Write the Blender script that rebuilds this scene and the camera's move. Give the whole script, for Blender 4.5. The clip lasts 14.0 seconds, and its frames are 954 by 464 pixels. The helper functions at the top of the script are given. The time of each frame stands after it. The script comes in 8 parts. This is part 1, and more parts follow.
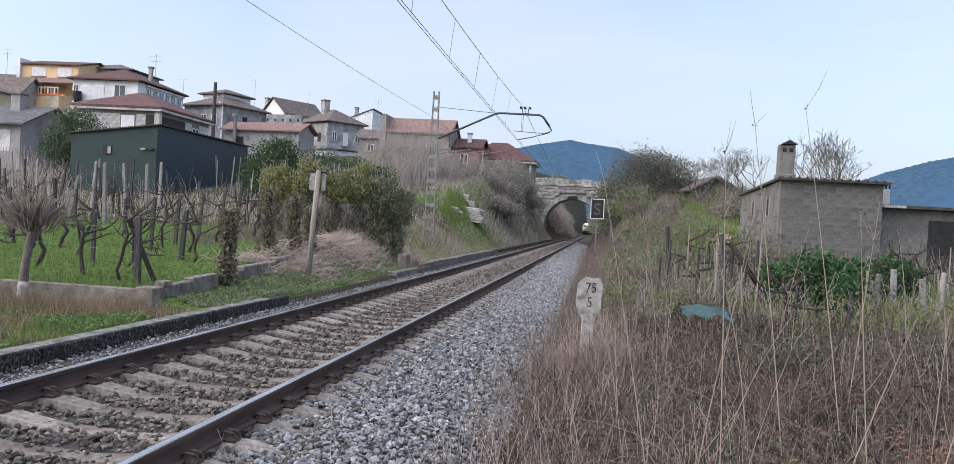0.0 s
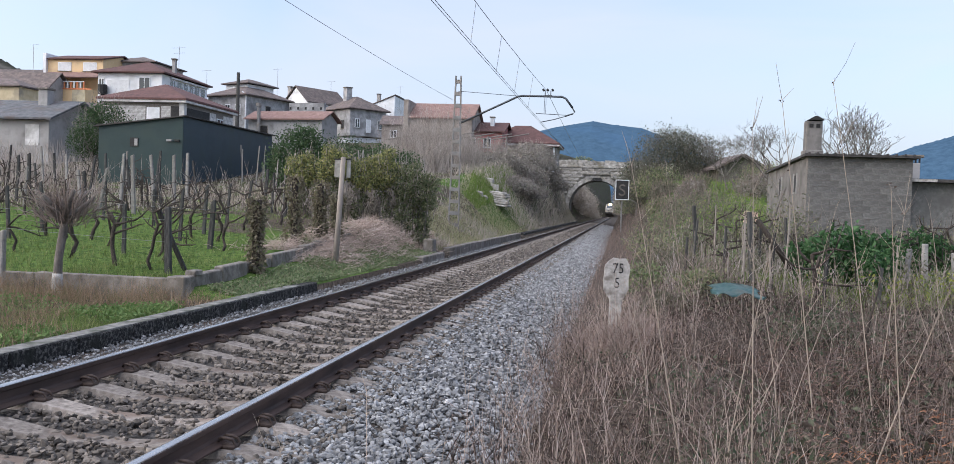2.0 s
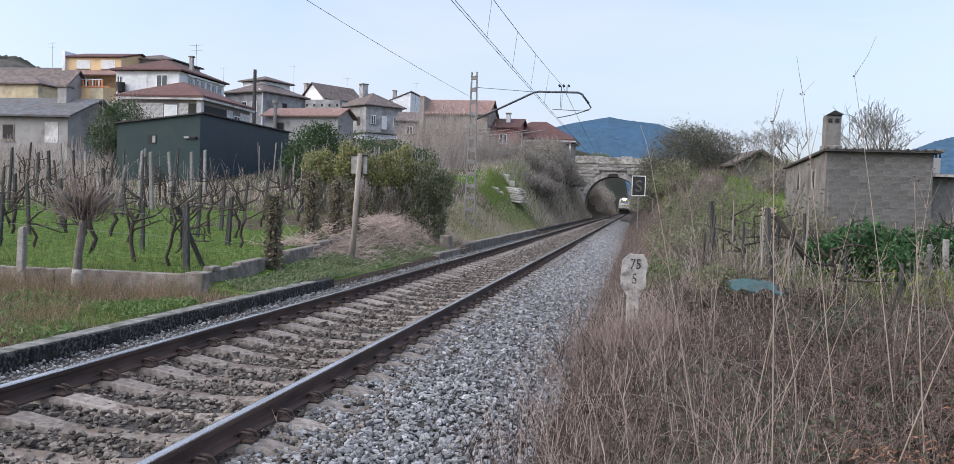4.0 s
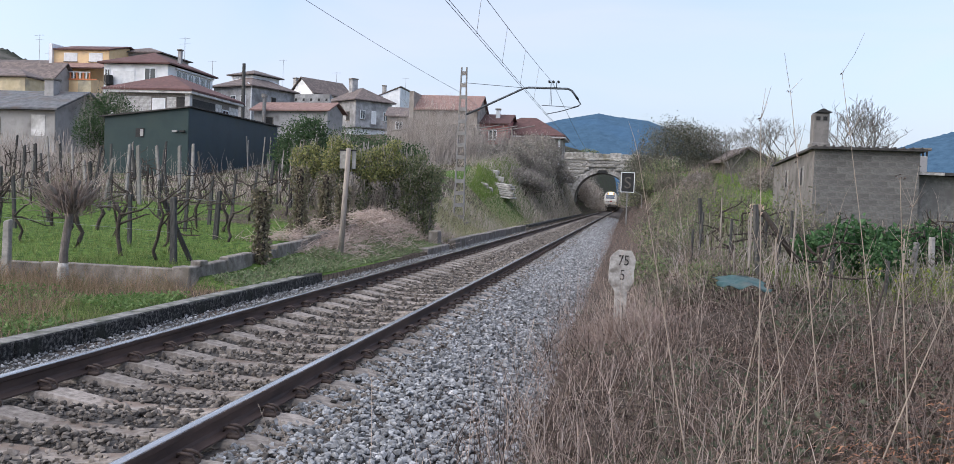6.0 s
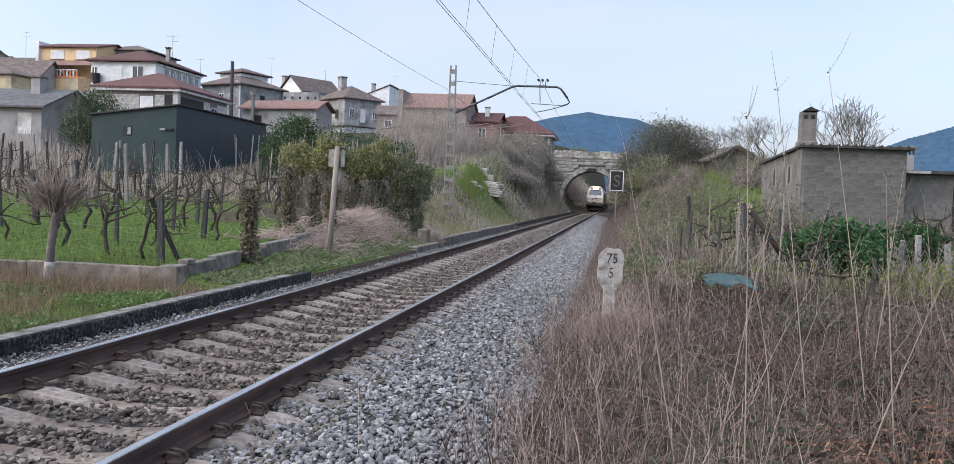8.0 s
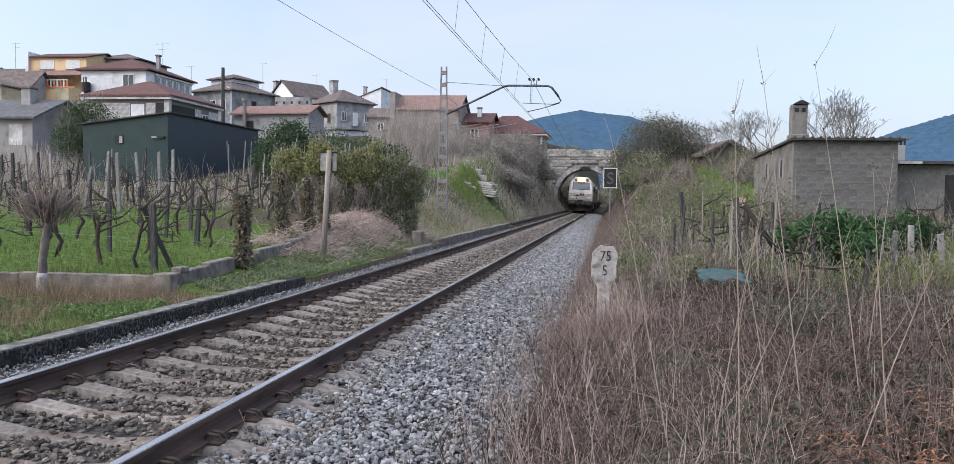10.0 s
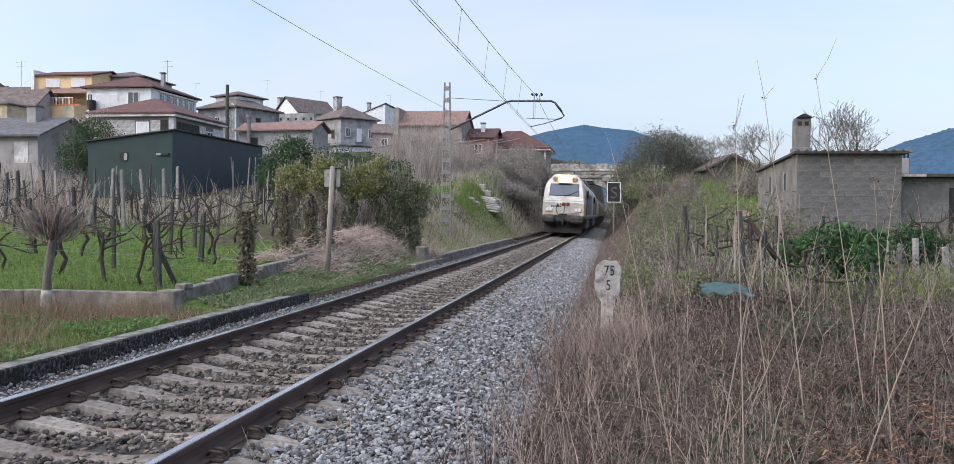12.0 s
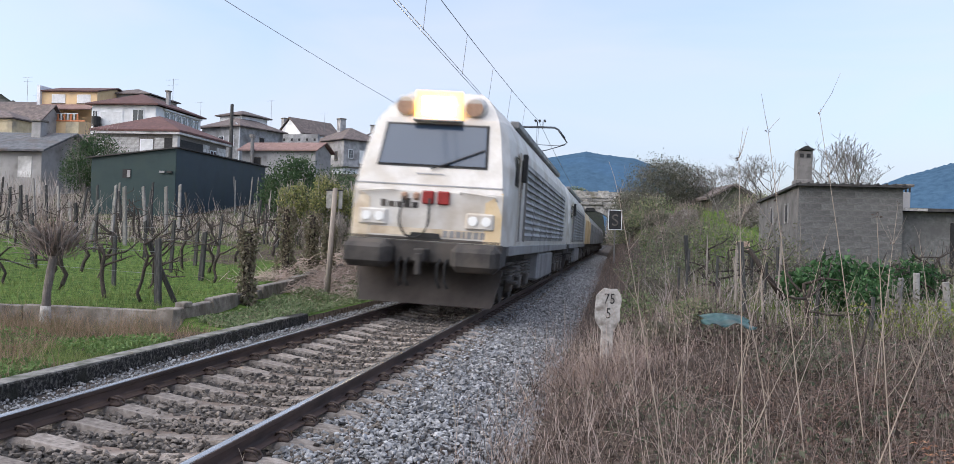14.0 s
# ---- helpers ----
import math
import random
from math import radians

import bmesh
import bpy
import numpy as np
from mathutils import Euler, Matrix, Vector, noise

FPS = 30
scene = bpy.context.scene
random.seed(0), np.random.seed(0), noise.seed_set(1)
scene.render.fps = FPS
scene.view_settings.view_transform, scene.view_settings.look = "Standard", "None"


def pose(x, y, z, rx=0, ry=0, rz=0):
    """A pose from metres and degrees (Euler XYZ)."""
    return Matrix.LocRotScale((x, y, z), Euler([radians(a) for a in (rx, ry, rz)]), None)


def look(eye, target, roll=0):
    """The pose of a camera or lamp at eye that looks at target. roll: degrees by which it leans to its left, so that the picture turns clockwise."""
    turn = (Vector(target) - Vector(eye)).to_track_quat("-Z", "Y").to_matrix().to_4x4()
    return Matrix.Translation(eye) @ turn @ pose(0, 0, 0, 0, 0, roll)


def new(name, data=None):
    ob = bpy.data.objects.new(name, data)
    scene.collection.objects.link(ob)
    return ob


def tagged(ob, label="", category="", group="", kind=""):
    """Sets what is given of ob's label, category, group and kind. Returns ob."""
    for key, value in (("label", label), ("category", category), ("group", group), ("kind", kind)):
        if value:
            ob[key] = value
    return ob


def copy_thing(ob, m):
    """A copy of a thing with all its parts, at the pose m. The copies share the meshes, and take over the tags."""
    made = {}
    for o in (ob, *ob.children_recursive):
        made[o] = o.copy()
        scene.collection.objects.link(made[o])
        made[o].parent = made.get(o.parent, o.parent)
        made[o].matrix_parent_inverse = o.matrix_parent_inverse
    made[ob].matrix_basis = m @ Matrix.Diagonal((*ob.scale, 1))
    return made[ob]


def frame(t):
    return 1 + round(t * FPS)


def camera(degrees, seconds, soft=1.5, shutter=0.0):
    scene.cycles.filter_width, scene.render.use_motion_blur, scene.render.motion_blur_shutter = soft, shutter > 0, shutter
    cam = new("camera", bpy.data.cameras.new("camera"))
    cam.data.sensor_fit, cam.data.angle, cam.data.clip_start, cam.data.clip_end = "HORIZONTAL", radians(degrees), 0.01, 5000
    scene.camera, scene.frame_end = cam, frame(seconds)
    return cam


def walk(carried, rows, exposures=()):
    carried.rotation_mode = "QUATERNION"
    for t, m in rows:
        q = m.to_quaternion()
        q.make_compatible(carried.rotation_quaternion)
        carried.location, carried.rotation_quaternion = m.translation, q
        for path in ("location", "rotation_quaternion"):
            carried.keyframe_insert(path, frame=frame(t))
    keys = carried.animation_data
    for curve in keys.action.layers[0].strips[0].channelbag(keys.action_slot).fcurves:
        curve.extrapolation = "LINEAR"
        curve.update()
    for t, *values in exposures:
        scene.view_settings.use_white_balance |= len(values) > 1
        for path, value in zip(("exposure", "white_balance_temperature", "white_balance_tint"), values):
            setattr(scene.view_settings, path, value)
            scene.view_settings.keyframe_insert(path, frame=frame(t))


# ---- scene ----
import itertools

cam = camera(56.4, 14.0, soft=0.45, shutter=0.4)
walk(cam, [
    (0.0, pose(0.022, 0.030, 1.428, 89.52, -3.29, 7.58)),
    (0.5, pose(0.020, 0.005, 1.426, 89.20, -2.48, 7.61)),
    (1.0, pose(0.011, 0.009, 1.416, 88.95, -1.95, 8.51)),
    (1.5, pose(0.007, 0.007, 1.421, 88.64, -1.94, 9.42)),
    (2.0, pose(0.009, -0.001, 1.418, 88.42, -2.04, 9.15)),
    (2.5, pose(-0.005, 0.007, 1.413, 88.35, -1.81, 9.10)),
    (3.0, pose(0.000, 0.000, 1.410, 88.23, -1.76, 10.36)),
    (5.5, pose(-0.015, 0.022, 1.409, 87.99, -2.32, 9.65)),
    (6.0, pose(0.003, 0.018, 1.408, 87.90, -2.26, 9.48)),
    (6.5, pose(0.013, 0.013, 1.414, 87.80, -2.31, 9.24)),
    (7.0, pose(0.002, 0.027, 1.411, 87.73, -2.40, 9.09)),
    (7.5, pose(0.003, 0.017, 1.411, 87.81, -2.32, 8.88)),
    (8.0, pose(0.011, 0.024, 1.406, 87.82, -2.24, 8.80)),
    (10.5, pose(0.048, 0.037, 1.410, 87.82, -0.74, 8.42)),
    (11.0, pose(0.053, 0.030, 1.417, 87.69, -0.83, 8.44)),
    (11.5, pose(0.043, 0.014, 1.423, 88.52, -1.16, 8.49)),
    (12.0, pose(0.055, 0.036, 1.411, 88.83, -0.58, 8.71)),
    (12.5, pose(0.055, 0.034, 1.418, 88.76, -0.61, 8.70)),
    (13.0, pose(0.043, 0.018, 1.423, 88.80, -1.56, 8.60)),
    (13.5, pose(0.040, 0.026, 1.424, 89.85, -1.89, 8.70)),
    (14.0, pose(0.044, 0.026, 1.423, 90.39, -1.85, 8.75)),
], [(0.0, 1.43, 6000, 12), (14.0, 1.43, 6000, 12)])

# ---- light: a dusk sky, evenly clouded ----
world = bpy.data.worlds.new("dusk_sky")
scene.world = world
world.use_nodes = True
wn = world.node_tree.nodes
wl = world.node_tree.links
sky = wn.new("ShaderNodeTexSky")
sky.sky_type = "NISHITA"
sky.sun_disc = False
sky.sun_elevation = radians(20)
sky.sun_rotation = radians(-110)
sky.altitude = 200
sky.air_density = 1.0
sky.dust_density = 4.0
sky.ozone_density = 2.0
wn["Background"].inputs[1].default_value = 0.12
veil = wn.new("ShaderNodeMixRGB")      # a thin even cloud veil over the clear sky
cloud_place = wn.new("ShaderNodeTexCoord")
cloud_shape = wn.new("ShaderNodeMapping")
cloud_shape.inputs["Scale"].default_value = (1.2, 1.2, 5.0)
cloud_noise = wn.new("ShaderNodeTexNoise")
cloud_noise.inputs["Scale"].default_value = 1.7
cloud_noise.inputs["Detail"].default_value = 4.0
cloud_noise.inputs["Distortion"].default_value = 0.6
cloud_range = wn.new("ShaderNodeMapRange")
cloud_range.inputs[1].default_value, cloud_range.inputs[2].default_value = 0.3, 0.7
cloud_range.inputs[3].default_value, cloud_range.inputs[4].default_value = 0.3, 0.72
wl.new(cloud_place.outputs["Generated"], cloud_shape.inputs[0])
wl.new(cloud_shape.outputs[0], cloud_noise.inputs["Vector"])
wl.new(cloud_noise.outputs[0], cloud_range.inputs[0])
wl.new(cloud_range.outputs[0], veil.inputs[0])
veil.inputs[2].default_value = (2.72, 2.72, 3.02, 1)
wl.new(sky.outputs[0], veil.inputs[1])
wl.new(veil.outputs[0], wn["Background"].inputs[0])
sun = new("sun", bpy.data.lights.new("sun", "SUN"))
sun.data.energy = 1.25
sun.data.angle = radians(70)
sun.data.color = (1.0, 0.94, 0.86)
sun.matrix_basis = look((-12, -16, 28), (0, 0, 0))

RND = random.Random(7)
NPR = np.random.default_rng(11)


# ---- materials ----
def material(name, low, high, scale=6.0, rough=0.85, bump=0.3, metal=0.0, fine=8.0, spread=(0.35, 0.65), island=0.0,
             stain=None, stain_scale=0.8, dist=0.01, spec=0.35, stretch=(1, 1, 1), piece=0.0):
    """Two colours mixed by coarse and fine noise, a stain at a larger scale, bump, and a shift per island or per piece."""
    m = bpy.data.materials.new(name)
    m.use_nodes = True
    n, l = m.node_tree.nodes, m.node_tree.links
    b = n["Principled BSDF"]
    b.inputs["Roughness"].default_value = rough
    b.inputs["Metallic"].default_value = metal
    b.inputs["Specular IOR Level"].default_value = spec
    tc = n.new("ShaderNodeTexCoord")
    mp = n.new("ShaderNodeMapping")
    mp.inputs["Scale"].default_value = stretch
    l.new(tc.outputs["Object"], mp.inputs[0])
    t1 = n.new("ShaderNodeTexNoise")
    t1.inputs["Scale"].default_value = scale
    t1.inputs["Detail"].default_value = fine
    t1.inputs["Roughness"].default_value = 0.65
    l.new(mp.outputs[0], t1.inputs["Vector"])
    ramp = n.new("ShaderNodeValToRGB")
    ramp.color_ramp.elements[0].position, ramp.color_ramp.elements[1].position = spread
    ramp.color_ramp.elements[0].color = (*low, 1)
    ramp.color_ramp.elements[1].color = (*high, 1)
    l.new(t1.outputs[0], ramp.inputs[0])
    colour = ramp.outputs[0]
    if stain:
        t2 = n.new("ShaderNodeTexNoise")
        t2.inputs["Scale"].default_value = stain_scale
        t2.inputs["Detail"].default_value = 5
        l.new(mp.outputs[0], t2.inputs["Vector"])
        r2 = n.new("ShaderNodeValToRGB")
        r2.color_ramp.elements[0].position, r2.color_ramp.elements[1].position = 0.48, 0.68
        l.new(t2.outputs[0], r2.inputs[0])
        mx = n.new("ShaderNodeMixRGB")
        mx.inputs[2].default_value = (*stain, 1)
        l.new(r2.outputs[0], mx.inputs[0])
        l.new(colour, mx.inputs[1])
        colour = mx.outputs[0]
    if island or piece:
        src = n.new("ShaderNodeNewGeometry").outputs["Random Per Island"] if island else n.new("ShaderNodeObjectInfo").outputs["Random"]
        amt = island or piece
        mr = n.new("ShaderNodeMapRange")
        mr.inputs[3].default_value, mr.inputs[4].default_value = 1 - amt, 1 + amt
        l.new(src, mr.inputs[0])
        hs = n.new("ShaderNodeHueSaturation")
        l.new(mr.outputs[0], hs.inputs["Value"])
        l.new(colour, hs.inputs["Color"])
        colour = hs.outputs[0]
    l.new(colour, b.inputs["Base Color"])
    if bump:
        bp = n.new("ShaderNodeBump")
        bp.inputs["Strength"].default_value = bump
        bp.inputs["Distance"].default_value = dist
        l.new(t1.outputs[0], bp.inputs["Height"])
        l.new(bp.outputs[0], b.inputs["Normal"])
    return m


def leaf_material(name, cols, rough=0.7, translucent=0.25, cut=None):
    """Blades and leaves: each island takes its own colour from a ramp."""
    m = bpy.data.materials.new(name)
    m.use_nodes = True
    n, l = m.node_tree.nodes, m.node_tree.links
    b = n["Principled BSDF"]
    b.inputs["Roughness"].default_value = rough
    b.inputs["Specular IOR Level"].default_value = 0.25
    g = n.new("ShaderNodeNewGeometry")
    ramp = n.new("ShaderNodeValToRGB")
    e = ramp.color_ramp.elements
    for k, c in enumerate(cols):
        el = e[k] if k < 2 else e.new(1.0)
        el.color = (*c, 1)
    for k, el in enumerate(e):
        el.position = k / (len(cols) - 1)
    for k, c in enumerate(cols):
        e[k].color = (*c, 1)
    l.new(g.outputs["Random Per Island"], ramp.inputs[0])
    l.new(ramp.outputs[0], b.inputs["Base Color"])
    tr = n.new("ShaderNodeBsdfTranslucent")
    l.new(ramp.outputs[0], tr.inputs[0])
    mix = n.new("ShaderNodeMixShader")
    mix.inputs[0].default_value = translucent
    l.new(b.outputs[0], mix.inputs[1])
    l.new(tr.outputs[0], mix.inputs[2])
    l.new(mix.outputs[0], n["Material Output"].inputs[0])
    return m


def glow(name, colour, strength):
    m = bpy.data.materials.new(name)
    m.use_nodes = True
    b = m.node_tree.nodes["Principled BSDF"]
    b.inputs["Base Color"].default_value = (*colour, 1)
    b.inputs["Emission Color"].default_value = (*colour, 1)
    b.inputs["Emission Strength"].default_value = strength
    return m


def glass(name, colour, rough=0.06):
    m = bpy.data.materials.new(name)
    m.use_nodes = True
    b = m.node_tree.nodes["Principled BSDF"]
    b.inputs["Base Color"].default_value = (*colour, 1)
    b.inputs["Roughness"].default_value = rough
    b.inputs["Specular IOR Level"].default_value = 0.8
    return m


# the bed's dark tones carry the shade in the gaps between the stones
BALLAST = material("ballast_bed", (0.03, 0.027, 0.025), (0.11, 0.10, 0.092), 24, 0.95, 0.9, dist=0.03, stain=(0.10, 0.075, 0.06))
STONE_GREY = material("ballast_stone_grey", (0.118, 0.119, 0.121), (0.318, 0.320, 0.325), 14, 0.9, 0.4, island=0.45)
STONE_BROWN = material("ballast_stone_brown", (0.07, 0.06, 0.052), (0.195, 0.17, 0.147), 14, 0.9, 0.4, island=0.45)
SLEEPER = material("sleeper_concrete", (0.15, 0.128, 0.11), (0.34, 0.30, 0.265), 16, 0.92, 0.9, stain=(0.155, 0.12, 0.098), stain_scale=3.5, piece=0.2, dist=0.015)
RUST = material("rail_rust", (0.038, 0.024, 0.020), (0.095, 0.06, 0.047), 7, 0.75, 0.25, stain=(0.04, 0.028, 0.024), stain_scale=1.5, stretch=(1, 0.2, 1))
RAILTOP = material("polished_rail_head", (0.30, 0.29, 0.285), (0.50, 0.495, 0.50), 3, 0.2, 0.05, metal=0.75, spec=0.6, stretch=(8, 0.3, 1))
CLIP = material("clip_steel", (0.05, 0.035, 0.03), (0.10, 0.07, 0.055), 40, 0.7, 0.3)
KERB = material("mossy_kerb_concrete", (0.012, 0.012, 0.012), (0.20, 0.19, 0.175), 26, 0.95, 0.9, stain=(0.018, 0.02, 0.015), stain_scale=5, spread=(0.47, 0.72), dist=0.02)
CONCRETE = material("grey_concrete", (0.10, 0.088, 0.076), (0.27, 0.245, 0.22), 7, 0.94, 0.6, stain=(0.12, 0.105, 0.085), stain_scale=2.0, piece=0.14)
BLOCK = material("concrete_block", (0.095, 0.094, 0.09), (0.185, 0.182, 0.176), 9, 0.95, 0.8, stain=(0.10, 0.098, 0.094), stain_scale=1.3, piece=0.13)
MORTAR = material("mortar", (0.13, 0.12, 0.11), (0.23, 0.21, 0.195), 9, 0.97, 0.5)
PALEBLOCK = material("pale_granite_block", (0.47, 0.465, 0.46), (0.62, 0.615, 0.605), 4, 0.92, 0.4, stain=(0.29, 0.28, 0.27), piece=0.10)
MASONRY = material("lichened_granite", (0.17, 0.158, 0.142), (0.52, 0.50, 0.465), 2.6, 0.95, 0.9, stain=(0.13, 0.12, 0.09), stain_scale=0.5, dist=0.05, piece=0.2)
WHITEWALL = material("white_render", (0.66, 0.68, 0.70), (0.80, 0.81, 0.83), 0.7, 0.9, 0.1, stain=(0.58, 0.59, 0.6))
TILESLATE = material("bluish_grey_roof_tile", (0.075, 0.08, 0.088), (0.15, 0.155, 0.165), 2.4, 0.93, 0.6, stain=(0.10, 0.085, 0.08), dist=0.04)
STAINEDWALL = material("stained_grey_render", (0.20, 0.20, 0.205), (0.42, 0.42, 0.425), 1.1, 0.95, 0.4, stain=(0.15, 0.145, 0.145), stain_scale=0.45)
GREYWALL = material("grey_render", (0.25, 0.245, 0.24), (0.42, 0.41, 0.405), 0.8, 0.93, 0.3, stain=(0.18, 0.175, 0.17))
YELLOWWALL = material("ochre_render", (0.62, 0.44, 0.24), (0.74, 0.56, 0.34), 0.8, 0.9, 0.1, stain=(0.56, 0.41, 0.25))
OLDYELLOW = material("faded_yellow_render", (0.44, 0.37, 0.24), (0.60, 0.52, 0.36), 1.0, 0.92, 0.2, stain=(0.32, 0.28, 0.22))
BROWNWALL = material("brown_stone_wall", (0.21, 0.185, 0.165), (0.37, 0.335, 0.305), 1.5, 0.95, 0.5, stain=(0.16, 0.13, 0.11))
REDWALL = material("red_render", (0.30, 0.12, 0.11), (0.38, 0.165, 0.15), 1.2, 0.9, 0.2, stain=(0.28, 0.10, 0.09))
ORANGE = material("orange_render", (0.55, 0.19, 0.085), (0.62, 0.25, 0.12), 1.2, 0.9, 0.1)
TILERED = material("red_roof_tile", (0.075, 0.043, 0.041), (0.135, 0.072, 0.066), 2.6, 0.9, 0.6, stain=(0.09, 0.05, 0.045), piece=0.14, dist=0.04)
TILEOLD = material("weathered_roof_tile", (0.085, 0.07, 0.066), (0.18, 0.145, 0.135), 2.4, 0.93, 0.6, stain=(0.10, 0.085, 0.08), piece=0.14, dist=0.04)
TILEORANGE = material("orange_roof_tile", (0.15, 0.092, 0.08), (0.25, 0.165, 0.145), 2.2, 0.9, 0.6, stain=(0.2, 0.13, 0.11), piece=0.14, dist=0.04)
SHEDGREEN = material("dark_green_sheet", (0.012, 0.032, 0.034), (0.019, 0.044, 0.046), 0.8, 0.55, 0.05, stain=(0.02, 0.04, 0.038))
SHEDBLUE = material("dark_blue_green_sheet", (0.009, 0.024, 0.037), (0.016, 0.038, 0.056), 0.8, 0.5, 0.05, stain=(0.012, 0.028, 0.035))
SHEETROOF = material("fibre_cement_sheet", (0.17, 0.165, 0.155), (0.30, 0.29, 0.27), 3, 0.93, 0.4, stain=(0.12, 0.115, 0.1))
DARKROOF = material("dark_corrugated_edge", (0.035, 0.033, 0.033), (0.08, 0.075, 0.072), 4, 0.85, 0.3)
WOODPOST = material("weathered_wood", (0.026, 0.027, 0.027), (0.078, 0.077, 0.073), 14, 0.95, 0.6, stretch=(3, 3, 0.4), piece=0.3)
POSTSTONE = material("granite_post", (0.17, 0.165, 0.155), (0.33, 0.315, 0.295), 8, 0.95, 0.6, stain=(0.2, 0.19, 0.165), stain_scale=2, piece=0.2)
VINEWOOD = material("vine_bark", (0.026, 0.021, 0.018), (0.075, 0.062, 0.052), 30, 0.95, 0.8, stretch=(2, 2, 0.5), dist=0.02)
BARK = material("grey_bark", (0.09, 0.08, 0.072), (0.19, 0.17, 0.155), 16, 0.95, 0.6, stretch=(2, 2, 0.4))
GALV = material("galvanised_steel", (0.17, 0.165, 0.16), (0.27, 0.265, 0.26), 5, 0.6, 0.15, metal=0.35, stain=(0.23, 0.20, 0.17), stain_scale=1.5)
ARMSTEEL = material("dark_painted_steel", (0.05, 0.06, 0.07), (0.09, 0.10, 0.115), 5, 0.6, 0.1, metal=0.3)
WIRE = material("copper_wire", (0.16, 0.17, 0.18), (0.24, 0.25, 0.26), 5, 0.5, 0, metal=0.6)
BLACK = material("dark_fitting", (0.012, 0.012, 0.013), (0.03, 0.03, 0.03), 6, 0.7, 0.1)
WHITEPAINT = material("worn_white_paint", (0.24, 0.23, 0.215), (0.42, 0.405, 0.385), 13, 0.88, 0.5, stain=(0.17, 0.155, 0.14), stain_scale=9, spread=(0.3, 0.6))
GLASSDARK = glass("dark_window_glass", (0.03, 0.035, 0.04))
SHUTTER = material("pale_shutter", (0.55, 0.56, 0.57), (0.68, 0.69, 0.70), 3, 0.7, 0.05)


# ---- building helpers ----
def thing(name, at=(0, 0, 0), label="", category="", group="", kind="", turn=0):
    ob = new(name)
    ob.matrix_basis = pose(*at, 0, 0, turn)
    ob.empty_display_size = 0.2
    return tagged(ob, label, category, group, kind)


def mesh_of(bm, name, mat, smooth=False):
    me = bpy.data.meshes.new(name)
    bm.normal_update()
    bm.to_mesh(me)
    bm.free()
    for m in (mat if isinstance(mat, (list, tuple)) else [mat]):
        me.materials.append(m)
    if smooth:
        for p in me.polygons:
            p.use_smooth = True
    return me


def part(name, bm, mat, parent=None, label="", smooth=False, at=None):
    ob = new(name, mesh_of(bm, name, mat, smooth))
    ob.parent = parent
    if at is not None:
        ob.matrix_basis = at
    return tagged(ob, label)


def share(name, me, parent, m, label=""):
    ob = new(name, me)
    ob.parent = parent
    ob.matrix_basis = m
    return tagged(ob, label)


def box(bm, x0, x1, y0, y1, z0, z1, bevel=0.0, m=None):
    vs = [bm.verts.new((x, y, z)) for x in (x0, x1) for y in (y0, y1) for z in (z0, z1)]
    fs = [bm.faces.new([vs[i] for i in f]) for f in ((0, 1, 3, 2), (4, 6, 7, 5), (0, 4, 5, 1), (2, 3, 7, 6), (0, 2, 6, 4), (1, 5, 7, 3))]
    if bevel:
        es = list({e for f in fs for e in f.edges})
        r = bmesh.ops.bevel(bm, geom=es, offset=bevel, segments=1, affect="EDGES")
        vs = list({v for f in r["faces"] for v in f.verts} | {v for v in vs if v.is_valid})
    if m is not None:
        bmesh.ops.transform(bm, matrix=m, verts=vs)
    return vs


def tube(bm, pts, radii, sides=6, cap=True):
    """A tube through the points, with a radius at each."""
    pts = [Vector(p) for p in pts]
    if not isinstance(radii, (list, tuple)):
        radii = [radii] * len(pts)
    rings = []
    for i, p in enumerate(pts):
        d = (pts[min(i + 1, len(pts) - 1)] - pts[max(i - 1, 0)]).normalized()
        a = Vector((0, 0, 1)) if abs(d.z) < 0.9 else Vector((1, 0, 0))
        u = d.cross(a).normalized()
        v = d.cross(u)
        rings.append([bm.verts.new(p + radii[i] * (math.cos(k * math.tau / sides) * u + math.sin(k * math.tau / sides) * v)) for k in range(sides)])
    for a, b in zip(rings, rings[1:]):
        for k in range(sides):
            bm.faces.new((a[k], a[(k + 1) % sides], b[(k + 1) % sides], b[k]))
    if cap:
        bm.faces.new(rings[0][::-1])
        bm.faces.new(rings[-1])
    return rings


def prism(bm, outline, axis, a, b):
    """Extrude a closed 2D outline along x or y from a to b."""
    def put(p, t):
        return (t, p[0], p[1]) if axis == "x" else (p[0], t, p[1]) if axis == "y" else (p[0], p[1], t)
    r0 = [bm.verts.new(put(p, a)) for p in outline]
    r1 = [bm.verts.new(put(p, b)) for p in outline]
    n = len(outline)
    for k in range(n):
        bm.faces.new((r0[k], r0[(k + 1) % n], r1[(k + 1) % n], r1[k]))
    bm.faces.new(r0[::-1])
    bm.faces.new(r1)
    bmesh.ops.recalc_face_normals(bm, faces=list(bm.faces))


def boxes(*specs, bevel=0.0):
    bm = bmesh.new()
    for s in specs:
        box(bm, *s, bevel=bevel)
    return bm


def tubes(*specs, sides=6):
    bm = bmesh.new()
    for pts, r in specs:
        tube(bm, pts, r, sides)
    return bm


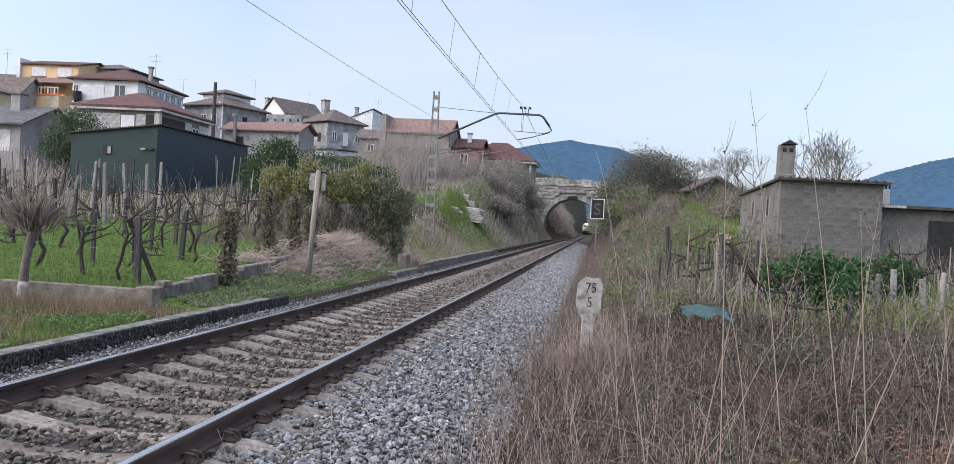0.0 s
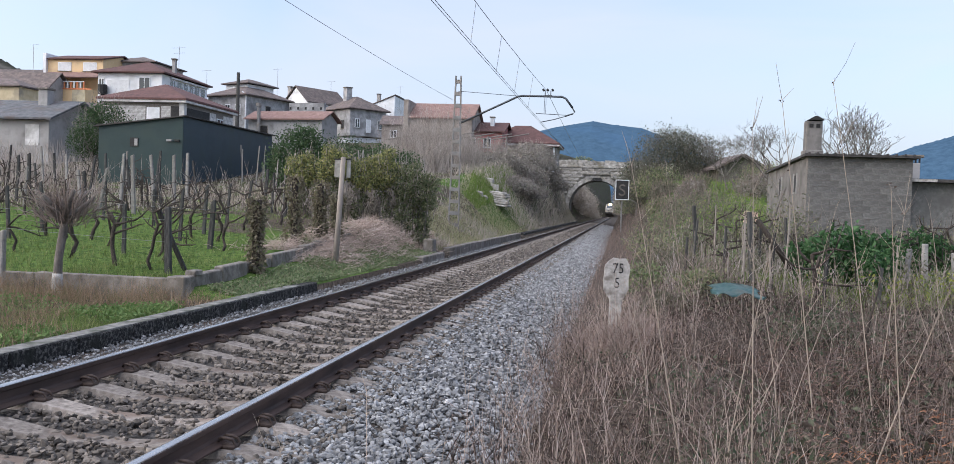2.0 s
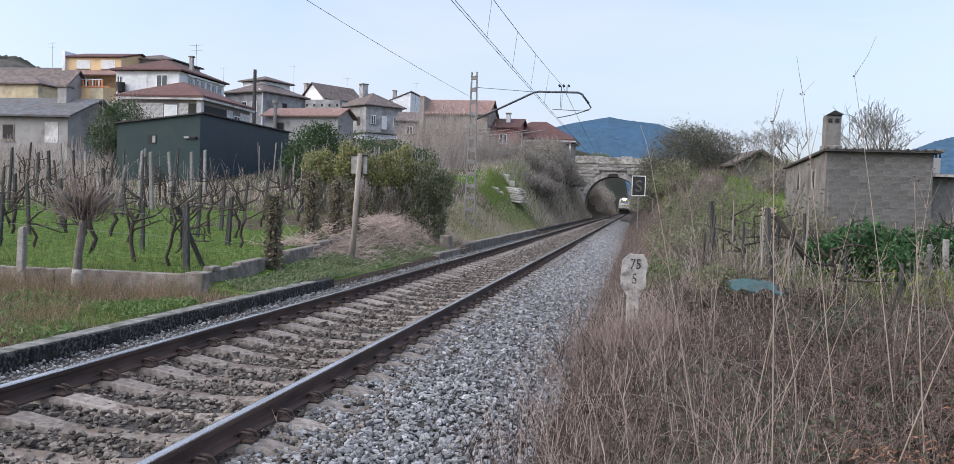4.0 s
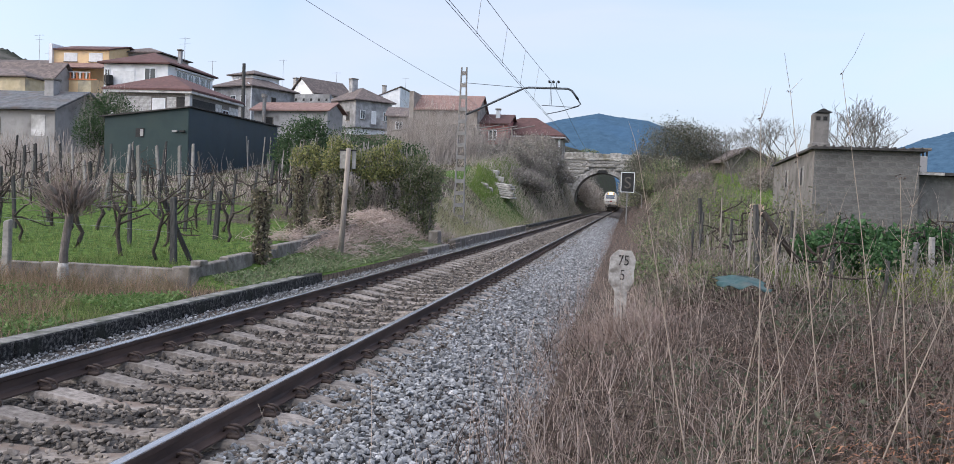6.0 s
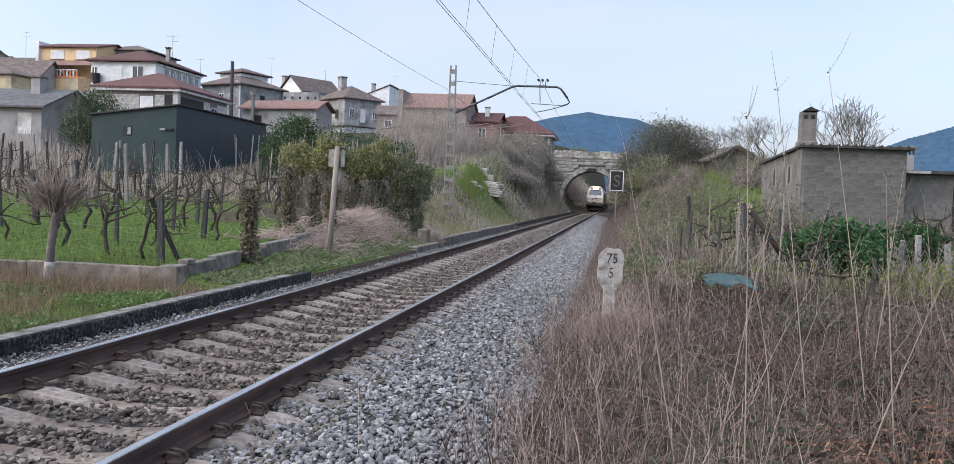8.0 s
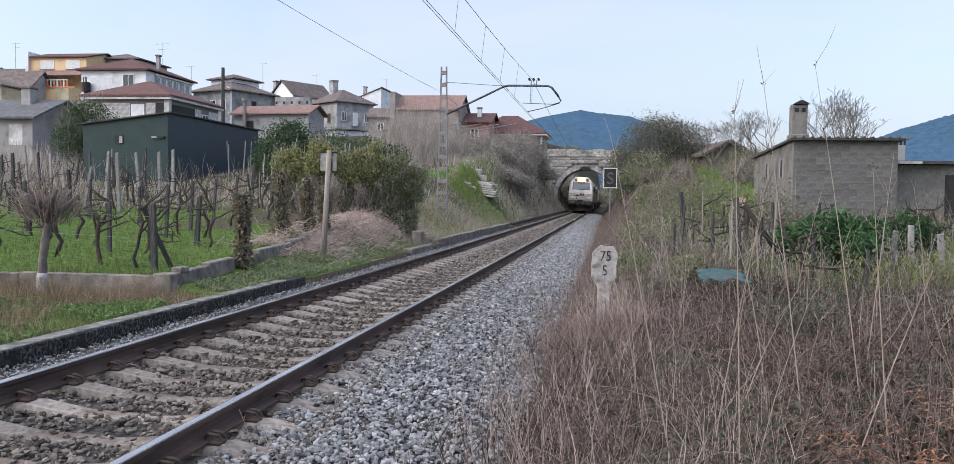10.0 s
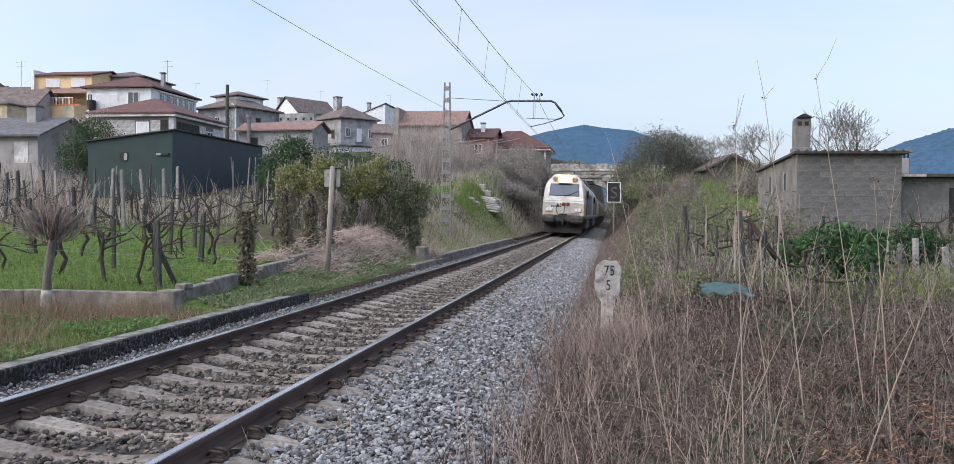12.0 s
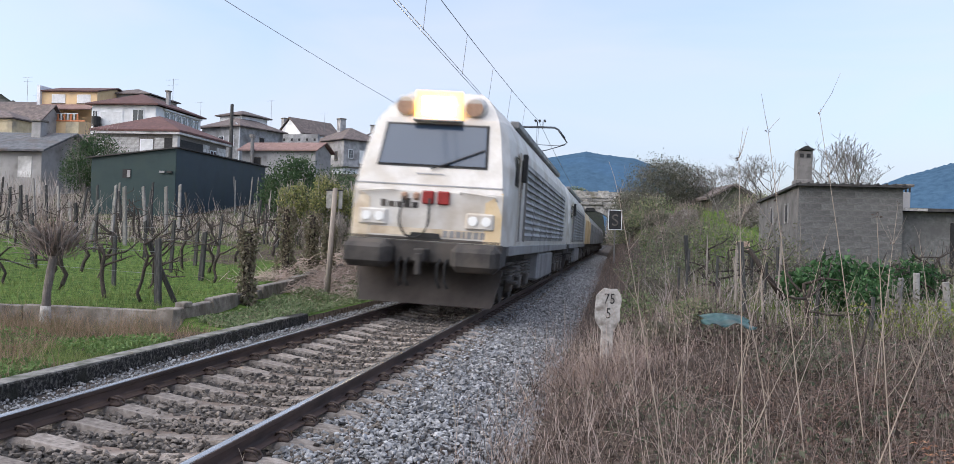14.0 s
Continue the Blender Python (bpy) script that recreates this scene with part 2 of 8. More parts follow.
def raw_mesh(name, verts, faces, mat, smooth=False):
    """A mesh from computed arrays; all faces have the same number of corners."""
    me = bpy.data.meshes.new(name)
    verts = np.ascontiguousarray(verts, dtype=np.float32)
    faces = np.ascontiguousarray(faces, dtype=np.int32)
    k = faces.shape[1]
    me.vertices.add(len(verts))
    me.vertices.foreach_set("co", verts.ravel())
    me.loops.add(faces.size)
    me.loops.foreach_set("vertex_index", faces.ravel())
    me.polygons.add(len(faces))
    me.polygons.foreach_set("loop_start", np.arange(0, faces.size, k, dtype=np.int32))
    me.update(calc_edges=True)
    me.polygons.foreach_set("use_smooth", np.full(len(faces), smooth))
    me.materials.append(mat)
    return me


# ---- terrain ----
def smooth(a, b, x):
    t = np.clip((np.asarray(x, float) - a) / (b - a), 0, 1)
    return t * t * (3 - 2 * t)


def height(x, y):
    """Ground height; rails' top is 0."""
    x, y = np.asarray(x, float), np.asarray(y, float)
    left = np.interp(y, [-60, 0, 12.2, 12.4, 20, 42, 57, 95, 130, 200, 400, 1300], [-.15, -.12, -.10, .16, .5, 2.0, 3.6, 7.3, 10.8, 15, 24, 40])
    left = left - smooth(-17, -10, x) * smooth(100, 117, y) * np.maximum(left - 6.2, 0)
    right = np.interp(y, [-60, 0, 8, 16, 24, 40, 60, 118, 200, 400, 1300], [-.25, -.25, -.15, .15, .6, 1.9, 3.6, 6.5, 8, 10, 16])
    wl_ = np.interp(y, [0, 21, 30, 45, 60], [1.0, 1.0, 3.5, 4.5, 3.8])
    wr_ = np.interp(y, [0, 20, 40], [1.6, 2.5, 4.5])
    wall_x = -6.42 - 0.06 * (np.clip(y, 12.4, 22) - 12.4)
    terrace = 0.5 * smooth(0, 1, (-5.5 - x) / (-5.5 - wall_x)) + 0.5 * smooth(0, 1, (wall_x - x) / 0.14)
    near = 1 - smooth(20.5, 24, y)
    fl = near * terrace + (1 - near) * smooth(0, 1, (-5.5 - x) / wl_)
    fr = smooth(0, 1, (x + 0.9) / wr_)
    z = np.where(x < -3.3, -0.06 + fl * (left + 0.06), -0.42 + fr * (right + 0.42))
    z = np.where((x > -5.25) & (x < -0.9), -0.42, z)
    bumps = 0.05 * np.sin(x * 1.7 + y * 0.6) * np.sin(y * 1.3 - x * 0.4) + 0.03 * np.sin(3.1 * x - 2.3 * y)
    return z + np.where(x < -3.3, fl, fr) * bumps


def h(x, y):
    return float(height(x, y))


def ground_material():
    """Grass, dry grass and bare soil, mixed by noise and by where each of them grows."""
    m = bpy.data.materials.new("meadow_soil")
    m.use_nodes = True
    n, l = m.node_tree.nodes, m.node_tree.links
    b = n["Principled BSDF"]
    b.inputs["Roughness"].default_value = 0.97
    b.inputs["Specular IOR Level"].default_value = 0.1
    tc = n.new("ShaderNodeTexCoord")
    at = n.new("ShaderNodeAttribute")
    at.attribute_name = "dry"
    def noise_(scale, det=6):
        t = n.new("ShaderNodeTexNoise")
        t.inputs["Scale"].default_value = scale
        t.inputs["Detail"].default_value = det
        l.new(tc.outputs["Object"], t.inputs["Vector"])
        return t.outputs[0]
    def ramp(src, a, b_, lo, hi):
        r = n.new("ShaderNodeValToRGB")
        r.color_ramp.elements[0].position, r.color_ramp.elements[1].position = a, b_
        r.color_ramp.elements[0].color, r.color_ramp.elements[1].color = (*lo, 1), (*hi, 1)
        l.new(src, r.inputs[0])
        return r.outputs[0]
    green = ramp(noise_(9), 0.35, 0.65, (0.035, 0.065, 0.016), (0.11, 0.17, 0.04))
    brown = ramp(noise_(12), 0.35, 0.65, (0.035, 0.028, 0.022), (0.125, 0.102, 0.082))
    add = n.new("ShaderNodeMath")
    add.operation = "ADD"
    l.new(at.outputs["Fac"], add.inputs[0])
    sub = n.new("ShaderNodeMath")
    sub.operation = "SUBTRACT"
    l.new(noise_(0.9), sub.inputs[0])
    sub.inputs[1].default_value = 0.5
    l.new(sub.outputs[0], add.inputs[1])
    fac = ramp(add.outputs[0], 0.4, 0.6, (0, 0, 0), (1, 1, 1))
    mx = n.new("ShaderNodeMixRGB")
    l.new(fac, mx.inputs[0])
    l.new(green, mx.inputs[1])
    l.new(brown, mx.inputs[2])
    l.new(mx.outputs[0], b.inputs["Base Color"])
    bp = n.new("ShaderNodeBump")
    bp.inputs["Strength"].default_value, bp.inputs["Distance"].default_value = 0.8, 0.08
    l.new(noise_(14, 9), bp.inputs["Height"])
    l.new(bp.outputs[0], b.inputs["Normal"])
    return m


def build_ground():
    xs = np.unique(np.concatenate([np.linspace(-1500, -120, 24), np.linspace(-120, -30, 40), np.linspace(-30, -8.2, 40), np.linspace(-8.2, -5.2, 60), np.linspace(-5.2, 2, 32), np.linspace(2, 30, 46), np.linspace(30, 1500, 40)]))
    ys = np.unique(np.concatenate([np.linspace(-60, 0, 15), np.linspace(0, 30, 80), [12.2, 12.3, 12.4], np.linspace(30, 160, 140), np.linspace(160, 2200, 50)]))
    gx, gy = np.meshgrid(xs, ys)
    v = np.stack([gx, gy, height(gx, gy)], -1).reshape(-1, 3)
    ny, nx = gx.shape
    i = np.arange((ny - 1) * nx).reshape(ny - 1, nx)[:, :-1].ravel()
    f = np.stack([i, i + 1, i + nx + 1, i + nx], 1)
    me = raw_mesh("ground", v, f, ground_material(), True)
    x, y = v[:, 0], v[:, 1]
    dry = np.where(x > -3, 0.85 - 0.75 * smooth(13, 22, y) * smooth(0.5, 3, x), 0.15)
    dry = np.where((x < -3) & (y < 12.2), 0.62, dry)
    dry = np.where((x < -3) & (x > -11) & (y > 21), 0.62, dry)
    dry = np.where((x < -3) & (y > 26), 0.6, dry)
    dry = np.where((x < -6.2) & (x > -10) & (y > 48) & (y < 64), 0.05, dry)
    dry = np.where((x > -5.3) & (x < -0.5), 0.9, dry)
    a = me.attributes.new("dry", "FLOAT", "POINT")
    a.data.foreach_set("value", dry.astype(np.float32))
    tagged(new("ground", me), "grassy vineyard slope with dry weedy verges", "ground", kind="structure")


build_ground()


def hill(name, label, x0, x1, y, crest, seed, depth=260, mat=None):
    """A wooded ridge: crest is a list of (x, z); slopes run down to both sides."""
    xs = np.linspace(x0, x1, 500)
    cz = np.interp(xs, [c[0] for c in crest], [c[1] for c in crest])
    r = np.random.default_rng(seed)
    rows = []
    for k, t in enumerate(np.linspace(-1, 1, 25)):
        rough = (r.random(len(xs)) - 0.5) * (3.6 if abs(t) < 0.05 else 0.0)
        rows.append(np.stack([xs, np.full_like(xs, y + t * depth), cz * np.cos(t * math.pi / 2) ** 0.8 + rough * (1 if abs(t) < 0.9 else 0) - (4 if abs(t) > 0.95 else 0)], 1))
    v = np.concatenate(rows)
    nx = len(xs)
    i = np.arange(24 * nx).reshape(24, nx)[:, :-1].ravel()
    f = np.stack([i, i + 1, i + nx + 1, i + nx], 1)
    tagged(new(name, raw_mesh(name, v, f, mat or FARWOOD_HAZED, True)), label, "hill", kind="structure")


NEARWOOD = material("near_hill_scrub", (0.03, 0.038, 0.03), (0.12, 0.115, 0.10), 0.12, 1.0, 0.5, stain=(0.14, 0.13, 0.12), stain_scale=0.05, dist=1, spec=0.0)
# distance haze is put into the slopes' blue tones and a weak blue glow
FARWOOD_HAZED = material("hazed_far_wooded_slope", (0.007, 0.02, 0.038), (0.026, 0.052, 0.082), 0.09, 1.0, 0.5, stain=(0.02, 0.052, 0.105), stain_scale=0.006, dist=3, spec=0.0)
_b = FARWOOD_HAZED.node_tree.nodes["Principled BSDF"]
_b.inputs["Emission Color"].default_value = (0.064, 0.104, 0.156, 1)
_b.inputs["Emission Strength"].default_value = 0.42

hill("backdrop", "wooded mountain tinted haze-blue beyond the bridge", -420, 330, 1500, [(-420, 60), (-250, 95), (-160, 127), (-110, 140), (-50, 151), (-20, 146), (30, 141), (60, 130), (100, 108), (180, 80), (330, 50)], 3)
hill("backdrop", "wooded mountain tinted haze-blue behind the stone shed", 250, 1000, 1500, [(250, 40), (350, 70), (400, 98), (450, 120), (520, 142), (620, 165), (760, 190), (1000, 180)], 4)
hill("backdrop", "green hillside with pines above the village", -520, -240, 420, [(-520, 60), (-430, 68), (-350, 71), (-322, 69), (-309, 63), (-296, 54), (-270, 40), (-240, 25)], 5, 60, NEARWOOD)

# ---- railway ----
KERBTOP = material("worn_kerb_top", (0.09, 0.09, 0.08), (0.26, 0.25, 0.235), 10, 0.95, 0.6, stain=(0.06, 0.065, 0.045), stain_scale=3)
TRACK_X = -3.36
HALF = 0.87
CANT = 0.055
CANT_DEG = math.degrees(math.atan2(CANT, 2 * HALF))


def lean(x):
    """Height of the canted plane through the rail tops at x."""
    return (TRACK_X + HALF - x) * CANT / (2 * HALF)


def build_track():
    track = thing("railway_track", (0, 0, 0), "canted broad-gauge track on concrete sleepers in ballast", "railway track", kind="structure")
    prof = [(-0.07, 0), (0.07, 0), (0.07, 0.012), (0.02, 0.03), (0.009, 0.05), (0.009, 0.105), (0.034, 0.12), (0.036, 0.14), (0.0345, 0.150)]
    prof = prof + [(-a, b) for a, b in prof[:1:-1] if a > 0.0][0:]
    for side in (-1, 1):
        x = TRACK_X + side * HALF
        z = (CANT if side < 0 else 0.0)
        bm = bmesh.new()
        prism(bm, [(x + a, z - 0.157 + b) for a, b in prof], "y", -40, 420)
        rail = part("rail", bm, RUST, track, "rust-brown steel rail with a polished head")
        bm = bmesh.new()
        prism(bm, [(x - 0.032, z - 0.0075), (x + 0.032, z - 0.0075), (x + 0.030, z - 0.001), (x + 0.02, z + 0.001), (x - 0.02, z + 0.001), (x - 0.030, z - 0.001)], "y", -40, 420)
        part("rail_head", bm, RAILTOP, rail, "bright polished running surface")
    # sleeper: seats high, waist low
    bm = bmesh.new()
    top = [(-1.30, -0.20), (-1.12, -0.165), (-0.66, -0.165), (-0.30, -0.212), (0.30, -0.212), (0.66, -0.165), (1.12, -0.165), (1.30, -0.20)]
    rows = []
    for dy, dz in ((-0.14, -0.2), (-0.135, -0.06), (-0.105, 0.0), (0.105, 0.0), (0.135, -0.06), (0.14, -0.2)):
        rows.append([bm.verts.new((x, dy, z + dz)) for x, z in top])
    for a, b in zip(rows, rows[1:]):
        for k in range(len(top) - 1):
            bm.faces.new((a[k], a[k + 1], b[k + 1], b[k]))
    bm.faces.new([r[0] for r in rows])
    bm.faces.new([r[-1] for r in rows][::-1])
    sl = mesh_of(bm, "sleeper", SLEEPER)
    # spring clip: two loops over the rail foot
    bm = bmesh.new()
    for s in (-0.035, 0.035):
        pts = [(0.02 + 0.055 * math.cos(a) + 0.02, s + 0.022 * math.cos(a * 2), -0.14 + 0.05 * math.sin(a)) for a in np.linspace(-0.4, 3.5, 8)]
        tube(bm, pts, 0.011, 5)
    box(bm, 0.0, 0.10, -0.05, 0.05, -0.168, -0.14)
    cl = mesh_of(bm, "rail_clip", CLIP, True)
    for n in range(-40, 210):
        y = 0.52 + 0.6 * n
        ob = share("sleeper", sl, track, pose(TRACK_X, y, CANT / 2, 0, CANT_DEG, RND.uniform(-0.4, 0.4)))
        if 4 < y < 36:
            for side in (-1, 1):
                for out in (-1, 1):
                    share("rail_clip", cl, ob, pose(side * HALF + out * 0.05, 0, 0, 0, 0, 0 if out > 0 else 180))
    return track


def bed(x, y):
    """Top of the ballast."""
    return np.interp(x, [-5.3, -4.75, -4.45, -4.0, -2.75, -2.0, -1.55, -1.0, -0.45], [-.15, -.15, -.135, -.165, -.19, -.20, -.225, -.34, -.46])


def build_ballast():
    xs = np.linspace(-5.22, -0.45, 40)
    ys = np.concatenate([np.linspace(-40, 2, 30), np.linspace(2.2, 40, 120), np.linspace(41, 420, 200)])
    gx, gy = np.meshgrid(xs, ys)
    v = np.stack([gx, gy, bed(gx, gy) - 0.02 + 0.012 * np.sin(gx * 9 + gy * 7)], -1).reshape(-1, 3)
    ny, nx = gx.shape
    i = np.arange((ny - 1) * nx).reshape(ny - 1, nx)[:, :-1].ravel()
    tagged(new("ballast_bed", raw_mesh("ballast_bed", v, np.stack([i, i + 1, i + nx + 1, i + nx], 1), BALLAST, True)), "stony grey-brown ballast bed under the track", "ballast", kind="structure")
    # loose stones: twenty-sided chips close to the rails' near end, simpler ones further off
    cube = np.array([(x, y, z) for x in (-1, 1) for y in (-1, 1) for z in (-1, 1)]) * 0.72
    cube_f = np.array([(0, 1, 3), (0, 3, 2), (4, 6, 7), (4, 7, 5), (0, 4, 5), (0, 5, 1), (2, 3, 7), (2, 7, 6), (0, 2, 6), (0, 6, 4), (1, 5, 7), (1, 7, 3)])
    octa = np.array([(1, 0, 0), (-1, 0, 0), (0, 1, 0), (0, -1, 0), (0, 0, 1), (0, 0, -1)]) * 1.1
    octa_f = np.array([(0, 2, 4), (2, 1, 4), (1, 3, 4), (3, 0, 4), (2, 0, 5), (1, 2, 5), (3, 1, 5), (0, 3, 5)])
    bm = bmesh.new()
    bmesh.ops.create_icosphere(bm, subdivisions=1, radius=1.0)
    bm.verts.ensure_lookup_table()
    ico = np.array([tuple(v.co) for v in bm.verts])
    ico_f = np.array([[v.index for v in f.verts] for f in bm.faces])
    bm.free()
    def chips(name, label, x, y, s, mat, form, fac):
        n, k = len(x), len(form)
        shape = form[None] * NPR.uniform(0.5, 1.25, (n, k, 1)) * (s[:, None, None] * NPR.uniform(0.62, 1.4, (n, 1, 3)))
        a = NPR.uniform(0, math.tau, n)
        b = NPR.normal(0, 0.5, n)
        ca, sa, cb, sb = np.cos(a), np.sin(a), np.cos(b), np.sin(b)
        X, Y, Z = shape[..., 0], shape[..., 1], shape[..., 2] * 0.72
        Y, Z = Y * cb[:, None] - Z * sb[:, None], Y * sb[:, None] + Z * cb[:, None]
        X, Y = X * ca[:, None] - Y * sa[:, None], X * sa[:, None] + Y * ca[:, None]
        base = bed(x, y) + NPR.uniform(-0.012, 0.016, n)
        v = np.stack([X + x[:, None], Y + y[:, None], Z + base[:, None]], -1).reshape(-1, 3)
        f = (fac[None] + k * np.arange(n)[:, None, None]).reshape(-1, 3)
        tagged(new(name, raw_mesh(name, v, f, mat)), label, "gravel", kind="stuff")
    def stones(name, label, n, xr, mat, lo, hi):
        y = 3.0 + 42 * NPR.random(n) ** 2.0
        x = NPR.uniform(*xr, n)
        edge = 0.125 + 0.03 * np.sin(x * 13 + np.floor((y - 0.22) / 0.6) * 2.1) + 0.02 * np.sin(x * 31)
        on = (np.abs(((y - 0.52 + 0.3) % 0.6) - 0.3) < edge) & (np.abs(x - TRACK_X) < 1.3)
        mid = np.abs(x - TRACK_X) < 0.5
        keep = ~(on & (NPR.random(n) > np.where(mid, 0.3, 0.06)))
        keep &= ~((np.abs(np.abs(x - TRACK_X) - HALF) < 0.085))
        x, y = x[keep], y[keep]
        s = (lo + (hi - lo) * NPR.random(len(x)) ** 1.5) * (1 + np.clip((y - 12) / 36, 0, 0.9))
        for a, b, form, fac in ((0, 8, ico, ico_f), (8, 17, cube, cube_f), (17, 60, octa, octa_f)):
            k = (y >= a) & (y < b)
            chips(name, label, x[k], y[k], s[k], mat, form, fac)
    def far_stones(label, n, xr, mat):
        x, y = NPR.uniform(*xr, n), 38 + 72 * NPR.random(n) ** 1.4
        keep = np.abs(np.abs(x - TRACK_X) - HALF) > 0.1
        chips("ballast_stones", label, x[keep], y[keep], NPR.uniform(0.035, 0.075, keep.sum()), mat, octa, octa_f)
    for label, n, xr, mat in (("brown ballast behind the viewpoint", 3000, (-4.9, -1.95), STONE_BROWN), ("grey ballast behind the viewpoint", 3000, (-2.35, -0.6), STONE_GREY)):
        x, y = NPR.uniform(*xr, n), NPR.uniform(-9, 3, n)
        keep = (np.abs(((y - 0.22) % 0.6) - 0.3) > 0.13) & (np.abs(np.abs(x - TRACK_X) - HALF) > 0.1)
        chips("ballast_stones", label, x[keep], y[keep], NPR.uniform(0.02, 0.045, keep.sum()), mat, octa, octa_f)
    far_stones("grey ballast shoulder further along the track", 7000, (-2.35, -0.6), STONE_GREY)
    far_stones("brown ballast between the rails further along the track", 5000, (-5.1, -1.95), STONE_BROWN)
    stones("ballast_stones", "brown rust-dusted ballast stones between the rails", 27000, (-4.75, -1.85), STONE_BROWN, 0.017, 0.034)
    stones("ballast_stones", "grey crushed ballast stones on the track shoulder", 34000, (-2.35, -0.55), STONE_GREY, 0.015, 0.034)
    stones("ballast_stones", "small grey gravel beside the kerb", 10000, (-5.19, -4.4), STONE_GREY, 0.010, 0.020)


def build_kerbs():
    kerb = thing("kerb", (0, 0, 0), "low mossy dark concrete kerb beside the track", "kerb", kind="structure")
    bm = bmesh.new()
    y = -10.0
    while y < 14.2:
        box(bm, -5.42, -5.2 + RND.uniform(-.006, .006), y, y + 0.985, -0.35, 0.0 + RND.uniform(-.008, .008), bevel=0.012)
        y += 1.0
    for k in range(5):
        a = k * 0.16
        box(bm, -0.22, 0, 0, 0.42, -0.35, 0.0 - 0.01 * k, bevel=0.012, m=pose(-5.2 - 0.05 * k * k, 14.0 + 0.38 * k, 0.0, 0, 0, 6 + 8 * k))
    part("kerb_stone", bm, KERB, kerb)
    bm = bmesh.new()
    box(bm, -5.41, -5.215, -10, 14.2, -0.02, 0.012, bevel=0.004)
    part("kerb_cap", bm, KERBTOP, kerb, "worn grey kerb top")
    wall = thing("track_wall", (0, 0, 0), "low grey concrete wall along the track", "wall", kind="structure")
    bm = bmesh.new()
    y = 27.4
    while y < 47:
        box(bm, -5.45, -5.2, y, y + 1.98, -0.4, 0.13 + RND.uniform(-.015, .015), bevel=0.015)
        y += 2.0
    part("wall_section", bm, CONCRETE, wall)
    bm = bmesh.new()
    box(bm, -5.5, -5.22, 23.6, 26.6, -0.4, 0.02, bevel=0.02)
    box(bm, -5.75, -5.45, 25.9, 26.4, -0.3, 0.42, bevel=0.03)
    part("wall_section", bm, CONCRETE, wall)
    bm = bmesh.new()
    y = 50.0
    while y < 112:
        box(bm, -5.6, -5.3, y, y + 3.95, -0.4, 0.08, bevel=0.02)
        y += 4.0
    part("wall_section", bm, KERB, wall, "dark stained far wall")


# ---- masts and wires ----
def lattice_mast(x, y, base, top, w0, w1, label):
    mast = thing("catenary_mast", (x, y, base), label, "mast", group="catenary masts")
    hh = top - base
    bm = bmesh.new()
    legs = []
    for s in (-1, 1):
        bm = bmesh.new()
        prism_pts = [(s * w0, -0.06, -0.4), (s * w1, -0.05, hh)]
        a, b = prism_pts
        box(bm, -0.028, 0.028, -0.05, 0.05, 0, 1)
        for v in bm.verts:
            t = v.co.z
            v.co = Vector((v.co.x + a[0] + (b[0] - a[0]) * t, v.co.y, a[2] + (b[2] - a[2]) * t))
        part("leg", bm, GALV, mast)
    n = 13
    for k in range(n):
        t = (k + 0.35) / n
        z = t * hh
        w = w0 + (w1 - w0) * t
        part("batten_plate", boxes((-w, w, -0.062, -0.052, z, z + 0.16)), GALV, mast)
        part("batten_plate", boxes((-w, w, 0.052, 0.062, z, z + 0.16)), GALV, mast)
    part("foundation", boxes((-0.42, 0.42, -0.4, 0.4, -0.8, 0.06), bevel=0.03), CONCRETE, mast, "concrete foot")
    return mast


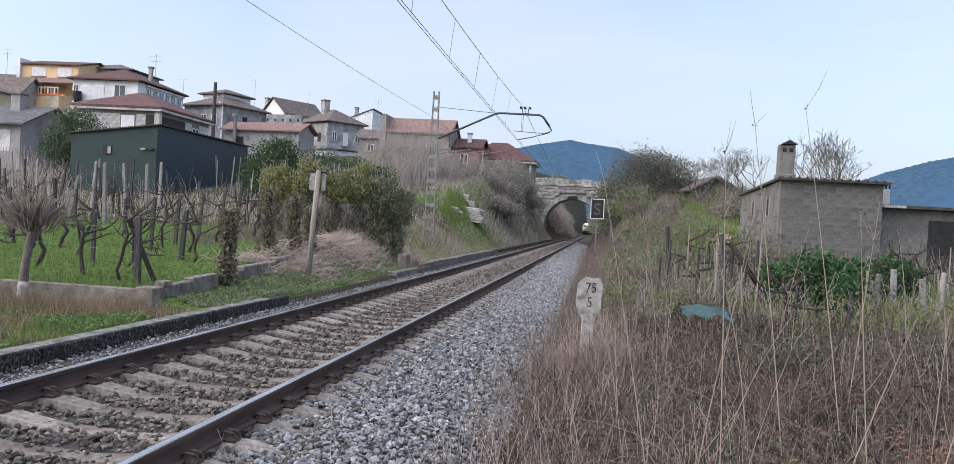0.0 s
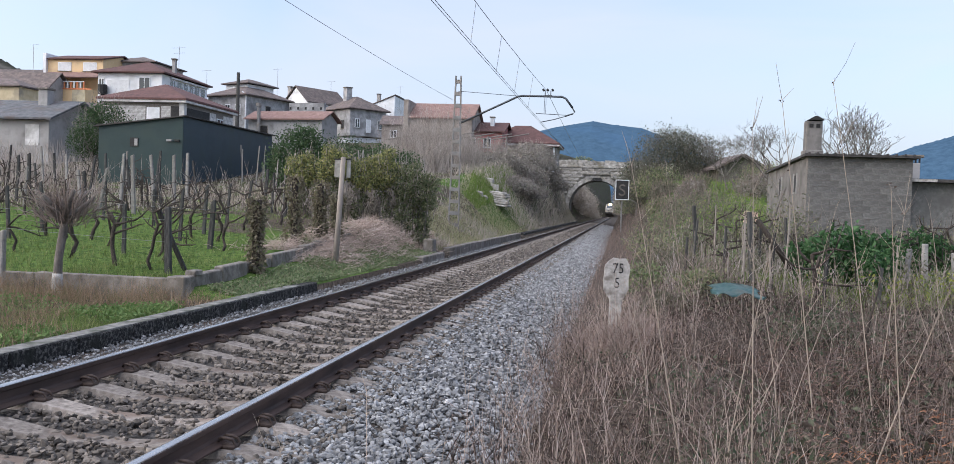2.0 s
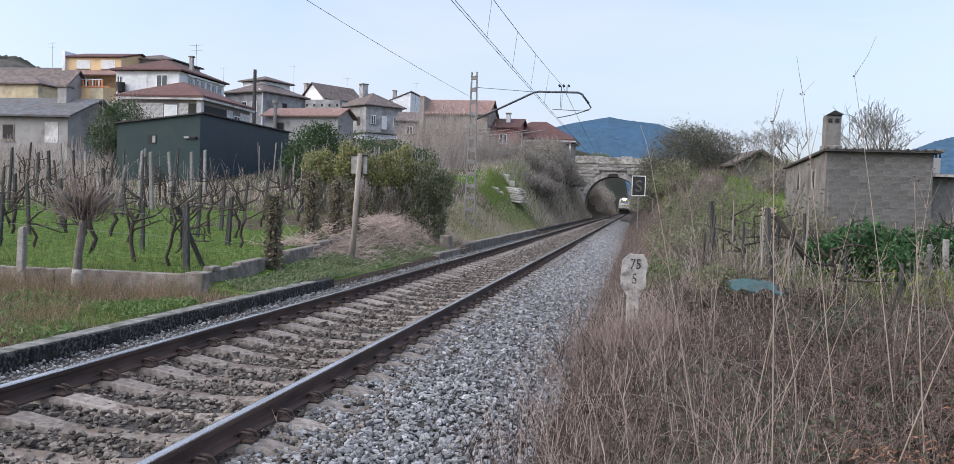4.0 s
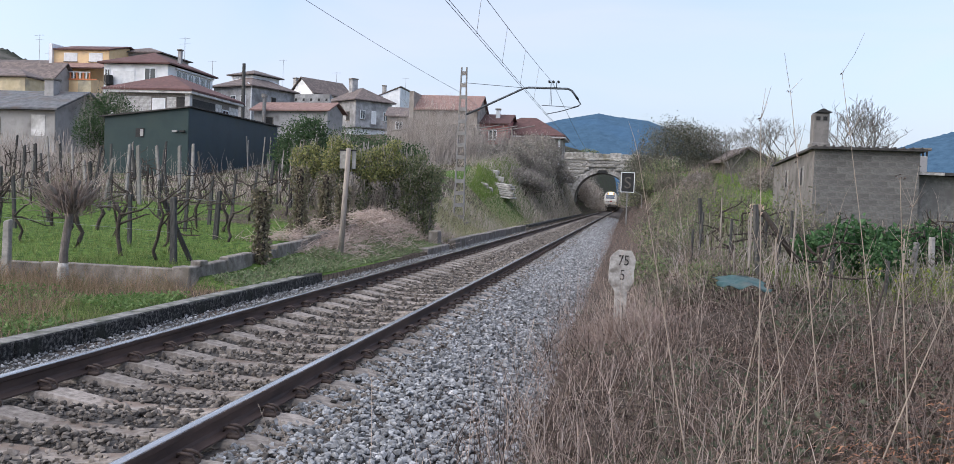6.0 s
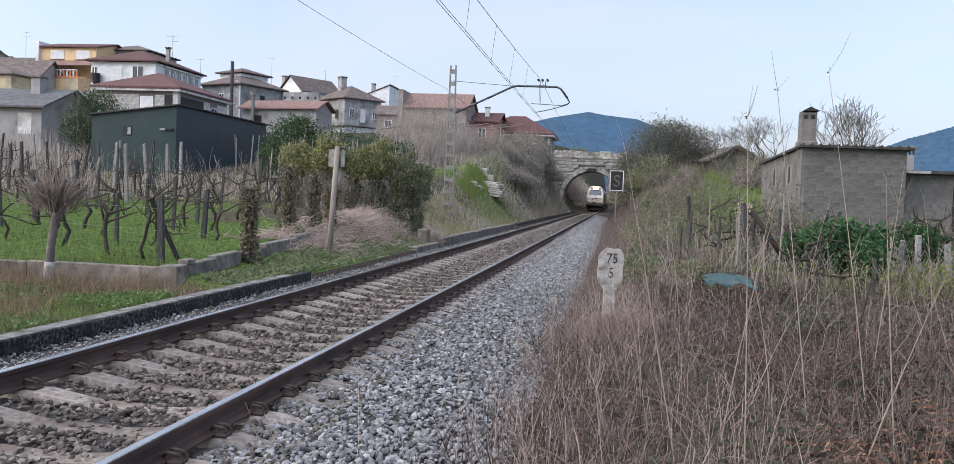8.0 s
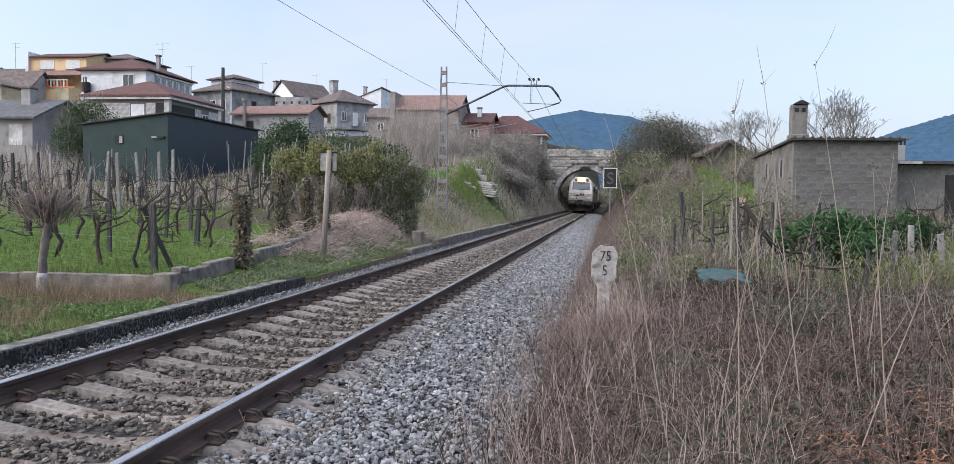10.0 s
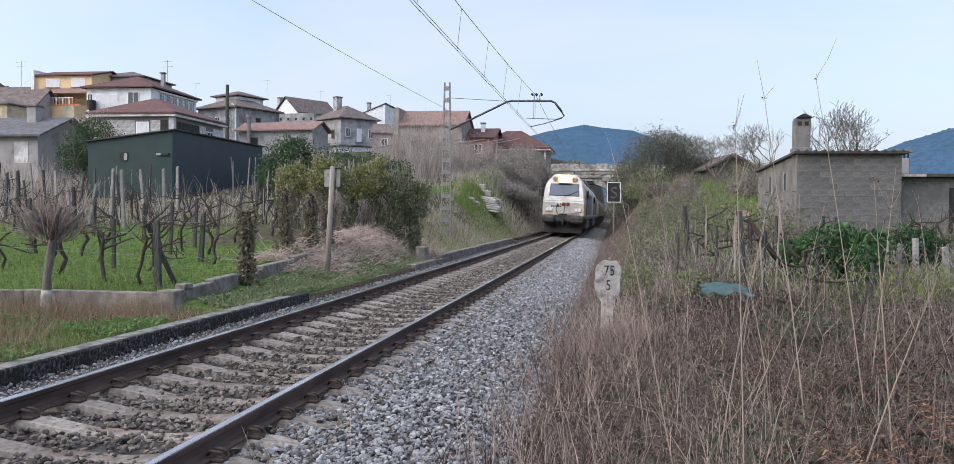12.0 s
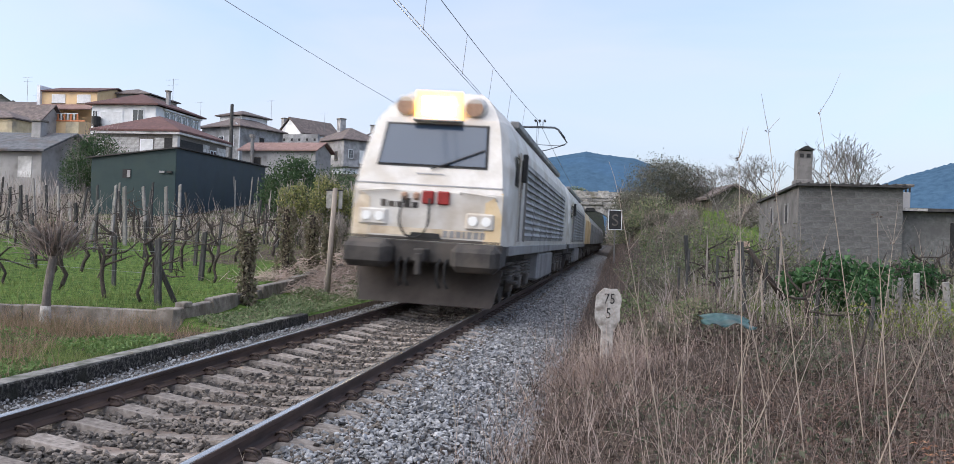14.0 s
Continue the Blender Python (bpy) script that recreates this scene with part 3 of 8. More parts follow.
def catenary_arm(mast, base):
    """The bent tube that reaches over the track, with its insulator and steady arm; local to the mast."""
    z = -base
    ox = 7.12
    arm = part("arm", tubes(([(0.1, 0, 5.02 + z), (ox - 4.51, 0, 6.22 + z), (ox - 4.3, 0, 6.26 + z), (ox - 2.62, 0, 6.24 + z), (ox - 2.45, 0, 6.16 + z), (ox - 2.16, 0, 5.78 + z)], 0.045), sides=8), ARMSTEEL, mast, "dark bent steel cantilever tube", smooth=True)
    part("end_fitting", tubes(([(ox - 2.2, 0, 5.82 + z), (ox - 2.06, 0, 5.6 + z), (ox - 2.16, 0, 5.52 + z), (ox - 2.36, 0, 5.46 + z)], 0.035)), ARMSTEEL, arm)
    part("tie_rod", tubes(([(0.0, 0, 6.42 + z), (ox - 4.4, 0, 6.24 + z)], 0.012)), ARMSTEEL, mast)
    part("clevis", boxes((ox - 3.36, ox - 3.33, -0.02, 0.02, 6.26 + z, 6.5 + z), (ox - 3.12, ox - 3.09, -0.02, 0.02, 6.26 + z, 6.5 + z), (ox - 3.38, ox - 3.07, -0.02, 0.02, 6.24 + z, 6.30 + z)), BLACK, mast)
    for dx in (-3.42, -3.24, -3.03):
        bm = bmesh.new()
        tube(bm, [(ox + dx, -0.12, 6.52 + z), (ox + dx, 0.12, 6.52 + z)], 0.05, 8)
        part("insulator", bm, BLACK, mast)
    part("steady_arm", tubes(([(ox - 2.3, 0, 5.46 + z), (ox - 2.9, 0, 5.28 + z), (ox - 3.5, 0, 5.15 + z)], 0.02)), ARMSTEEL, mast)
    part("steady_arm", tubes(([(ox - 2.3, 0, 5.46 + z), (ox - 3.7, 0, 5.52 + z)], 0.015)), ARMSTEEL, mast)
    for dx in (-3.36, -3.3):
        part("hanger", tubes(([(ox + dx, 0, 6.24 + z), (ox + dx, 0, 5.5 + z)], 0.008), sides=4), ARMSTEEL, mast)


def wire(name, label, pts, r):
    bm = bmesh.new()
    tube(bm, pts, r, 4, True)
    ob = part(name, bm, WIRE)
    return tagged(ob, label, "cable")


def span(a, b, sag, n=14):
    a, b = Vector(a), Vector(b)
    return [a.lerp(b, t) - Vector((0, 0, 4 * sag * t * (1 - t))) for t in np.linspace(0, 1, n)]


def build_catenary():
    m = lattice_mast(-7.12, 38, h(-7.12, 38) - 0.2, 7.08, 0.23, 0.11, "tall grey lattice steel mast carrying the overhead line")
    base = m.matrix_basis.translation.z
    catenary_arm(m, base)
    lattice_mast(-8.2, 113, h(-8.2, 113) - 2, 7.6, 0.22, 0.11, "grey lattice mast beside the stone bridge")
    c0, c1, c2 = (-3.52, -17, 5.2), (-3.48, 38, 5.12), (-3.3, 118, 5.05)
    m0, m1, m2 = (-3.62, -17, 6.6), (-3.3, 38, 6.52), (-3.3, 118, 5.45)
    for dx in (-0.035, 0.035):
        wire("contact_wire", "taut grey contact wire above the track", [(x + dx, y, z) for x, y, z in (c0, c1, c2)], 0.0085)
    up = span(m0, m1, 0.55) + span(m1, m2, 0.4)[1:]
    wire("messenger_wire", "sagging messenger cable above the contact wire", up, 0.010)
    for y in (2.5, 7.2, 11.6, 15.8, 20, 24.2, 28.4, 32.6):
        t = (y + 17) / 55
        a = Vector(m0).lerp(Vector(m1), t) - Vector((0, 0, 4 * 0.55 * t * (1 - t)))
        b = Vector(c0).lerp(Vector(c1), t)
        wire("dropper", "thin dropper wire between messenger and contact wire", [a, b], 0.006)
    wire("feeder_wire", "thin earth wire sagging between the masts", span((-7.2, -18, 6.3), (-7.22, 38, 5.98), 0.45), 0.007)
    wire("feeder_wire", "thin earth wire sagging between the masts", span((-7.22, 38, 5.98), (-8.2, 113, 6.8), 0.6), 0.007)


# ---- bridge ----
def build_bridge():
    y0, y1 = 118.0, 124.5
    cx, r, spring = -3.15, 3.6, 1.95
    br = thing("stone_bridge", (0, 0, 0), "old lichened granite road bridge with a round arch over the track", "bridge", kind="structure")
    n = 28
    def arch(rr, k):
        a = math.pi * k / n
        return (cx - rr * math.cos(a), spring + rr * math.sin(a))
    bm = bmesh.new()
    xl, xr, zt = -16.0, 9.0, 7.35
    inner = [(cx - r, -0.6)] + [arch(r, k) for k in range(n + 1)] + [(cx + r, -0.6)]
    outer = [(xl, -0.6)] + [(xl + (xr - xl) * k / n, zt) for k in range(n + 1)] + [(xr, -0.6)]
    for y in (y0 + 0.25, y1):
        a = [bm.verts.new((p[0], y, p[1])) for p in inner]
        b = [bm.verts.new((p[0], y, p[1])) for p in outer]
        for k in range(len(a) - 1):
            bm.faces.new((a[k], a[k + 1], b[k + 1], b[k]))
        if y == y1:
            for k in range(len(a) - 1):
                bm.faces.new((pa[k], pa[k + 1], a[k + 1], a[k]))
                bm.faces.new((pb[k], pb[k + 1], b[k + 1], b[k]))
        pa, pb = a, b
    part("core", bm, MASONRY, br)
    # ring of voussoirs, each a wedge of its own
    for k in range(n):
        bm = bmesh.new()
        rr = 0.55 + RND.uniform(-.06, .08)
        q = [arch(r - 0.02, k + 0.04), arch(r + rr, k + 0.04), arch(r + rr, k + 0.96), arch(r - 0.02, k + 0.96)]
        prism(bm, q, "y", y0 - RND.uniform(0.02, 0.09), y0 + 0.6)
        part("voussoir", bm, MASONRY, br)
    # coursed face stones
    shapes = []
    for _ in range(6):
        bm = bmesh.new()
        box(bm, -0.5, 0.5, 0, 0.4, -0.5, 0.5, bevel=0.05)
        for v in bm.verts:
            v.co += Vector((RND.uniform(-.05, .05), RND.uniform(-.06, .06) if v.co.y < 0.1 else 0, RND.uniform(-.05, .05)))
        shapes.append(mesh_of(bm, "stone", MASONRY))
    z = -0.2
    while z < 7.2:
        hh = RND.uniform(0.36, 0.5)
        x = -11.5
        while x < 4.2:
            w = RND.uniform(0.5, 1.1)
            mx, mz = x + w / 2, z + hh / 2
            d = math.hypot(mx - cx, max(0, mz - spring))
            if d > r + 0.75 and (mz > spring or abs(mx - cx) > r + 0.5) and mz > h(mx, y0) - 0.7:
                o = share("stone", RND.choice(shapes), br, pose(mx, y0 - 0.02, mz) @ Matrix.Diagonal((w - 0.03, 1, hh - 0.03, 1)))
            x += w
        z += hh
    bm = bmesh.new()
    box(bm, xl, xr, y0 - 0.12, y0 + 0.35, 7.15, 7.4, bevel=0.03)
    part("string_course", bm, MASONRY, br)
    x = xl
    while x < xr:
        w = RND.uniform(0.9, 1.5)
        part("parapet_stone", boxes((x, x + w - 0.03, y0 - 0.02, y0 + 0.32, 7.4, 8.1 + RND.uniform(-.08, .08)), bevel=0.03), MASONRY, br)
        x += w
    # pilaster at the near side and the wire guard over the crown
    part("pilaster", boxes((cx - r - 1.35, cx - r - 0.5, y0 - 0.35, y0 + 0.2, -0.6, 2.6), bevel=0.05), MASONRY, br)
    bm = bmesh.new()
    prism(bm, [(-0.75, 0), (0.75, 0), (0.5, 0.42), (-0.5, 0.42)], "y", -0.5, 0.1)
    part("wire_guard", bm, BLACK, br, "dark guard plate over the wires", at=pose(cx, y0, spring + r - 0.1))


build_track()
build_ballast()
build_kerbs()
build_catenary()
build_bridge()

# ---- train ----
LOCO_WHITE = material("dirty_white_paint", (0.46, 0.43, 0.385), (0.62, 0.60, 0.565), 2.2, 0.5, 0.03, stain=(0.42, 0.37, 0.31), stain_scale=1.4, spread=(0.25, 0.65))
LOCO_YELLOW = material("faded_cream_yellow", (0.56, 0.42, 0.23), (0.68, 0.55, 0.36), 2, 0.55, 0.03, stain=(0.5, 0.36, 0.2))
LOCO_CREAM = material("stained_cream_paint", (0.46, 0.37, 0.25), (0.66, 0.58, 0.46), 3, 0.55, 0.03, stain=(0.36, 0.26, 0.18), stain_scale=2)
LOCO_GREY = material("grey_louvre_paint", (0.19, 0.19, 0.195), (0.33, 0.328, 0.33), 1.5, 0.55, 0.05, stain=(0.15, 0.145, 0.14))
LOCO_DARK = material("underframe_grime", (0.03, 0.028, 0.027), (0.075, 0.068, 0.062), 2.2, 0.85, 0.3, stain=(0.10, 0.085, 0.072), stain_scale=0.9)
# paler than the underframe; the light on the bogies is in the colour
BOGIE = material("lit_bogie_steel", (0.06, 0.054, 0.05), (0.15, 0.135, 0.12), 3, 0.88, 0.3, stain=(0.17, 0.145, 0.12), stain_scale=1.4)
PLOUGH = material("dusty_plough_steel", (0.04, 0.034, 0.031), (0.085, 0.072, 0.064), 1.5, 0.85, 0.2, stain=(0.05, 0.045, 0.04))
WINDSCREEN = glass("windscreen_glass", (0.03, 0.05, 0.085), 0.08)
WINDSCREEN.node_tree.nodes["Principled BSDF"].inputs["IOR"].default_value = 1.42
LAMPGLOW = glow("headlamp_glow", (1.0, 0.74, 0.36), 60)
# amber glow that stands for the glare round the headlamp
LAMPGLARE = glow("lamp_glare", (1.0, 0.50, 0.09), 1.7)
LOWLAMP = glow("low_lamp_glow", (0.7, 0.7, 0.68), 0.05)
REDLENS = material("red_marker_lens", (0.20, 0.022, 0.02), (0.28, 0.03, 0.028), 5, 0.25, 0)
FAWN = material("fawn_round_intake", (0.25, 0.16, 0.11), (0.36, 0.24, 0.17), 8, 0.7, 0.2)
TANKGREY = material("dirty_tank_grey", (0.24, 0.24, 0.235), (0.40, 0.39, 0.38), 1.2, 0.7, 0.1, stain=(0.2, 0.185, 0.17))


def yf(z):
    """How far the nose leans back at height z."""
    return 0.0 if z < 2.2 else 0.62 * (z - 2.2) / 1.4 if z < 3.6 else 0.62 + (z - 3.6) * 1.1


def nose_w(z):
    return float(np.interp(z, [1.3, 2.3, 3.55, 4.0, 4.18], [1.38, 1.36, 1.16, 0.92, 0.7]))


def side_w(z):
    return float(np.interp(z, [1.3, 3.0, 3.55, 3.95, 4.18], [1.45, 1.45, 1.30, 1.0, 0.6]))


def bogie(parent, y, wheels=3):
    b = part("bogie_frame", boxes((-1.22, -1.08, y - 2.1, y + 2.1, 0.52, 0.86), (1.08, 1.22, y - 2.1, y + 2.1, 0.52, 0.86), (-1.1, 1.1, y - 0.3, y + 0.3, 0.5, 0.8), bevel=0.03), BOGIE, parent)
    for k in range(wheels):
        yy = y + (k - (wheels - 1) / 2) * 1.75
        for s in (-1, 1):
            bm = bmesh.new()
            tube(bm, [(s * 0.80, yy, 0.50), (s * 0.93, yy, 0.50)], 0.5, 20)
            tube(bm, [(s * 0.93, yy, 0.50), (s * 1.05, yy, 0.50)], 0.14, 10)
            part("wheel", bm, BOGIE, parent)
            bm = bmesh.new()
            box(bm, s * 1.23, s * 1.36, yy - 0.16, yy + 0.16, 0.36, 0.66, bevel=0.03)
            part("axle_box", bm, BOGIE, b)
            for dy in (-0.34, 0.34):
                bm = bmesh.new()
                for j in range(5):
                    tube(bm, [(s * 1.27, yy + dy, 0.62 + j * 0.075), (s * 1.27, yy + dy, 0.655 + j * 0.075)], 0.10, 10)
                part("spring", bm, BOGIE, b)


def locomotive():
    L = 21.6
    lo = thing("locomotive", (0, 0, 0), "dirty white diesel locomotive with a slanted cab and grey louvred sides", "locomotive", group="train")
    zs = [1.3, 1.75, 2.2, 2.75, 3.3, 3.6, 3.85, 4.05, 4.18]
    bm = bmesh.new()
    def ring(fw, fy):
        return [bm.verts.new((-fw(z), fy(z), z)) for z in zs] + [bm.verts.new((fw(z), fy(z), z)) for z in reversed(zs)]
    R = [ring(nose_w, yf), ring(lambda z: 0.3 * nose_w(z) + 0.7 * side_w(z), lambda z: yf(z) + 0.28), ring(side_w, lambda z: max(yf(z), 0.1) + 0.7),
         ring(side_w, lambda z: L - max(yf(z), 0.1) - 0.7), ring(nose_w, lambda z: L - yf(z))]
    n = 2 * len(zs)
    for a, b in zip(R, R[1:]):
        for k in range(n):
            bm.faces.new((a[k], a[(k + 1) % n], b[(k + 1) % n], b[k]))
    m = len(zs)
    for ring_, fl in ((R[0], 1), (R[-1], -1)):
        for k in range(m - 1):
            q = [ring_[k], ring_[k + 1], ring_[n - 2 - k], ring_[n - 1 - k]]
            bm.faces.new(q[::fl])
    bmesh.ops.recalc_face_normals(bm, faces=list(bm.faces))
    part("body", bm, LOCO_WHITE, lo)

    def on_nose(x, z, out=0.0):
        return Vector((x, yf(z) - out, z))

    def patch(name, pts, mat, parent, thick=0.03, label="", out=0.012):
        """A slab laid on the nose with corners (x, z)."""
        bm_ = bmesh.new()
        a = [bm_.verts.new(on_nose(x, z, out)) for x, z in pts]
        b = [bm_.verts.new(on_nose(x, z, -thick)) for x, z in pts]
        k_ = len(pts)
        bm_.faces.new(a)
        bm_.faces.new(b[::-1])
        for i in range(k_):
            bm_.faces.new((a[i], b[i], b[(i + 1) % k_], a[(i + 1) % k_]))
        bmesh.ops.recalc_face_normals(bm_, faces=list(bm_.faces))
        return part(name, bm_, mat, parent, label)

    wf = patch("windscreen_frame", [(-1.03, 2.66), (1.03, 2.66), (0.97, 3.5), (-0.97, 3.5)], BLACK, lo, out=0.010)
    patch("windscreen", [(-0.985, 2.705), (0.985, 2.705), (0.925, 3.455), (-0.925, 3.455)], WINDSCREEN, wf, out=0.03, label="dark sloping windscreen")
    for x0, x1, z1 in ((0.2, 0.92, 2.98),):
        bm = bmesh.new()
        tube(bm, [on_nose(0.0, 2.62, 0.05), on_nose(0.35, 2.76, 0.06), on_nose(0.95, 3.02, 0.05)], 0.016, 5)
        part("wiper", bm, BLACK, wf)
    # roof lamp box and the two round intakes
    lamp = part("headlamp_housing", boxes((-0.36, 0.36, 0.55, 1.15, 3.62, 4.02), bevel=0.05), LOCO_WHITE, lo)
    # added panel, wider than the lamp, that glows as its glare
    part("reflector", boxes((-0.45, 0.45, 0.525, 0.57, 3.58, 4.10), bevel=0.02), LAMPGLARE, lamp, "amber glowing panel for the headlamp's glare")
    # added lip that keeps the lamp's light off the windscreen
    part("visor", boxes((-0.46, 0.46, 0.38, 0.64, 3.535, 3.575), bevel=0.008), LOCO_WHITE, lamp)
    part("headlamp", boxes((-0.30, 0.30, 0.50, 0.53, 3.66, 3.98), bevel=0.012), LAMPGLOW, lamp, "bright lit headlamp")
    for s in (-1, 1):
        bm = bmesh.new()
        tube(bm, [(s * 0.66, 0.60, 3.82), (s * 0.66, 0.72, 3.84), (s * 0.66, 1.2, 3.9)], [0.17, 0.20, 0.19], 16)
        it = part("round_intake", bm, LOCO_WHITE, lo)
        bm = bmesh.new()
        tube(bm, [(s * 0.66, 0.585, 3.82), (s * 0.66, 0.62, 3.82)], 0.155, 16)
        part("intake_mesh", bm, FAWN, it, "fawn round mesh")
    # grime streaks and a lower skirt band on the nose
    patch("skirt_band", [(-1.36, 1.32), (1.36, 1.32), (1.36, 1.37), (-1.36, 1.37)], LOCO_DARK, lo)
    patch("nose_panel", [(-1.04, 1.40), (1.04, 1.40), (1.04, 1.54), (-1.04, 1.54)], LOCO_CREAM, lo, out=0.006)
    patch("coupler_slot", [(-0.3, 1.36), (0.3, 1.36), (0.26, 1.46), (-0.26, 1.46)], BLACK, lo, out=0.02)
    patch("badge_bar", [(-0.25, 2.52), (0.25, 2.52), (0.25, 2.545), (-0.25, 2.545)], LOCO_GREY, lo)
    # lower face: seam, handrails, lamps, cable, markings
    patch("seam", [(-1.36, 2.31), (1.36, 2.31), (1.36, 2.335), (-1.36, 2.335)], LOCO_GREY, lo)
    for s in (-1, 1):
        patch("corner_panel", sorted([(s * 1.37, 1.32), (s * 1.06, 1.32), (s * 1.06, 2.05), (s * 1.37, 2.25)], key=lambda p: 0), LOCO_YELLOW if s > 0 else LOCO_CREAM, lo)
        part("handrail", tubes(([(s * 1.25, 0.02, 2.08), (s * 1.25, -0.06, 2.16), (s * 0.6, -0.06, 2.22), (s * 0.6, 0.02, 2.18)], 0.015), sides=5), LOCO_WHITE, lo)
        cl_ = part("lamp_housing", boxes((s * 0.98 - 0.26, s * 0.98 + 0.26, -0.05, 0.05, 1.56, 1.86), bevel=0.03), LOCO_WHITE, lo)
        for dx in (-0.12, 0.12):
            bm = bmesh.new()
            tube(bm, [(s * 0.98 + dx, -0.075, 1.72), (s * 0.98 + dx, -0.04, 1.72)], 0.085, 14)
            part("lamp", bm, LOWLAMP, cl_, "small clear lamp")
    for x in (0.02, 0.30):
        part("socket_box", boxes((x - 0.11, x + 0.11, -0.06, 0.02, 1.98, 2.22), bevel=0.02), REDLENS, lo, "red socket cover")
    for x in (-0.42, -0.2):
        part("socket_box", boxes((x - 0.06, x + 0.06, -0.05, 0.02, 2.04, 2.18), bevel=0.03), FAWN, lo)
    pts = [(-0.42, -0.09, 2.1)] + [(-0.2 + 0.27 * math.cos(a) * 1.0, -0.12, 1.72 + 0.36 * math.sin(a)) for a in np.linspace(math.pi, math.tau, 10)] + [(0.06, -0.09, 2.08)]
    part("jumper_cable", tubes((pts, 0.022), sides=6), BLACK, lo, smooth=True)
    x = -0.85
    for w, hh in ((0.10, 0.13), (0.12, 0.10), (0.10, 0.10), (0.12, 0.17), (0.11, 0.10)):
        patch("lettering_bar", [(x, 1.90), (x + w, 1.90), (x + w, 1.90 + hh), (x, 1.90 + hh)], LOCO_DARK, lo)
        x += w + 0.035
    x = 0.32
    for w in (0.09, 0.09, 0.09, 0.05, 0.09, 0.09, 0.09):
        patch("number_bar", [(x, 1.40), (x + w, 1.40), (x + w, 1.52), (x, 1.52)], LOCO_GREY, lo)
        x += w + 0.03
    # buffer beam, buffers, coupling and plough
    part("buffer_beam", boxes((-1.42, 1.42, -0.02, 0.6, 0.92, 1.32), bevel=0.03), LOCO_DARK, lo)
    for s in (-1, 1):
        b = part("buffer_housing", boxes((s * 0.98 - 0.44, s * 0.98 + 0.44, -0.42, 0.1, 0.80, 1.30), bevel=0.12), LOCO_DARK, lo)
        part("buffer_plate", boxes((s * 0.98 - 0.38, s * 0.98 + 0.38, -0.58, -0.40, 0.84, 1.24), bevel=0.08), LOCO_DARK, b)
    part("coupling_hook", boxes((-0.1, 0.1, -0.45, 0.1, 0.95, 1.18), (-0.05, 0.05, -0.5, -0.38, 0.72, 1.1), bevel=0.02), LOCO_DARK, lo)
    for x in (-0.42, -0.28, 0.3, 0.44):
        part("air_hose", tubes(([(x, 0, 1.0), (x, -0.22, 0.9), (x, -0.25, 0.62), (x + 0.06, -0.2, 0.5)], 0.028), sides=5), BLACK, lo, smooth=True)
    bm = bmesh.new()
    prism(bm, [(-1.38, 0.85), (-1.25, 0.16), (1.25, 0.16), (1.38, 0.85)], "y", 0.02, 0.14)
    for v in bm.verts:
        v.co.y += 0.55 * abs(v.co.x) / 1.38 - (0.28 if v.co.z < 0.5 else 0.0)
    bmesh.ops.recalc_face_normals(bm, faces=list(bm.faces))
    part("snow_plough", bm, PLOUGH, lo, "brown dusty steel plough")
    # sides: cab door, mirror, louvre panels
    for s in (-1, 1):
        w = 1.45
        d = part("cab_door", boxes((s * w - 0.012, s * w + 0.012, 1.75, 2.45, 1.36, 3.15), bevel=0.006), LOCO_WHITE, lo)
        part("door_window", boxes((s * w - 0.02, s * w + 0.02, 1.9, 2.3, 2.45, 3.02)), GLASSDARK, d)
        part("handrail", tubes(([(s * (w + 0.06), 2.6, 1.4), (s * (w + 0.06), 2.6, 2.9)], 0.018), sides=5), GALV, lo)
        part("handrail", tubes(([(s * (w + 0.06), 1.6, 1.4), (s * (w + 0.06), 1.6, 2.9)], 0.018), sides=5), GALV, lo)
        part("cab_side_window", boxes((s * w - 0.015, s * w + 0.015, 0.98, 1.55, 2.45, 3.0)), GLASSDARK, lo)
        part("mirror", boxes((s * (w + 0.12) - 0.05, s * (w + 0.12) + 0.05, 1.5, 1.64, 2.55, 3.1), bevel=0.02), BLACK, lo)
        y = 2.9
        while y < L - 4.2:
            p = part("louvre_panel", boxes((s * w - 0.012, s * w + 0.012, y, y + 2.0, 1.42, 3.05), bevel=0.005), LOCO_GREY, lo)
            for k in range(11):
                z = 1.5 + k * 0.14
                bm = bmesh.new()
                prism(bm, [(s * w, z), (s * (w + 0.05), z + 0.01), (s * (w + 0.05), z + 0.03), (s * w, z + 0.1)], "y", y + 0.05, y + 1.95)
                part("slat", bm, LOCO_GREY, p)
            y += 2.1
        part("roof_grille", boxes((s * 1.12 - 0.1, s * 1.12 + 0.1, 3.2, L - 4, 3.8, 3.95), bevel=0.02), LOCO_GREY, lo)
        part("sole_bar", boxes((s * 1.40 - 0.06, s * 1.40 + 0.06, 0.7, L - 0.7, 1.12, 1.31), bevel=0.01), LOCO_GREY, lo)
        part("fuel_tank", boxes((s * 1.15 - 0.25, s * 1.15 + 0.25, 8.2, 13.4, 0.35, 1.1), bevel=0.06), LOCO_GREY, lo)
        part("step", boxes((s * 1.4 - 0.1, s * 1.4 + 0.1, 1.8, 2.4, 0.55, 0.6), (s * 1.4 - 0.1, s * 1.4 + 0.1, 1.8, 2.4, 0.85, 0.9)), LOCO_DARK, lo)
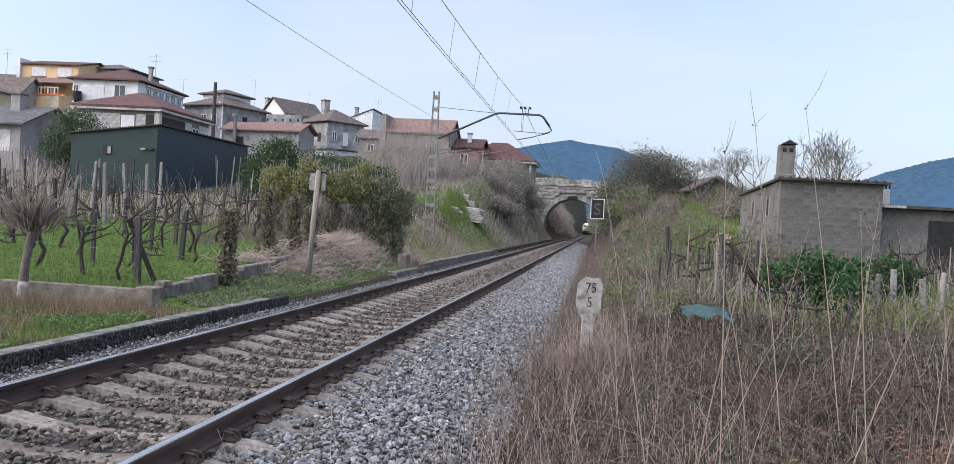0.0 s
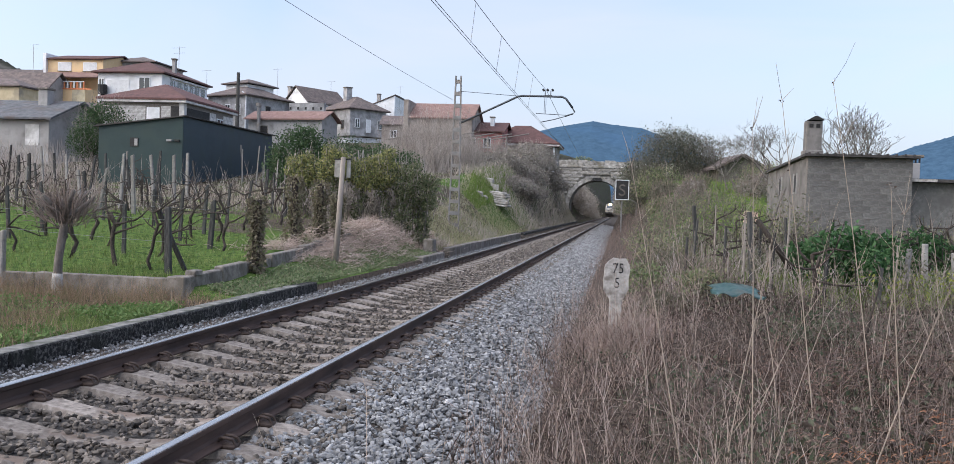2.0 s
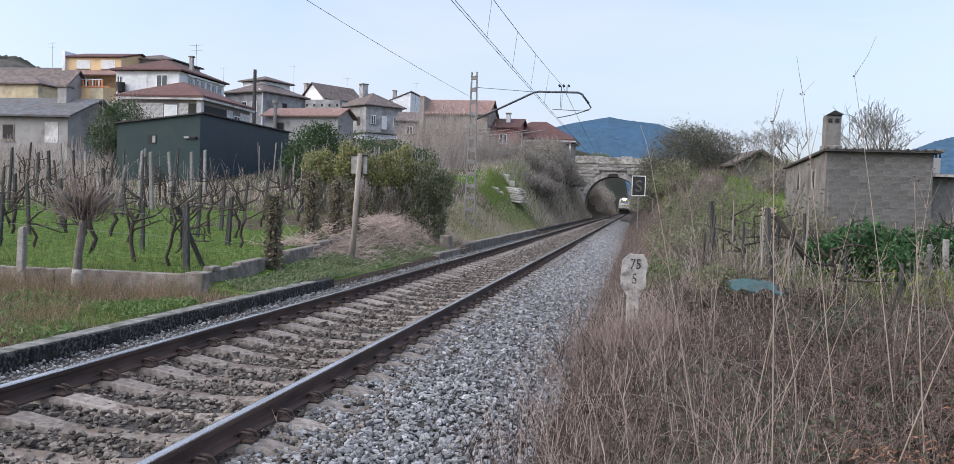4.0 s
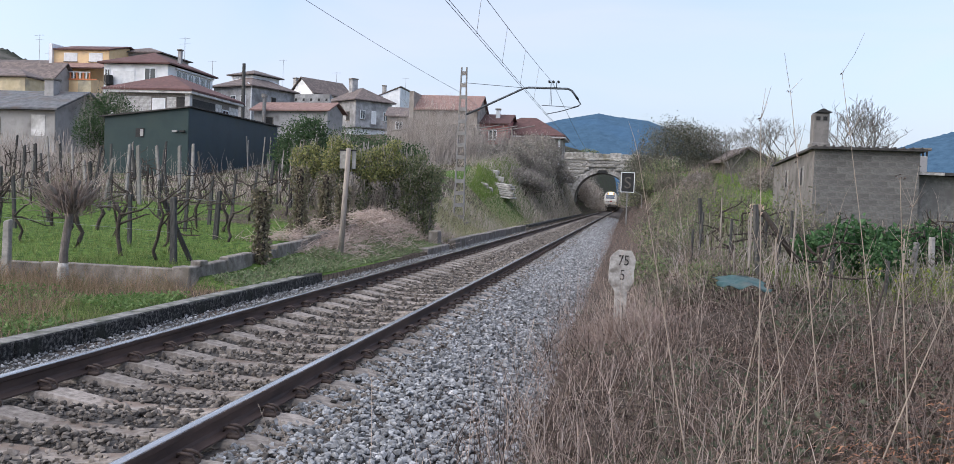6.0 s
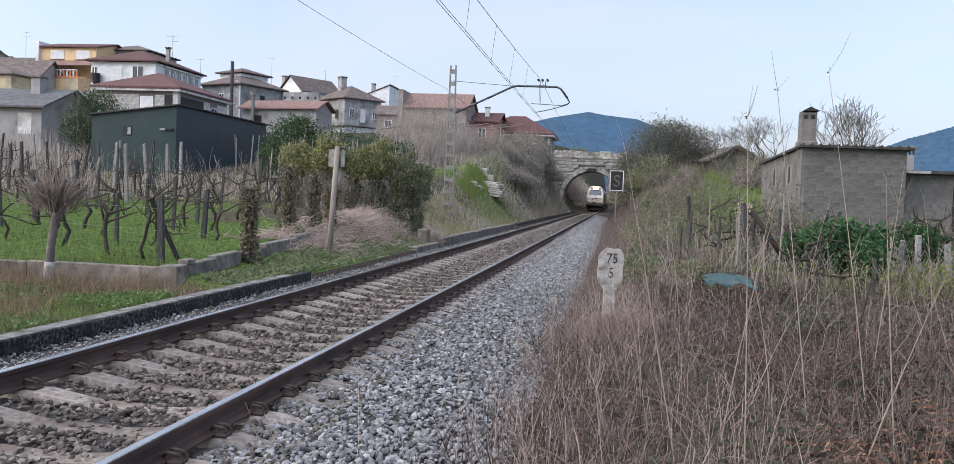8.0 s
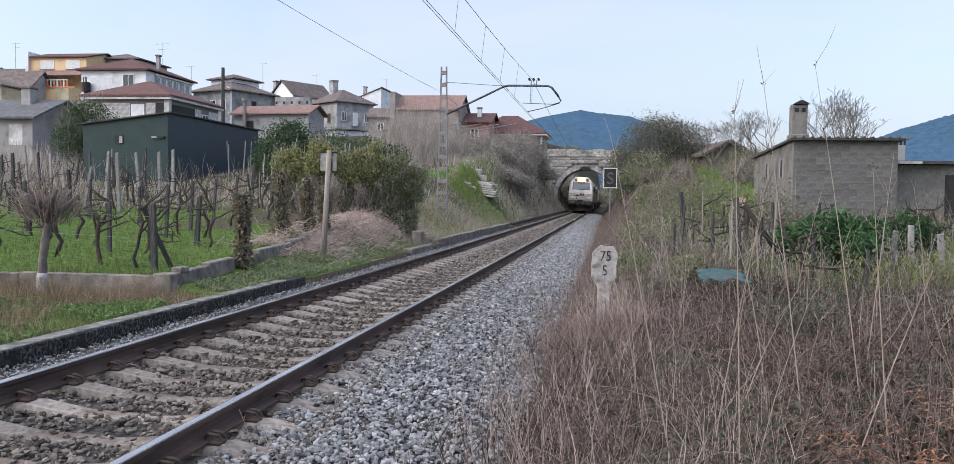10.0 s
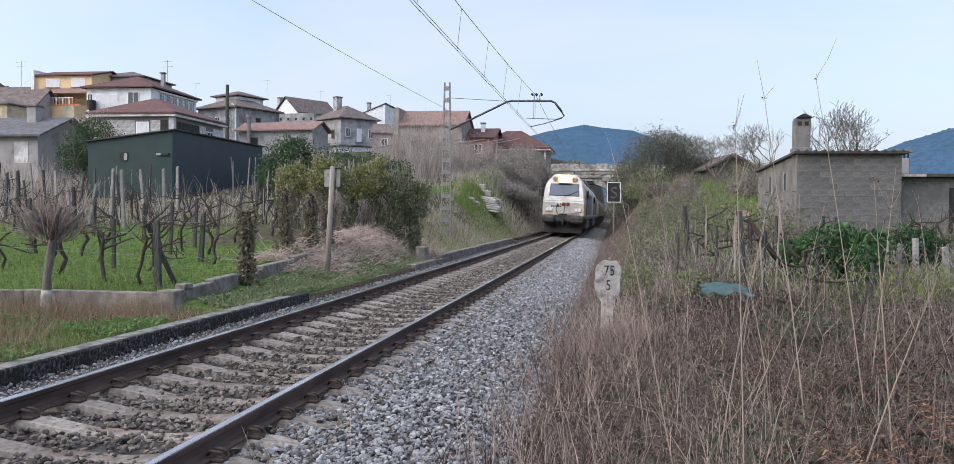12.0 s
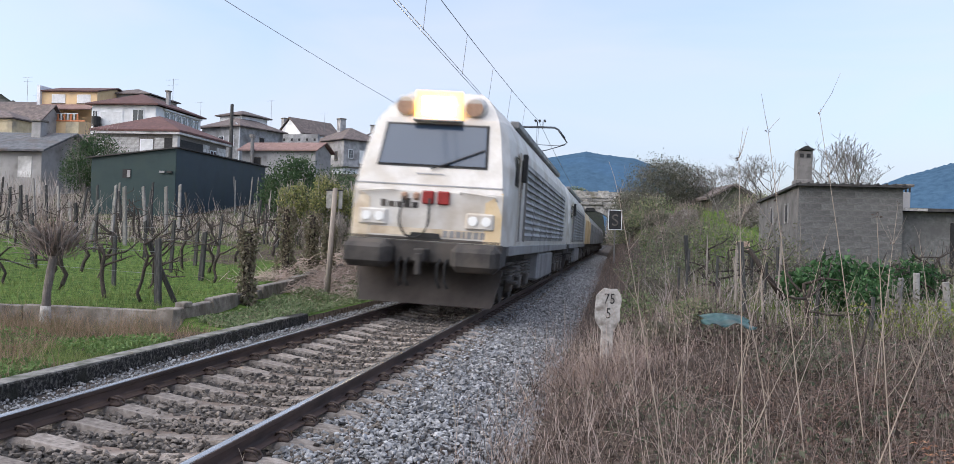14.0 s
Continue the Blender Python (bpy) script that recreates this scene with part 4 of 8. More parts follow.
    part("underframe", boxes((-1.0, 1.0, 0.6, L - 0.6, 0.8, 1.3)), LOCO_DARK, lo)
    part("exhaust_stack", boxes((-0.5, 0.5, 9, 10.6, 4.1, 4.34), bevel=0.04), LOCO_DARK, lo)
    bogie(lo, 4.0)
    bogie(lo, L - 4.0)
    return lo


def wagon(first):
    L = 13.4
    if first:
        w = thing("covered_wagon", (0, 0, 0), "cream and yellow covered goods wagon", "wagon", group="train")
        col = LOCO_YELLOW
    else:
        w = thing("hopper_wagon", (0, 0, 0), "dirty grey round-topped hopper wagon", "wagon", group="train")
        col = TANKGREY
    out = [(-1.35, 1.25), (-1.4, 2.9), (-1.2, 3.5), (-0.7, 3.9), (0, 4.05), (0.7, 3.9), (1.2, 3.5), (1.4, 2.9), (1.35, 1.25)]
    bm = bmesh.new()
    prism(bm, out, "y", 0.6, L - 0.6)
    part("body", bm, col, w)
    for k in range(6):
        for s in (-1, 1):
            y = 1.2 + k * 2.1
            part("rib", boxes((s * 1.41 - 0.05, s * 1.41 + 0.05, y, y + 0.14, 1.25, 2.95), bevel=0.01), LOCO_YELLOW if first else LOCO_GREY, w)
    part("end_panel", boxes((-1.2, 1.2, 0.55, 0.62, 1.3, 3.3)), LOCO_YELLOW if first else LOCO_WHITE, w)
    part("underframe", boxes((-1.1, 1.1, 0.2, L - 0.2, 0.9, 1.25), bevel=0.03), LOCO_DARK, w)
    for s in (-1, 1):
        part("ladder", boxes((s * 0.9 - 0.2, s * 0.9 - 0.16, 0.45, 0.5, 1.0, 3.4), (s * 0.9 + 0.16, s * 0.9 + 0.2, 0.45, 0.5, 1.0, 3.4)), GALV, w)
    bogie(w, 2.6, 2)
    bogie(w, L - 2.6, 2)
    return w


FRONT_END = 15.7      # where the nose stands at 14 s
SPEED = 22.5


def train_row(off):
    """Poses of a vehicle whose nose is off metres behind the train's nose."""
    rows = []
    for t in (0.0, 3.5, 7.0, 10.5, 14.0):
        rows.append((t, pose(TRACK_X, FRONT_END + SPEED * (14 - t) + off, CANT / 2, 0, CANT_DEG, 0)))
    return rows


def build_train():
    cars = []
    lo = locomotive()
    cars.append((lo, 0.0))
    lo2 = copy_thing(lo, pose(0, 0, 0))
    for o in lo2.children_recursive:
        if o.name.startswith("headlamp") and "housing" not in o.name:
            o.data = o.data.copy()
            o.data.materials[0] = LOWLAMP
            o["label"] = "unlit headlamp"
    cars.append((lo2, 22.4))
    a, b = wagon(True), wagon(False)
    cars += [(a, 44.8), (b, 58.6)]
    for k in range(5):
        cars.append((copy_thing(b, pose(0, 0, 0)), 72.4 + 13.8 * k))
    return cars


TRAIN = build_train()


def motions():
    for car, off in TRAIN:
        walk(car, train_row(off))


# ---- buildings ----
def ridge_roof(bm, u0, u1, v0, v1, z, rise, kind, over=0.4, thick=0.14):
    """Roof over the rectangle u0..u1, v0..v1 from eave height z. kind: hip, gable_u (ridge along x), gable_v, lean_u (falls towards -x), lean_v."""
    a, b, c, d = u0 - over, u1 + over, v0 - over, v1 + over
    lo = [(a, c, z), (b, c, z), (b, d, z), (a, d, z)]
    um, vm = (a + b) / 2, (c + d) / 2
    if kind == "hip":
        s = min(b - a, d - c) / 2
        rd = [(a + s, vm, z + rise), (b - s, vm, z + rise)] if b - a >= d - c else [(um, c + s, z + rise), (um, d - s, z + rise)]
        fs = [(0, 1, 5, 4), (1, 2, 5), (2, 3, 4, 5), (3, 0, 4)] if b - a >= d - c else [(0, 1, 4), (1, 2, 5, 4), (2, 3, 5), (3, 0, 4, 5)]
    elif kind == "gable_u":
        rd = [(a, vm, z + rise), (b, vm, z + rise)]
        fs = [(0, 1, 5, 4), (2, 3, 4, 5)]
    elif kind == "gable_v":
        rd = [(um, c, z + rise), (um, d, z + rise)]
        fs = [(1, 2, 5, 4), (3, 0, 4, 5)]
    else:
        lo = [(a, c, z), (b, c, z + rise), (b, d, z + rise), (a, d, z)] if kind == "lean_u" else [(a, c, z), (b, c, z), (b, d, z + rise), (a, d, z + rise)]
        rd, fs = [], [(0, 1, 2, 3)]
    top = [bm.verts.new((x, y, zz + thick)) for x, y, zz in lo + rd]
    bot = [bm.verts.new((x, y, zz)) for x, y, zz in lo + rd]
    for f in fs:
        bm.faces.new([top[i] for i in f])
        bm.faces.new([bot[i] for i in f][::-1])
    loop = {"gable_u": (0, 1, 5, 2, 3, 4), "gable_v": (0, 4, 1, 2, 5, 3)}.get(kind, (0, 1, 2, 3))
    for i, j in zip(loop, loop[1:] + loop[:1]):
        bm.faces.new((bot[i], bot[j], top[j], top[i]))


def opening(parent, face, along, z, w, hh, wf, fill="glass"):
    """A window or door set in the front (f) or side (s) wall; along is measured from the visible corner."""
    def slab(o0, o1, a0, a1, z0, z1):
        return (-a1, -a0, -o1, -o0, z0, z1) if face == "f" else (o0, o1, a0, a1, z0, z1)
    pane = {"glass": GLASSDARK, "shutter": SHUTTER, "dark": BLACK}[fill]
    win = part("window", boxes(slab(-0.1, 0.05, along, along + w, z, z + hh)), WHITEWALL if fill != "dark" else CONCRETE, parent)
    part("pane", boxes(slab(-0.05, 0.06, along + 0.08, along + w - 0.08, z + 0.08, z + hh - 0.08)), pane, win)
    if fill == "glass":
        part("glazing_bar", boxes(slab(0.0, 0.075, along + w / 2 - 0.03, along + w / 2 + 0.03, z + 0.08, z + hh - 0.08)), WHITEWALL, win)
    part("sill", boxes(slab(-0.02, 0.12, along - 0.06, along + w + 0.06, z - 0.07, z)), CONCRETE, win)


def house(label, corner, base, wf, wd, wall_h, wall, roof, kind="hip", rise=1.6, turn=0, openings=(), over=0.4, gable=None, name="house", fascia=None):
    """corner: the visible corner on the ground; the front runs to -x from it, the side to +y. wall_h is the eave's height above z = 0."""
    ob = thing(name, (corner[0], corner[1], 0), label, "house", "village houses" if name == "house" else "", turn=turn)
    part("wall", boxes((-wf, 0, 0, wd, base, wall_h)), wall, ob)
    bm = bmesh.new()
    ridge_roof(bm, -wf, 0, 0, wd, wall_h + 0.002, rise, kind, over)
    bmesh.ops.recalc_face_normals(bm, faces=list(bm.faces))
    part("roof", bm, roof, ob)
    if kind.startswith("gable") or kind.startswith("lean"):
        k = rise * 0.93
        tri_u = [(0, wall_h), (wd, wall_h), (wd / 2, wall_h + k)]
        tri_v = [(-wf, wall_h), (0, wall_h), (-wf / 2, wall_h + k)] if kind == "gable_v" else [(-wf, wall_h), (0, wall_h), (0, wall_h + k)]
        for end in (0, 1):
            bm = bmesh.new()
            if kind == "gable_u":
                prism(bm, tri_u, "x", *((-wf + 0.003, -wf + 0.25) if end else (-0.25, -0.003)))
            else:
                prism(bm, tri_v, "y", *((wd - 0.25, wd - 0.003) if end else (0.003, 0.25)))
            part("gable", bm, gable or wall, ob)
        if kind == "lean_u":
            part("upper_wall", boxes((-0.25, -0.003, 0.26, wd - 0.26, wall_h, wall_h + k)), gable or wall, ob)
    if fascia:
        part("fascia", boxes((-wf - over + 0.05, over - 0.05, -over + 0.05, wd + over - 0.05, wall_h - 0.16, wall_h - 0.003)), fascia, ob)
    for o in openings:
        opening(ob, *o[:5], wf, *(o[5:]))
    return ob


def chimney(ob, x, y, z0, z1, w=0.6, mat=None, cap=True):
    c = part("chimney", boxes((x - w / 2, x + w / 2, y - w / 2, y + w / 2, z0, z1), bevel=0.02), mat or GREYWALL, ob)
    if cap:
        part("chimney_cap", boxes((x - w / 2 - 0.08, x + w / 2 + 0.08, y - w / 2 - 0.08, y + w / 2 + 0.08, z1, z1 + 0.14), bevel=0.02), CONCRETE, c)
    return c


def aerial(x, y, z0, z1, arms=3):
    ob = thing("tv_aerial", (x, y, 0), "thin metal television aerial on a roof", "aerial", "roof aerials")
    part("pole", tubes(([(0, 0, z0), (0, 0, z1)], 0.022), sides=5), GALV, ob)
    for k in range(arms):
        z = z1 - 0.15 - k * 0.5
        part("rod", tubes(([(-0.7 + 0.15 * k, 0, z), (0.5, 0.2, z + 0.1)], 0.012), sides=4), GALV, ob)


def laid_blocks(parent, face, length, z0, z1, bw, bh, mat, skip=(), proud=0.02, name="block"):
    """Courses of blocks on a wall face, with open joints."""
    me = mesh_of(boxes((-0.5, 0.5, -0.5, 0.5, -0.5, 0.5)), name, mat)
    z, row = z0, 0
    while z + bh <= z1 + 0.01:
        a = -(row % 2) * bw / 2
        while a < length:
            pieces = [(max(a, 0), min(a + bw, length))]
            for k in skip:
                if z < k[3] and z + bh > k[2]:
                    pieces = [q for p0, p1 in pieces for q in ((p0, min(p1, k[0])), (max(p0, k[1]), p1)) if q[1] - q[0] > 0.06]
            for s, e in pieces:
                if e - s < 0.06:
                    continue
                w, c = e - s - 0.015, (s + e) / 2
                pr = proud + RND.uniform(-0.004, 0.004)
                m_ = pose(-c, 0, z + bh / 2) @ Matrix.Diagonal((w, 2 * pr, bh - 0.015, 1)) if face == "f" else pose(0, c, z + bh / 2) @ Matrix.Diagonal((2 * pr, w, bh - 0.015, 1))
                share(name, me, parent, m_)
            a += bw
        z += bh
        row += 1


def build_town():
    # grey block house with a porch, behind the green shed
    a = house("pale block bungalow with a red hipped tile roof", (-29.7, 57), 3.0, 6.0, 7.8, 8.0, MORTAR, TILERED, "hip", 1.35, 0,
              [("f", 1.75, 6.05, 0.95, 1.45, "shutter"), ("s", 5.0, 6.6, 1.0, 0.7, "glass")], 0.35, fascia=PALEBLOCK)
    # no opening here: black slabs on the walls carry the porch's shade
    part("porch_recess", boxes((-0.9, 0.02, -0.03, 0.3, 5.6, 7.6), (-0.3, 0.03, 0.5, 3.8, 5.6, 7.55)), BLACK, a, "black slabs for the shade inside the porch")
    part("porch_pillar", boxes((-0.3, 0.06, -0.06, 0.3, 5.0, 7.84)), PALEBLOCK, a)
    laid_blocks(a, "f", 6.0, 5.2, 7.84, 0.62, 0.3, PALEBLOCK, [(0.0, 0.95, 5.5, 7.65), (1.65, 2.8, 5.9, 7.6)])
    laid_blocks(a, "s", 7.8, 5.2, 7.84, 0.62, 0.3, PALEBLOCK, [(0.3, 3.9, 5.5, 7.6), (4.9, 6.1, 6.5, 7.4)])
    # white house
    b = house("large white rendered house with a dark red hipped roof", (-44.0, 80), 5.0, 6.7, 9.4, 13.2, WHITEWALL, TILERED, "hip", 1.5, 0,
              [("f", 1.2, 11.6, 1.2, 1.25), ("f", 3.4, 11.0, 2.4, 1.6, "shutter"), ("f", 6.0, 11.4, 0.6, 1.3)], 0.45)
    for k in range(6):
        opening(b, "s", 1.6 + k * 1.25, 11.7, 1.0, 1.2, 0, "glass")
    part("balcony_glazing", boxes((0.0, 0.25, 1.4, 9.3, 11.4, 11.6), (0.0, 0.25, 1.4, 9.3, 12.95, 13.1)), WHITEWALL, b)
    chimney(b, -1.0, 4.2, 13.6, 15.2, 0.36)
    stove = part("stove_pipe", tubes(([(-5.9, -0.5, 9.0), (-5.9, -0.5, 11.7)], 0.22), ([(-5.9, -0.5, 11.1), (-5.9, -0.5, 12.0)], 0.42), sides=10), BLACK, b, "dark round stove cowl")
    aerial(-42.3, 80, 13.6, 15.8, 2)
    # ochre house with a tiled awning
    c = house("ochre house with orange trim and a tiled awning", (-59.6, 95), 6.0, 7.0, 8.0, 16.9, YELLOWWALL, TILERED, "gable_u", 1.0, 0,
              [("f", 0.8, 15.6, 1.7, 1.0, "shutter"), ("f", 4.0, 15.6, 1.7, 1.0, "shutter")], 0.3)
    part("party_wall", boxes((-7.35, -7.0, -0.4, 8, 6, 17.6)), WHITEWALL, c)
    bm = bmesh.new()
    prism(bm, [(-2.2, 14.5), (0, 15.3), (0, 15.46), (-2.3, 14.62)], "x", -7.0, 0.6)
    part("awning", bm, TILEORANGE, c, "orange tiled awning")
    part("lower_terrace", boxes((-8.6, -0.6, -2.4, 0, 6, 13.3)), YELLOWWALL, c)
    part("railing", boxes((-6.2, -0.8, -2.45, -2.35, 14.0, 14.1)), SHUTTER, c)
    for k in range(14):
        x = -6.1 + k * 0.4
        part("baluster", boxes((x, x + 0.16, -2.44, -2.36, 13.3, 14.0)), ORANGE if k % 2 else SHUTTER, c)
    part("orange_trim", boxes((-7.0, 0.1, -2.5, -2.42, 13.14, 13.3)), ORANGE, c)
    part("stained_panel", boxes((-2.2, -0.62, -2.46, -2.3, 9.5, 13.1)), OLDYELLOW, c)
    d2 = house("brown roofed house behind the ochre house", (-55.5, 99), 7.0, 6.0, 7.0, 17.3, GREYWALL, TILEOLD, "hip", 1.0, 0)
    # old faded buildings at the village edge
    d = house("old faded yellow building with a tiled roof", (-55.5, 75), 4.0, 9.0, 4.0, 11.1, OLDYELLOW, TILEOLD, "hip", 0.9, 0, [("f", 1.2, 8.4, 1.0, 1.3, "dark")], 0.3)
    e1 = house("low house with a mossy tiled roof", (-63.0, 88), 6.0, 12.0, 8.0, 11.2, GREYWALL, TILEOLD, "gable_u", 3.6, 0, [], 0.3)
    e2 = house("old cottage with a rusty tiled roof", (-37.7, 54), 3.0, 8.5, 6.5, 6.2, GREYWALL, TILESLATE, "gable_u", 1.5, 0, [("f", 4.0, 4.6, 0.9, 1.1, "dark")], 0.45)
    part("white_wall_patch", boxes((-1.7, -0.7, -0.03, 0.3, 4.5, 5.9)), PALEBLOCK, e2)
    chimney(e2, -2.0, 2.5, 6.6, 8.5, 0.7, GREYWALL)
    e3 = house("dark stone barn with a sagging roof", (-40.6, 62), 3.0, 9.0, 6.0, 6.9, BROWNWALL, TILEOLD, "gable_u", 1.6, 0, [], 0.3)
    far = house("low white house high on the slope", (-74.0, 105), 6.0, 14.0, 6.0, 16.3, WHITEWALL, TILEOLD, "gable_u", 1.2, 0, [], 0.3)
    # the long row in the middle
    f = house("grey rendered house with a white upper storey", (-46.48, 105), 8.0, 6.7, 7.7, 14.36, STAINEDWALL, TILEOLD, "hip", 1.7, -22,
              [("f", 0.9, 11.9, 0.9, 1.4), ("f", 2.7, 11.9, 0.9, 1.4), ("f", 4.6, 11.9, 0.9, 1.4), ("s", 3.4, 12.2, 0.9, 1.2, "dark")], 0.5)
    part("upper_storey", boxes((-6.3, -2.4, 2.6, 7.2, 14.5, 16.2)), WHITEWALL, f)
    bm = bmesh.new()
    ridge_roof(bm, -6.3, -2.4, 2.6, 7.2, 16.22, 0.8, "hip", 0.5)
    part("upper_roof", bm, TILEOLD, f)
    part("drain_pipe", tubes(([(0.1, -0.1, 9), (0.1, -0.1, 14.4), (-0.4, -0.3, 14.8)], 0.09), sides=6), SHUTTER, f)
    g = house("white gabled house with an old tiled roof", (-46.9, 128), 9.0, 5.4, 8.0, 16.3, WHITEWALL, TILEOLD, "gable_v", 2.5, -30, [], 0.25)
    chimney(g, -5.2, 1.0, 16.3, 18.9, 0.7)
    gw = thing("stone_wall", (-45.9, 118, 0), "long bare stone wall with small square holes", "wall", turn=-6)
    part("wall_body", boxes((-1.5, 5.3, 0, 0.6, 9.0, 15.0)), STAINEDWALL, gw)
    for k in range(5):
        part("hole", boxes((0.1 + k * 1.15, 0.4 + k * 1.15, -0.02, 0.2, 14.05, 14.4)), BLACK, gw)
    hh = house("low outbuilding with an orange tiled roof", (-31.3, 90), 6.0, 8.8, 3.6, 10.0, GREYWALL, TILEORANGE, "gable_u", 1.0, -8, [("f", 6.4, 8.2, 1.2, 1.2, "dark")], 0.4)
    part("metal_flue", tubes(([(-7.2, -0.6, 8.0), (-7.2, -0.6, 11.4)], 0.2), ([(-7.2, -0.6, 11.4), (-7.2, -0.6, 11.75)], 0.34), sides=10), GALV, hh)
    i = house("grey stone house with white windows and a hipped roof", (-38.3, 122), 9.0, 7.4, 6.2, 14.8, STAINEDWALL, TILEOLD, "hip", 2.1, -40,
              [("s", 0.8, 12.2, 0.8, 1.3), ("s", 2.7, 11.6, 0.8, 1.9, "shutter"), ("s", 4.7, 12.2, 0.8, 1.3), ("f", 1.5, 12.0, 0.9, 1.3, "dark")], 0.5)
    chimney(i, -4.6, 2.4, 15.6, 18.3, 0.95, STAINEDWALL)
    part("lean_to", boxes((0.3, 3.0, -2.0, 7.0, 9.0, 10.6)), WHITEWALL, i)
    bm = bmesh.new()
    ridge_roof(bm, 0.3, 3.0, -2.0, 7.0, 10.61, 0.25, "lean_v", 0.3)
    part("lean_to_roof", bm, SHEETROOF, i)
    i2 = house("white house front behind the grey house", (-43.35, 140), 9.0, 6.6, 6.0, 17.9, WHITEWALL, TILEOLD, "hip", 0.8, -20, [], 0.2)
    j = house("white gable end of a far house", (-39.2, 150), 11.0, 4.6, 8.0, 18.3, WHITEWALL, TILEOLD, "lean_u", 2.0, 0, [], 0.15)
    chimney(j, -3.4, 2.0, 18.8, 20.6, 0.6)
    j2 = house("low dark brick house", (-27.4, 112), 8.0, 3.4, 6.0, 11.6, BROWNWALL, TILEOLD, "gable_u", 1.4, 8, [("f", 1.4, 10.0, 0.9, 1.0)], 0.3)
    k = house("brown stone house with an orange tiled roof", (-16.2, 95), 6.0, 7.0, 7.0, 10.9, BROWNWALL, TILEORANGE, "gable_u", 1.9, 0, [], 0.25)
    part("side_gable_wall", boxes((-7.5, -7.0, -0.3, 7.2, 6, 12.9)), BROWNWALL, k)
    l = house("red rendered house with a dark red tiled roof", (-13.1, 97), 5.0, 5.2, 7.0, 9.7, REDWALL, TILERED, "gable_u", 1.3, 0, [("f", 1.2, 8.0, 0.9, 1.1), ("f", 2.9, 8.0, 0.9, 1.1)], 0.35)
    chimney(l, -1.4, 2.0, 10.0, 11.5, 0.45, WHITEWALL)
    l2 = house("red roofed house with a porch beside the bridge", (-7.4, 100), 4.0, 8.2, 6.4, 8.75, BROWNWALL, TILERED, "hip", 2.2, 0, [("f", 3.2, 7.2, 0.9, 1.0), ("f", 5.6, 7.2, 0.9, 1.0)], 0.5, fascia=PALEBLOCK)
    for dx in (-0.1, -2.2):
        part("porch_post", boxes((dx - 0.1, dx + 0.1, -1.4, -1.2, 5.6, 8.4)), WHITEWALL, l2)
    part("porch_roof", boxes((-2.5, 0.4, -1.7, 0, 8.4, 8.52)), TILEOLD, l2)
    # utility pole and aerials
    p = thing("utility_pole", (-31.7, 70, 0), "tall dark wooden utility pole among the houses", "pole")
    part("shaft", tubes(([(0, 0, 3), (0, 0, 11.9)], [0.2, 0.14]), sides=8), WOODPOST, p)
    for x, y, z0, z1, n in ((-72.1, 100, 15.5, 19.6, 2), (-50.5, 125, 15.5, 20.8, 1), (-41.6, 123, 15.5, 18.8, 1), (-38.8, 152, 18.5, 22.1, 1), (-54.2, 110, 15.5, 18.2, 1), (-70.6, 100, 15.5, 17.4, 1)):
        aerial(x, y, z0, z1, n)

    # green metal shed
    s = thing("metal_shed", (-21.9, 42, 0), "long dark green sheet-metal shed with a low sloping roof", "shed")
    bm = bmesh.new()
    prism(bm, [(-4.6, 1.0), (0, 1.0), (0, 5.45), (-4.6, 4.9)], "y", 0, 0.12)
    part("front_wall", bm, SHEDGREEN, s, "dark green front wall")
    part("side_wall", boxes((-0.12, 0.0, 0.122, 11.6, 1.0, 5.45)), SHEDBLUE, s, "dark blue-green side wall")
    bm = bmesh.new()
    prism(bm, [(-4.6, 1.0), (-0.12, 1.0), (-0.12, 5.43), (-4.6, 4.9)], "y", 11.48, 11.6)
    box(bm, -4.6, -4.48, 0.12, 11.48, 1.0, 4.88)
    part("rear_wall", bm, SHEDGREEN, s)
    for k in range(30):
        y0 = -0.15 + k * 0.4
        bm = bmesh.new()
        prism(bm, [(-4.85, 4.86), (0.18, 5.47), (0.18, 5.53), (-4.85, 4.92)], "y", y0, y0 + 0.2)
        prism(bm, [(-4.85, 4.90), (0.16, 5.505), (0.16, 5.55), (-4.85, 4.96)], "y", y0 + 0.2, y0 + 0.4)
        part("roof_sheet", bm, DARKROOF, s)
    w = part("window", boxes((-2.85, -2.4, -0.03, 0.02, 3.9, 4.35)), BLACK, s)
    part("pane", boxes((-2.6, -2.43, -0.045, -0.02, 3.95, 4.3)), GREYWALL, w)
    part("lamp", boxes((-0.82, -0.55, -0.12, 0.0, 4.2, 4.3)), GREYWALL, s)
    part("lamp", boxes((-0.42, -0.15, -0.12, 0.0, 4.2, 4.3)), BLACK, s)


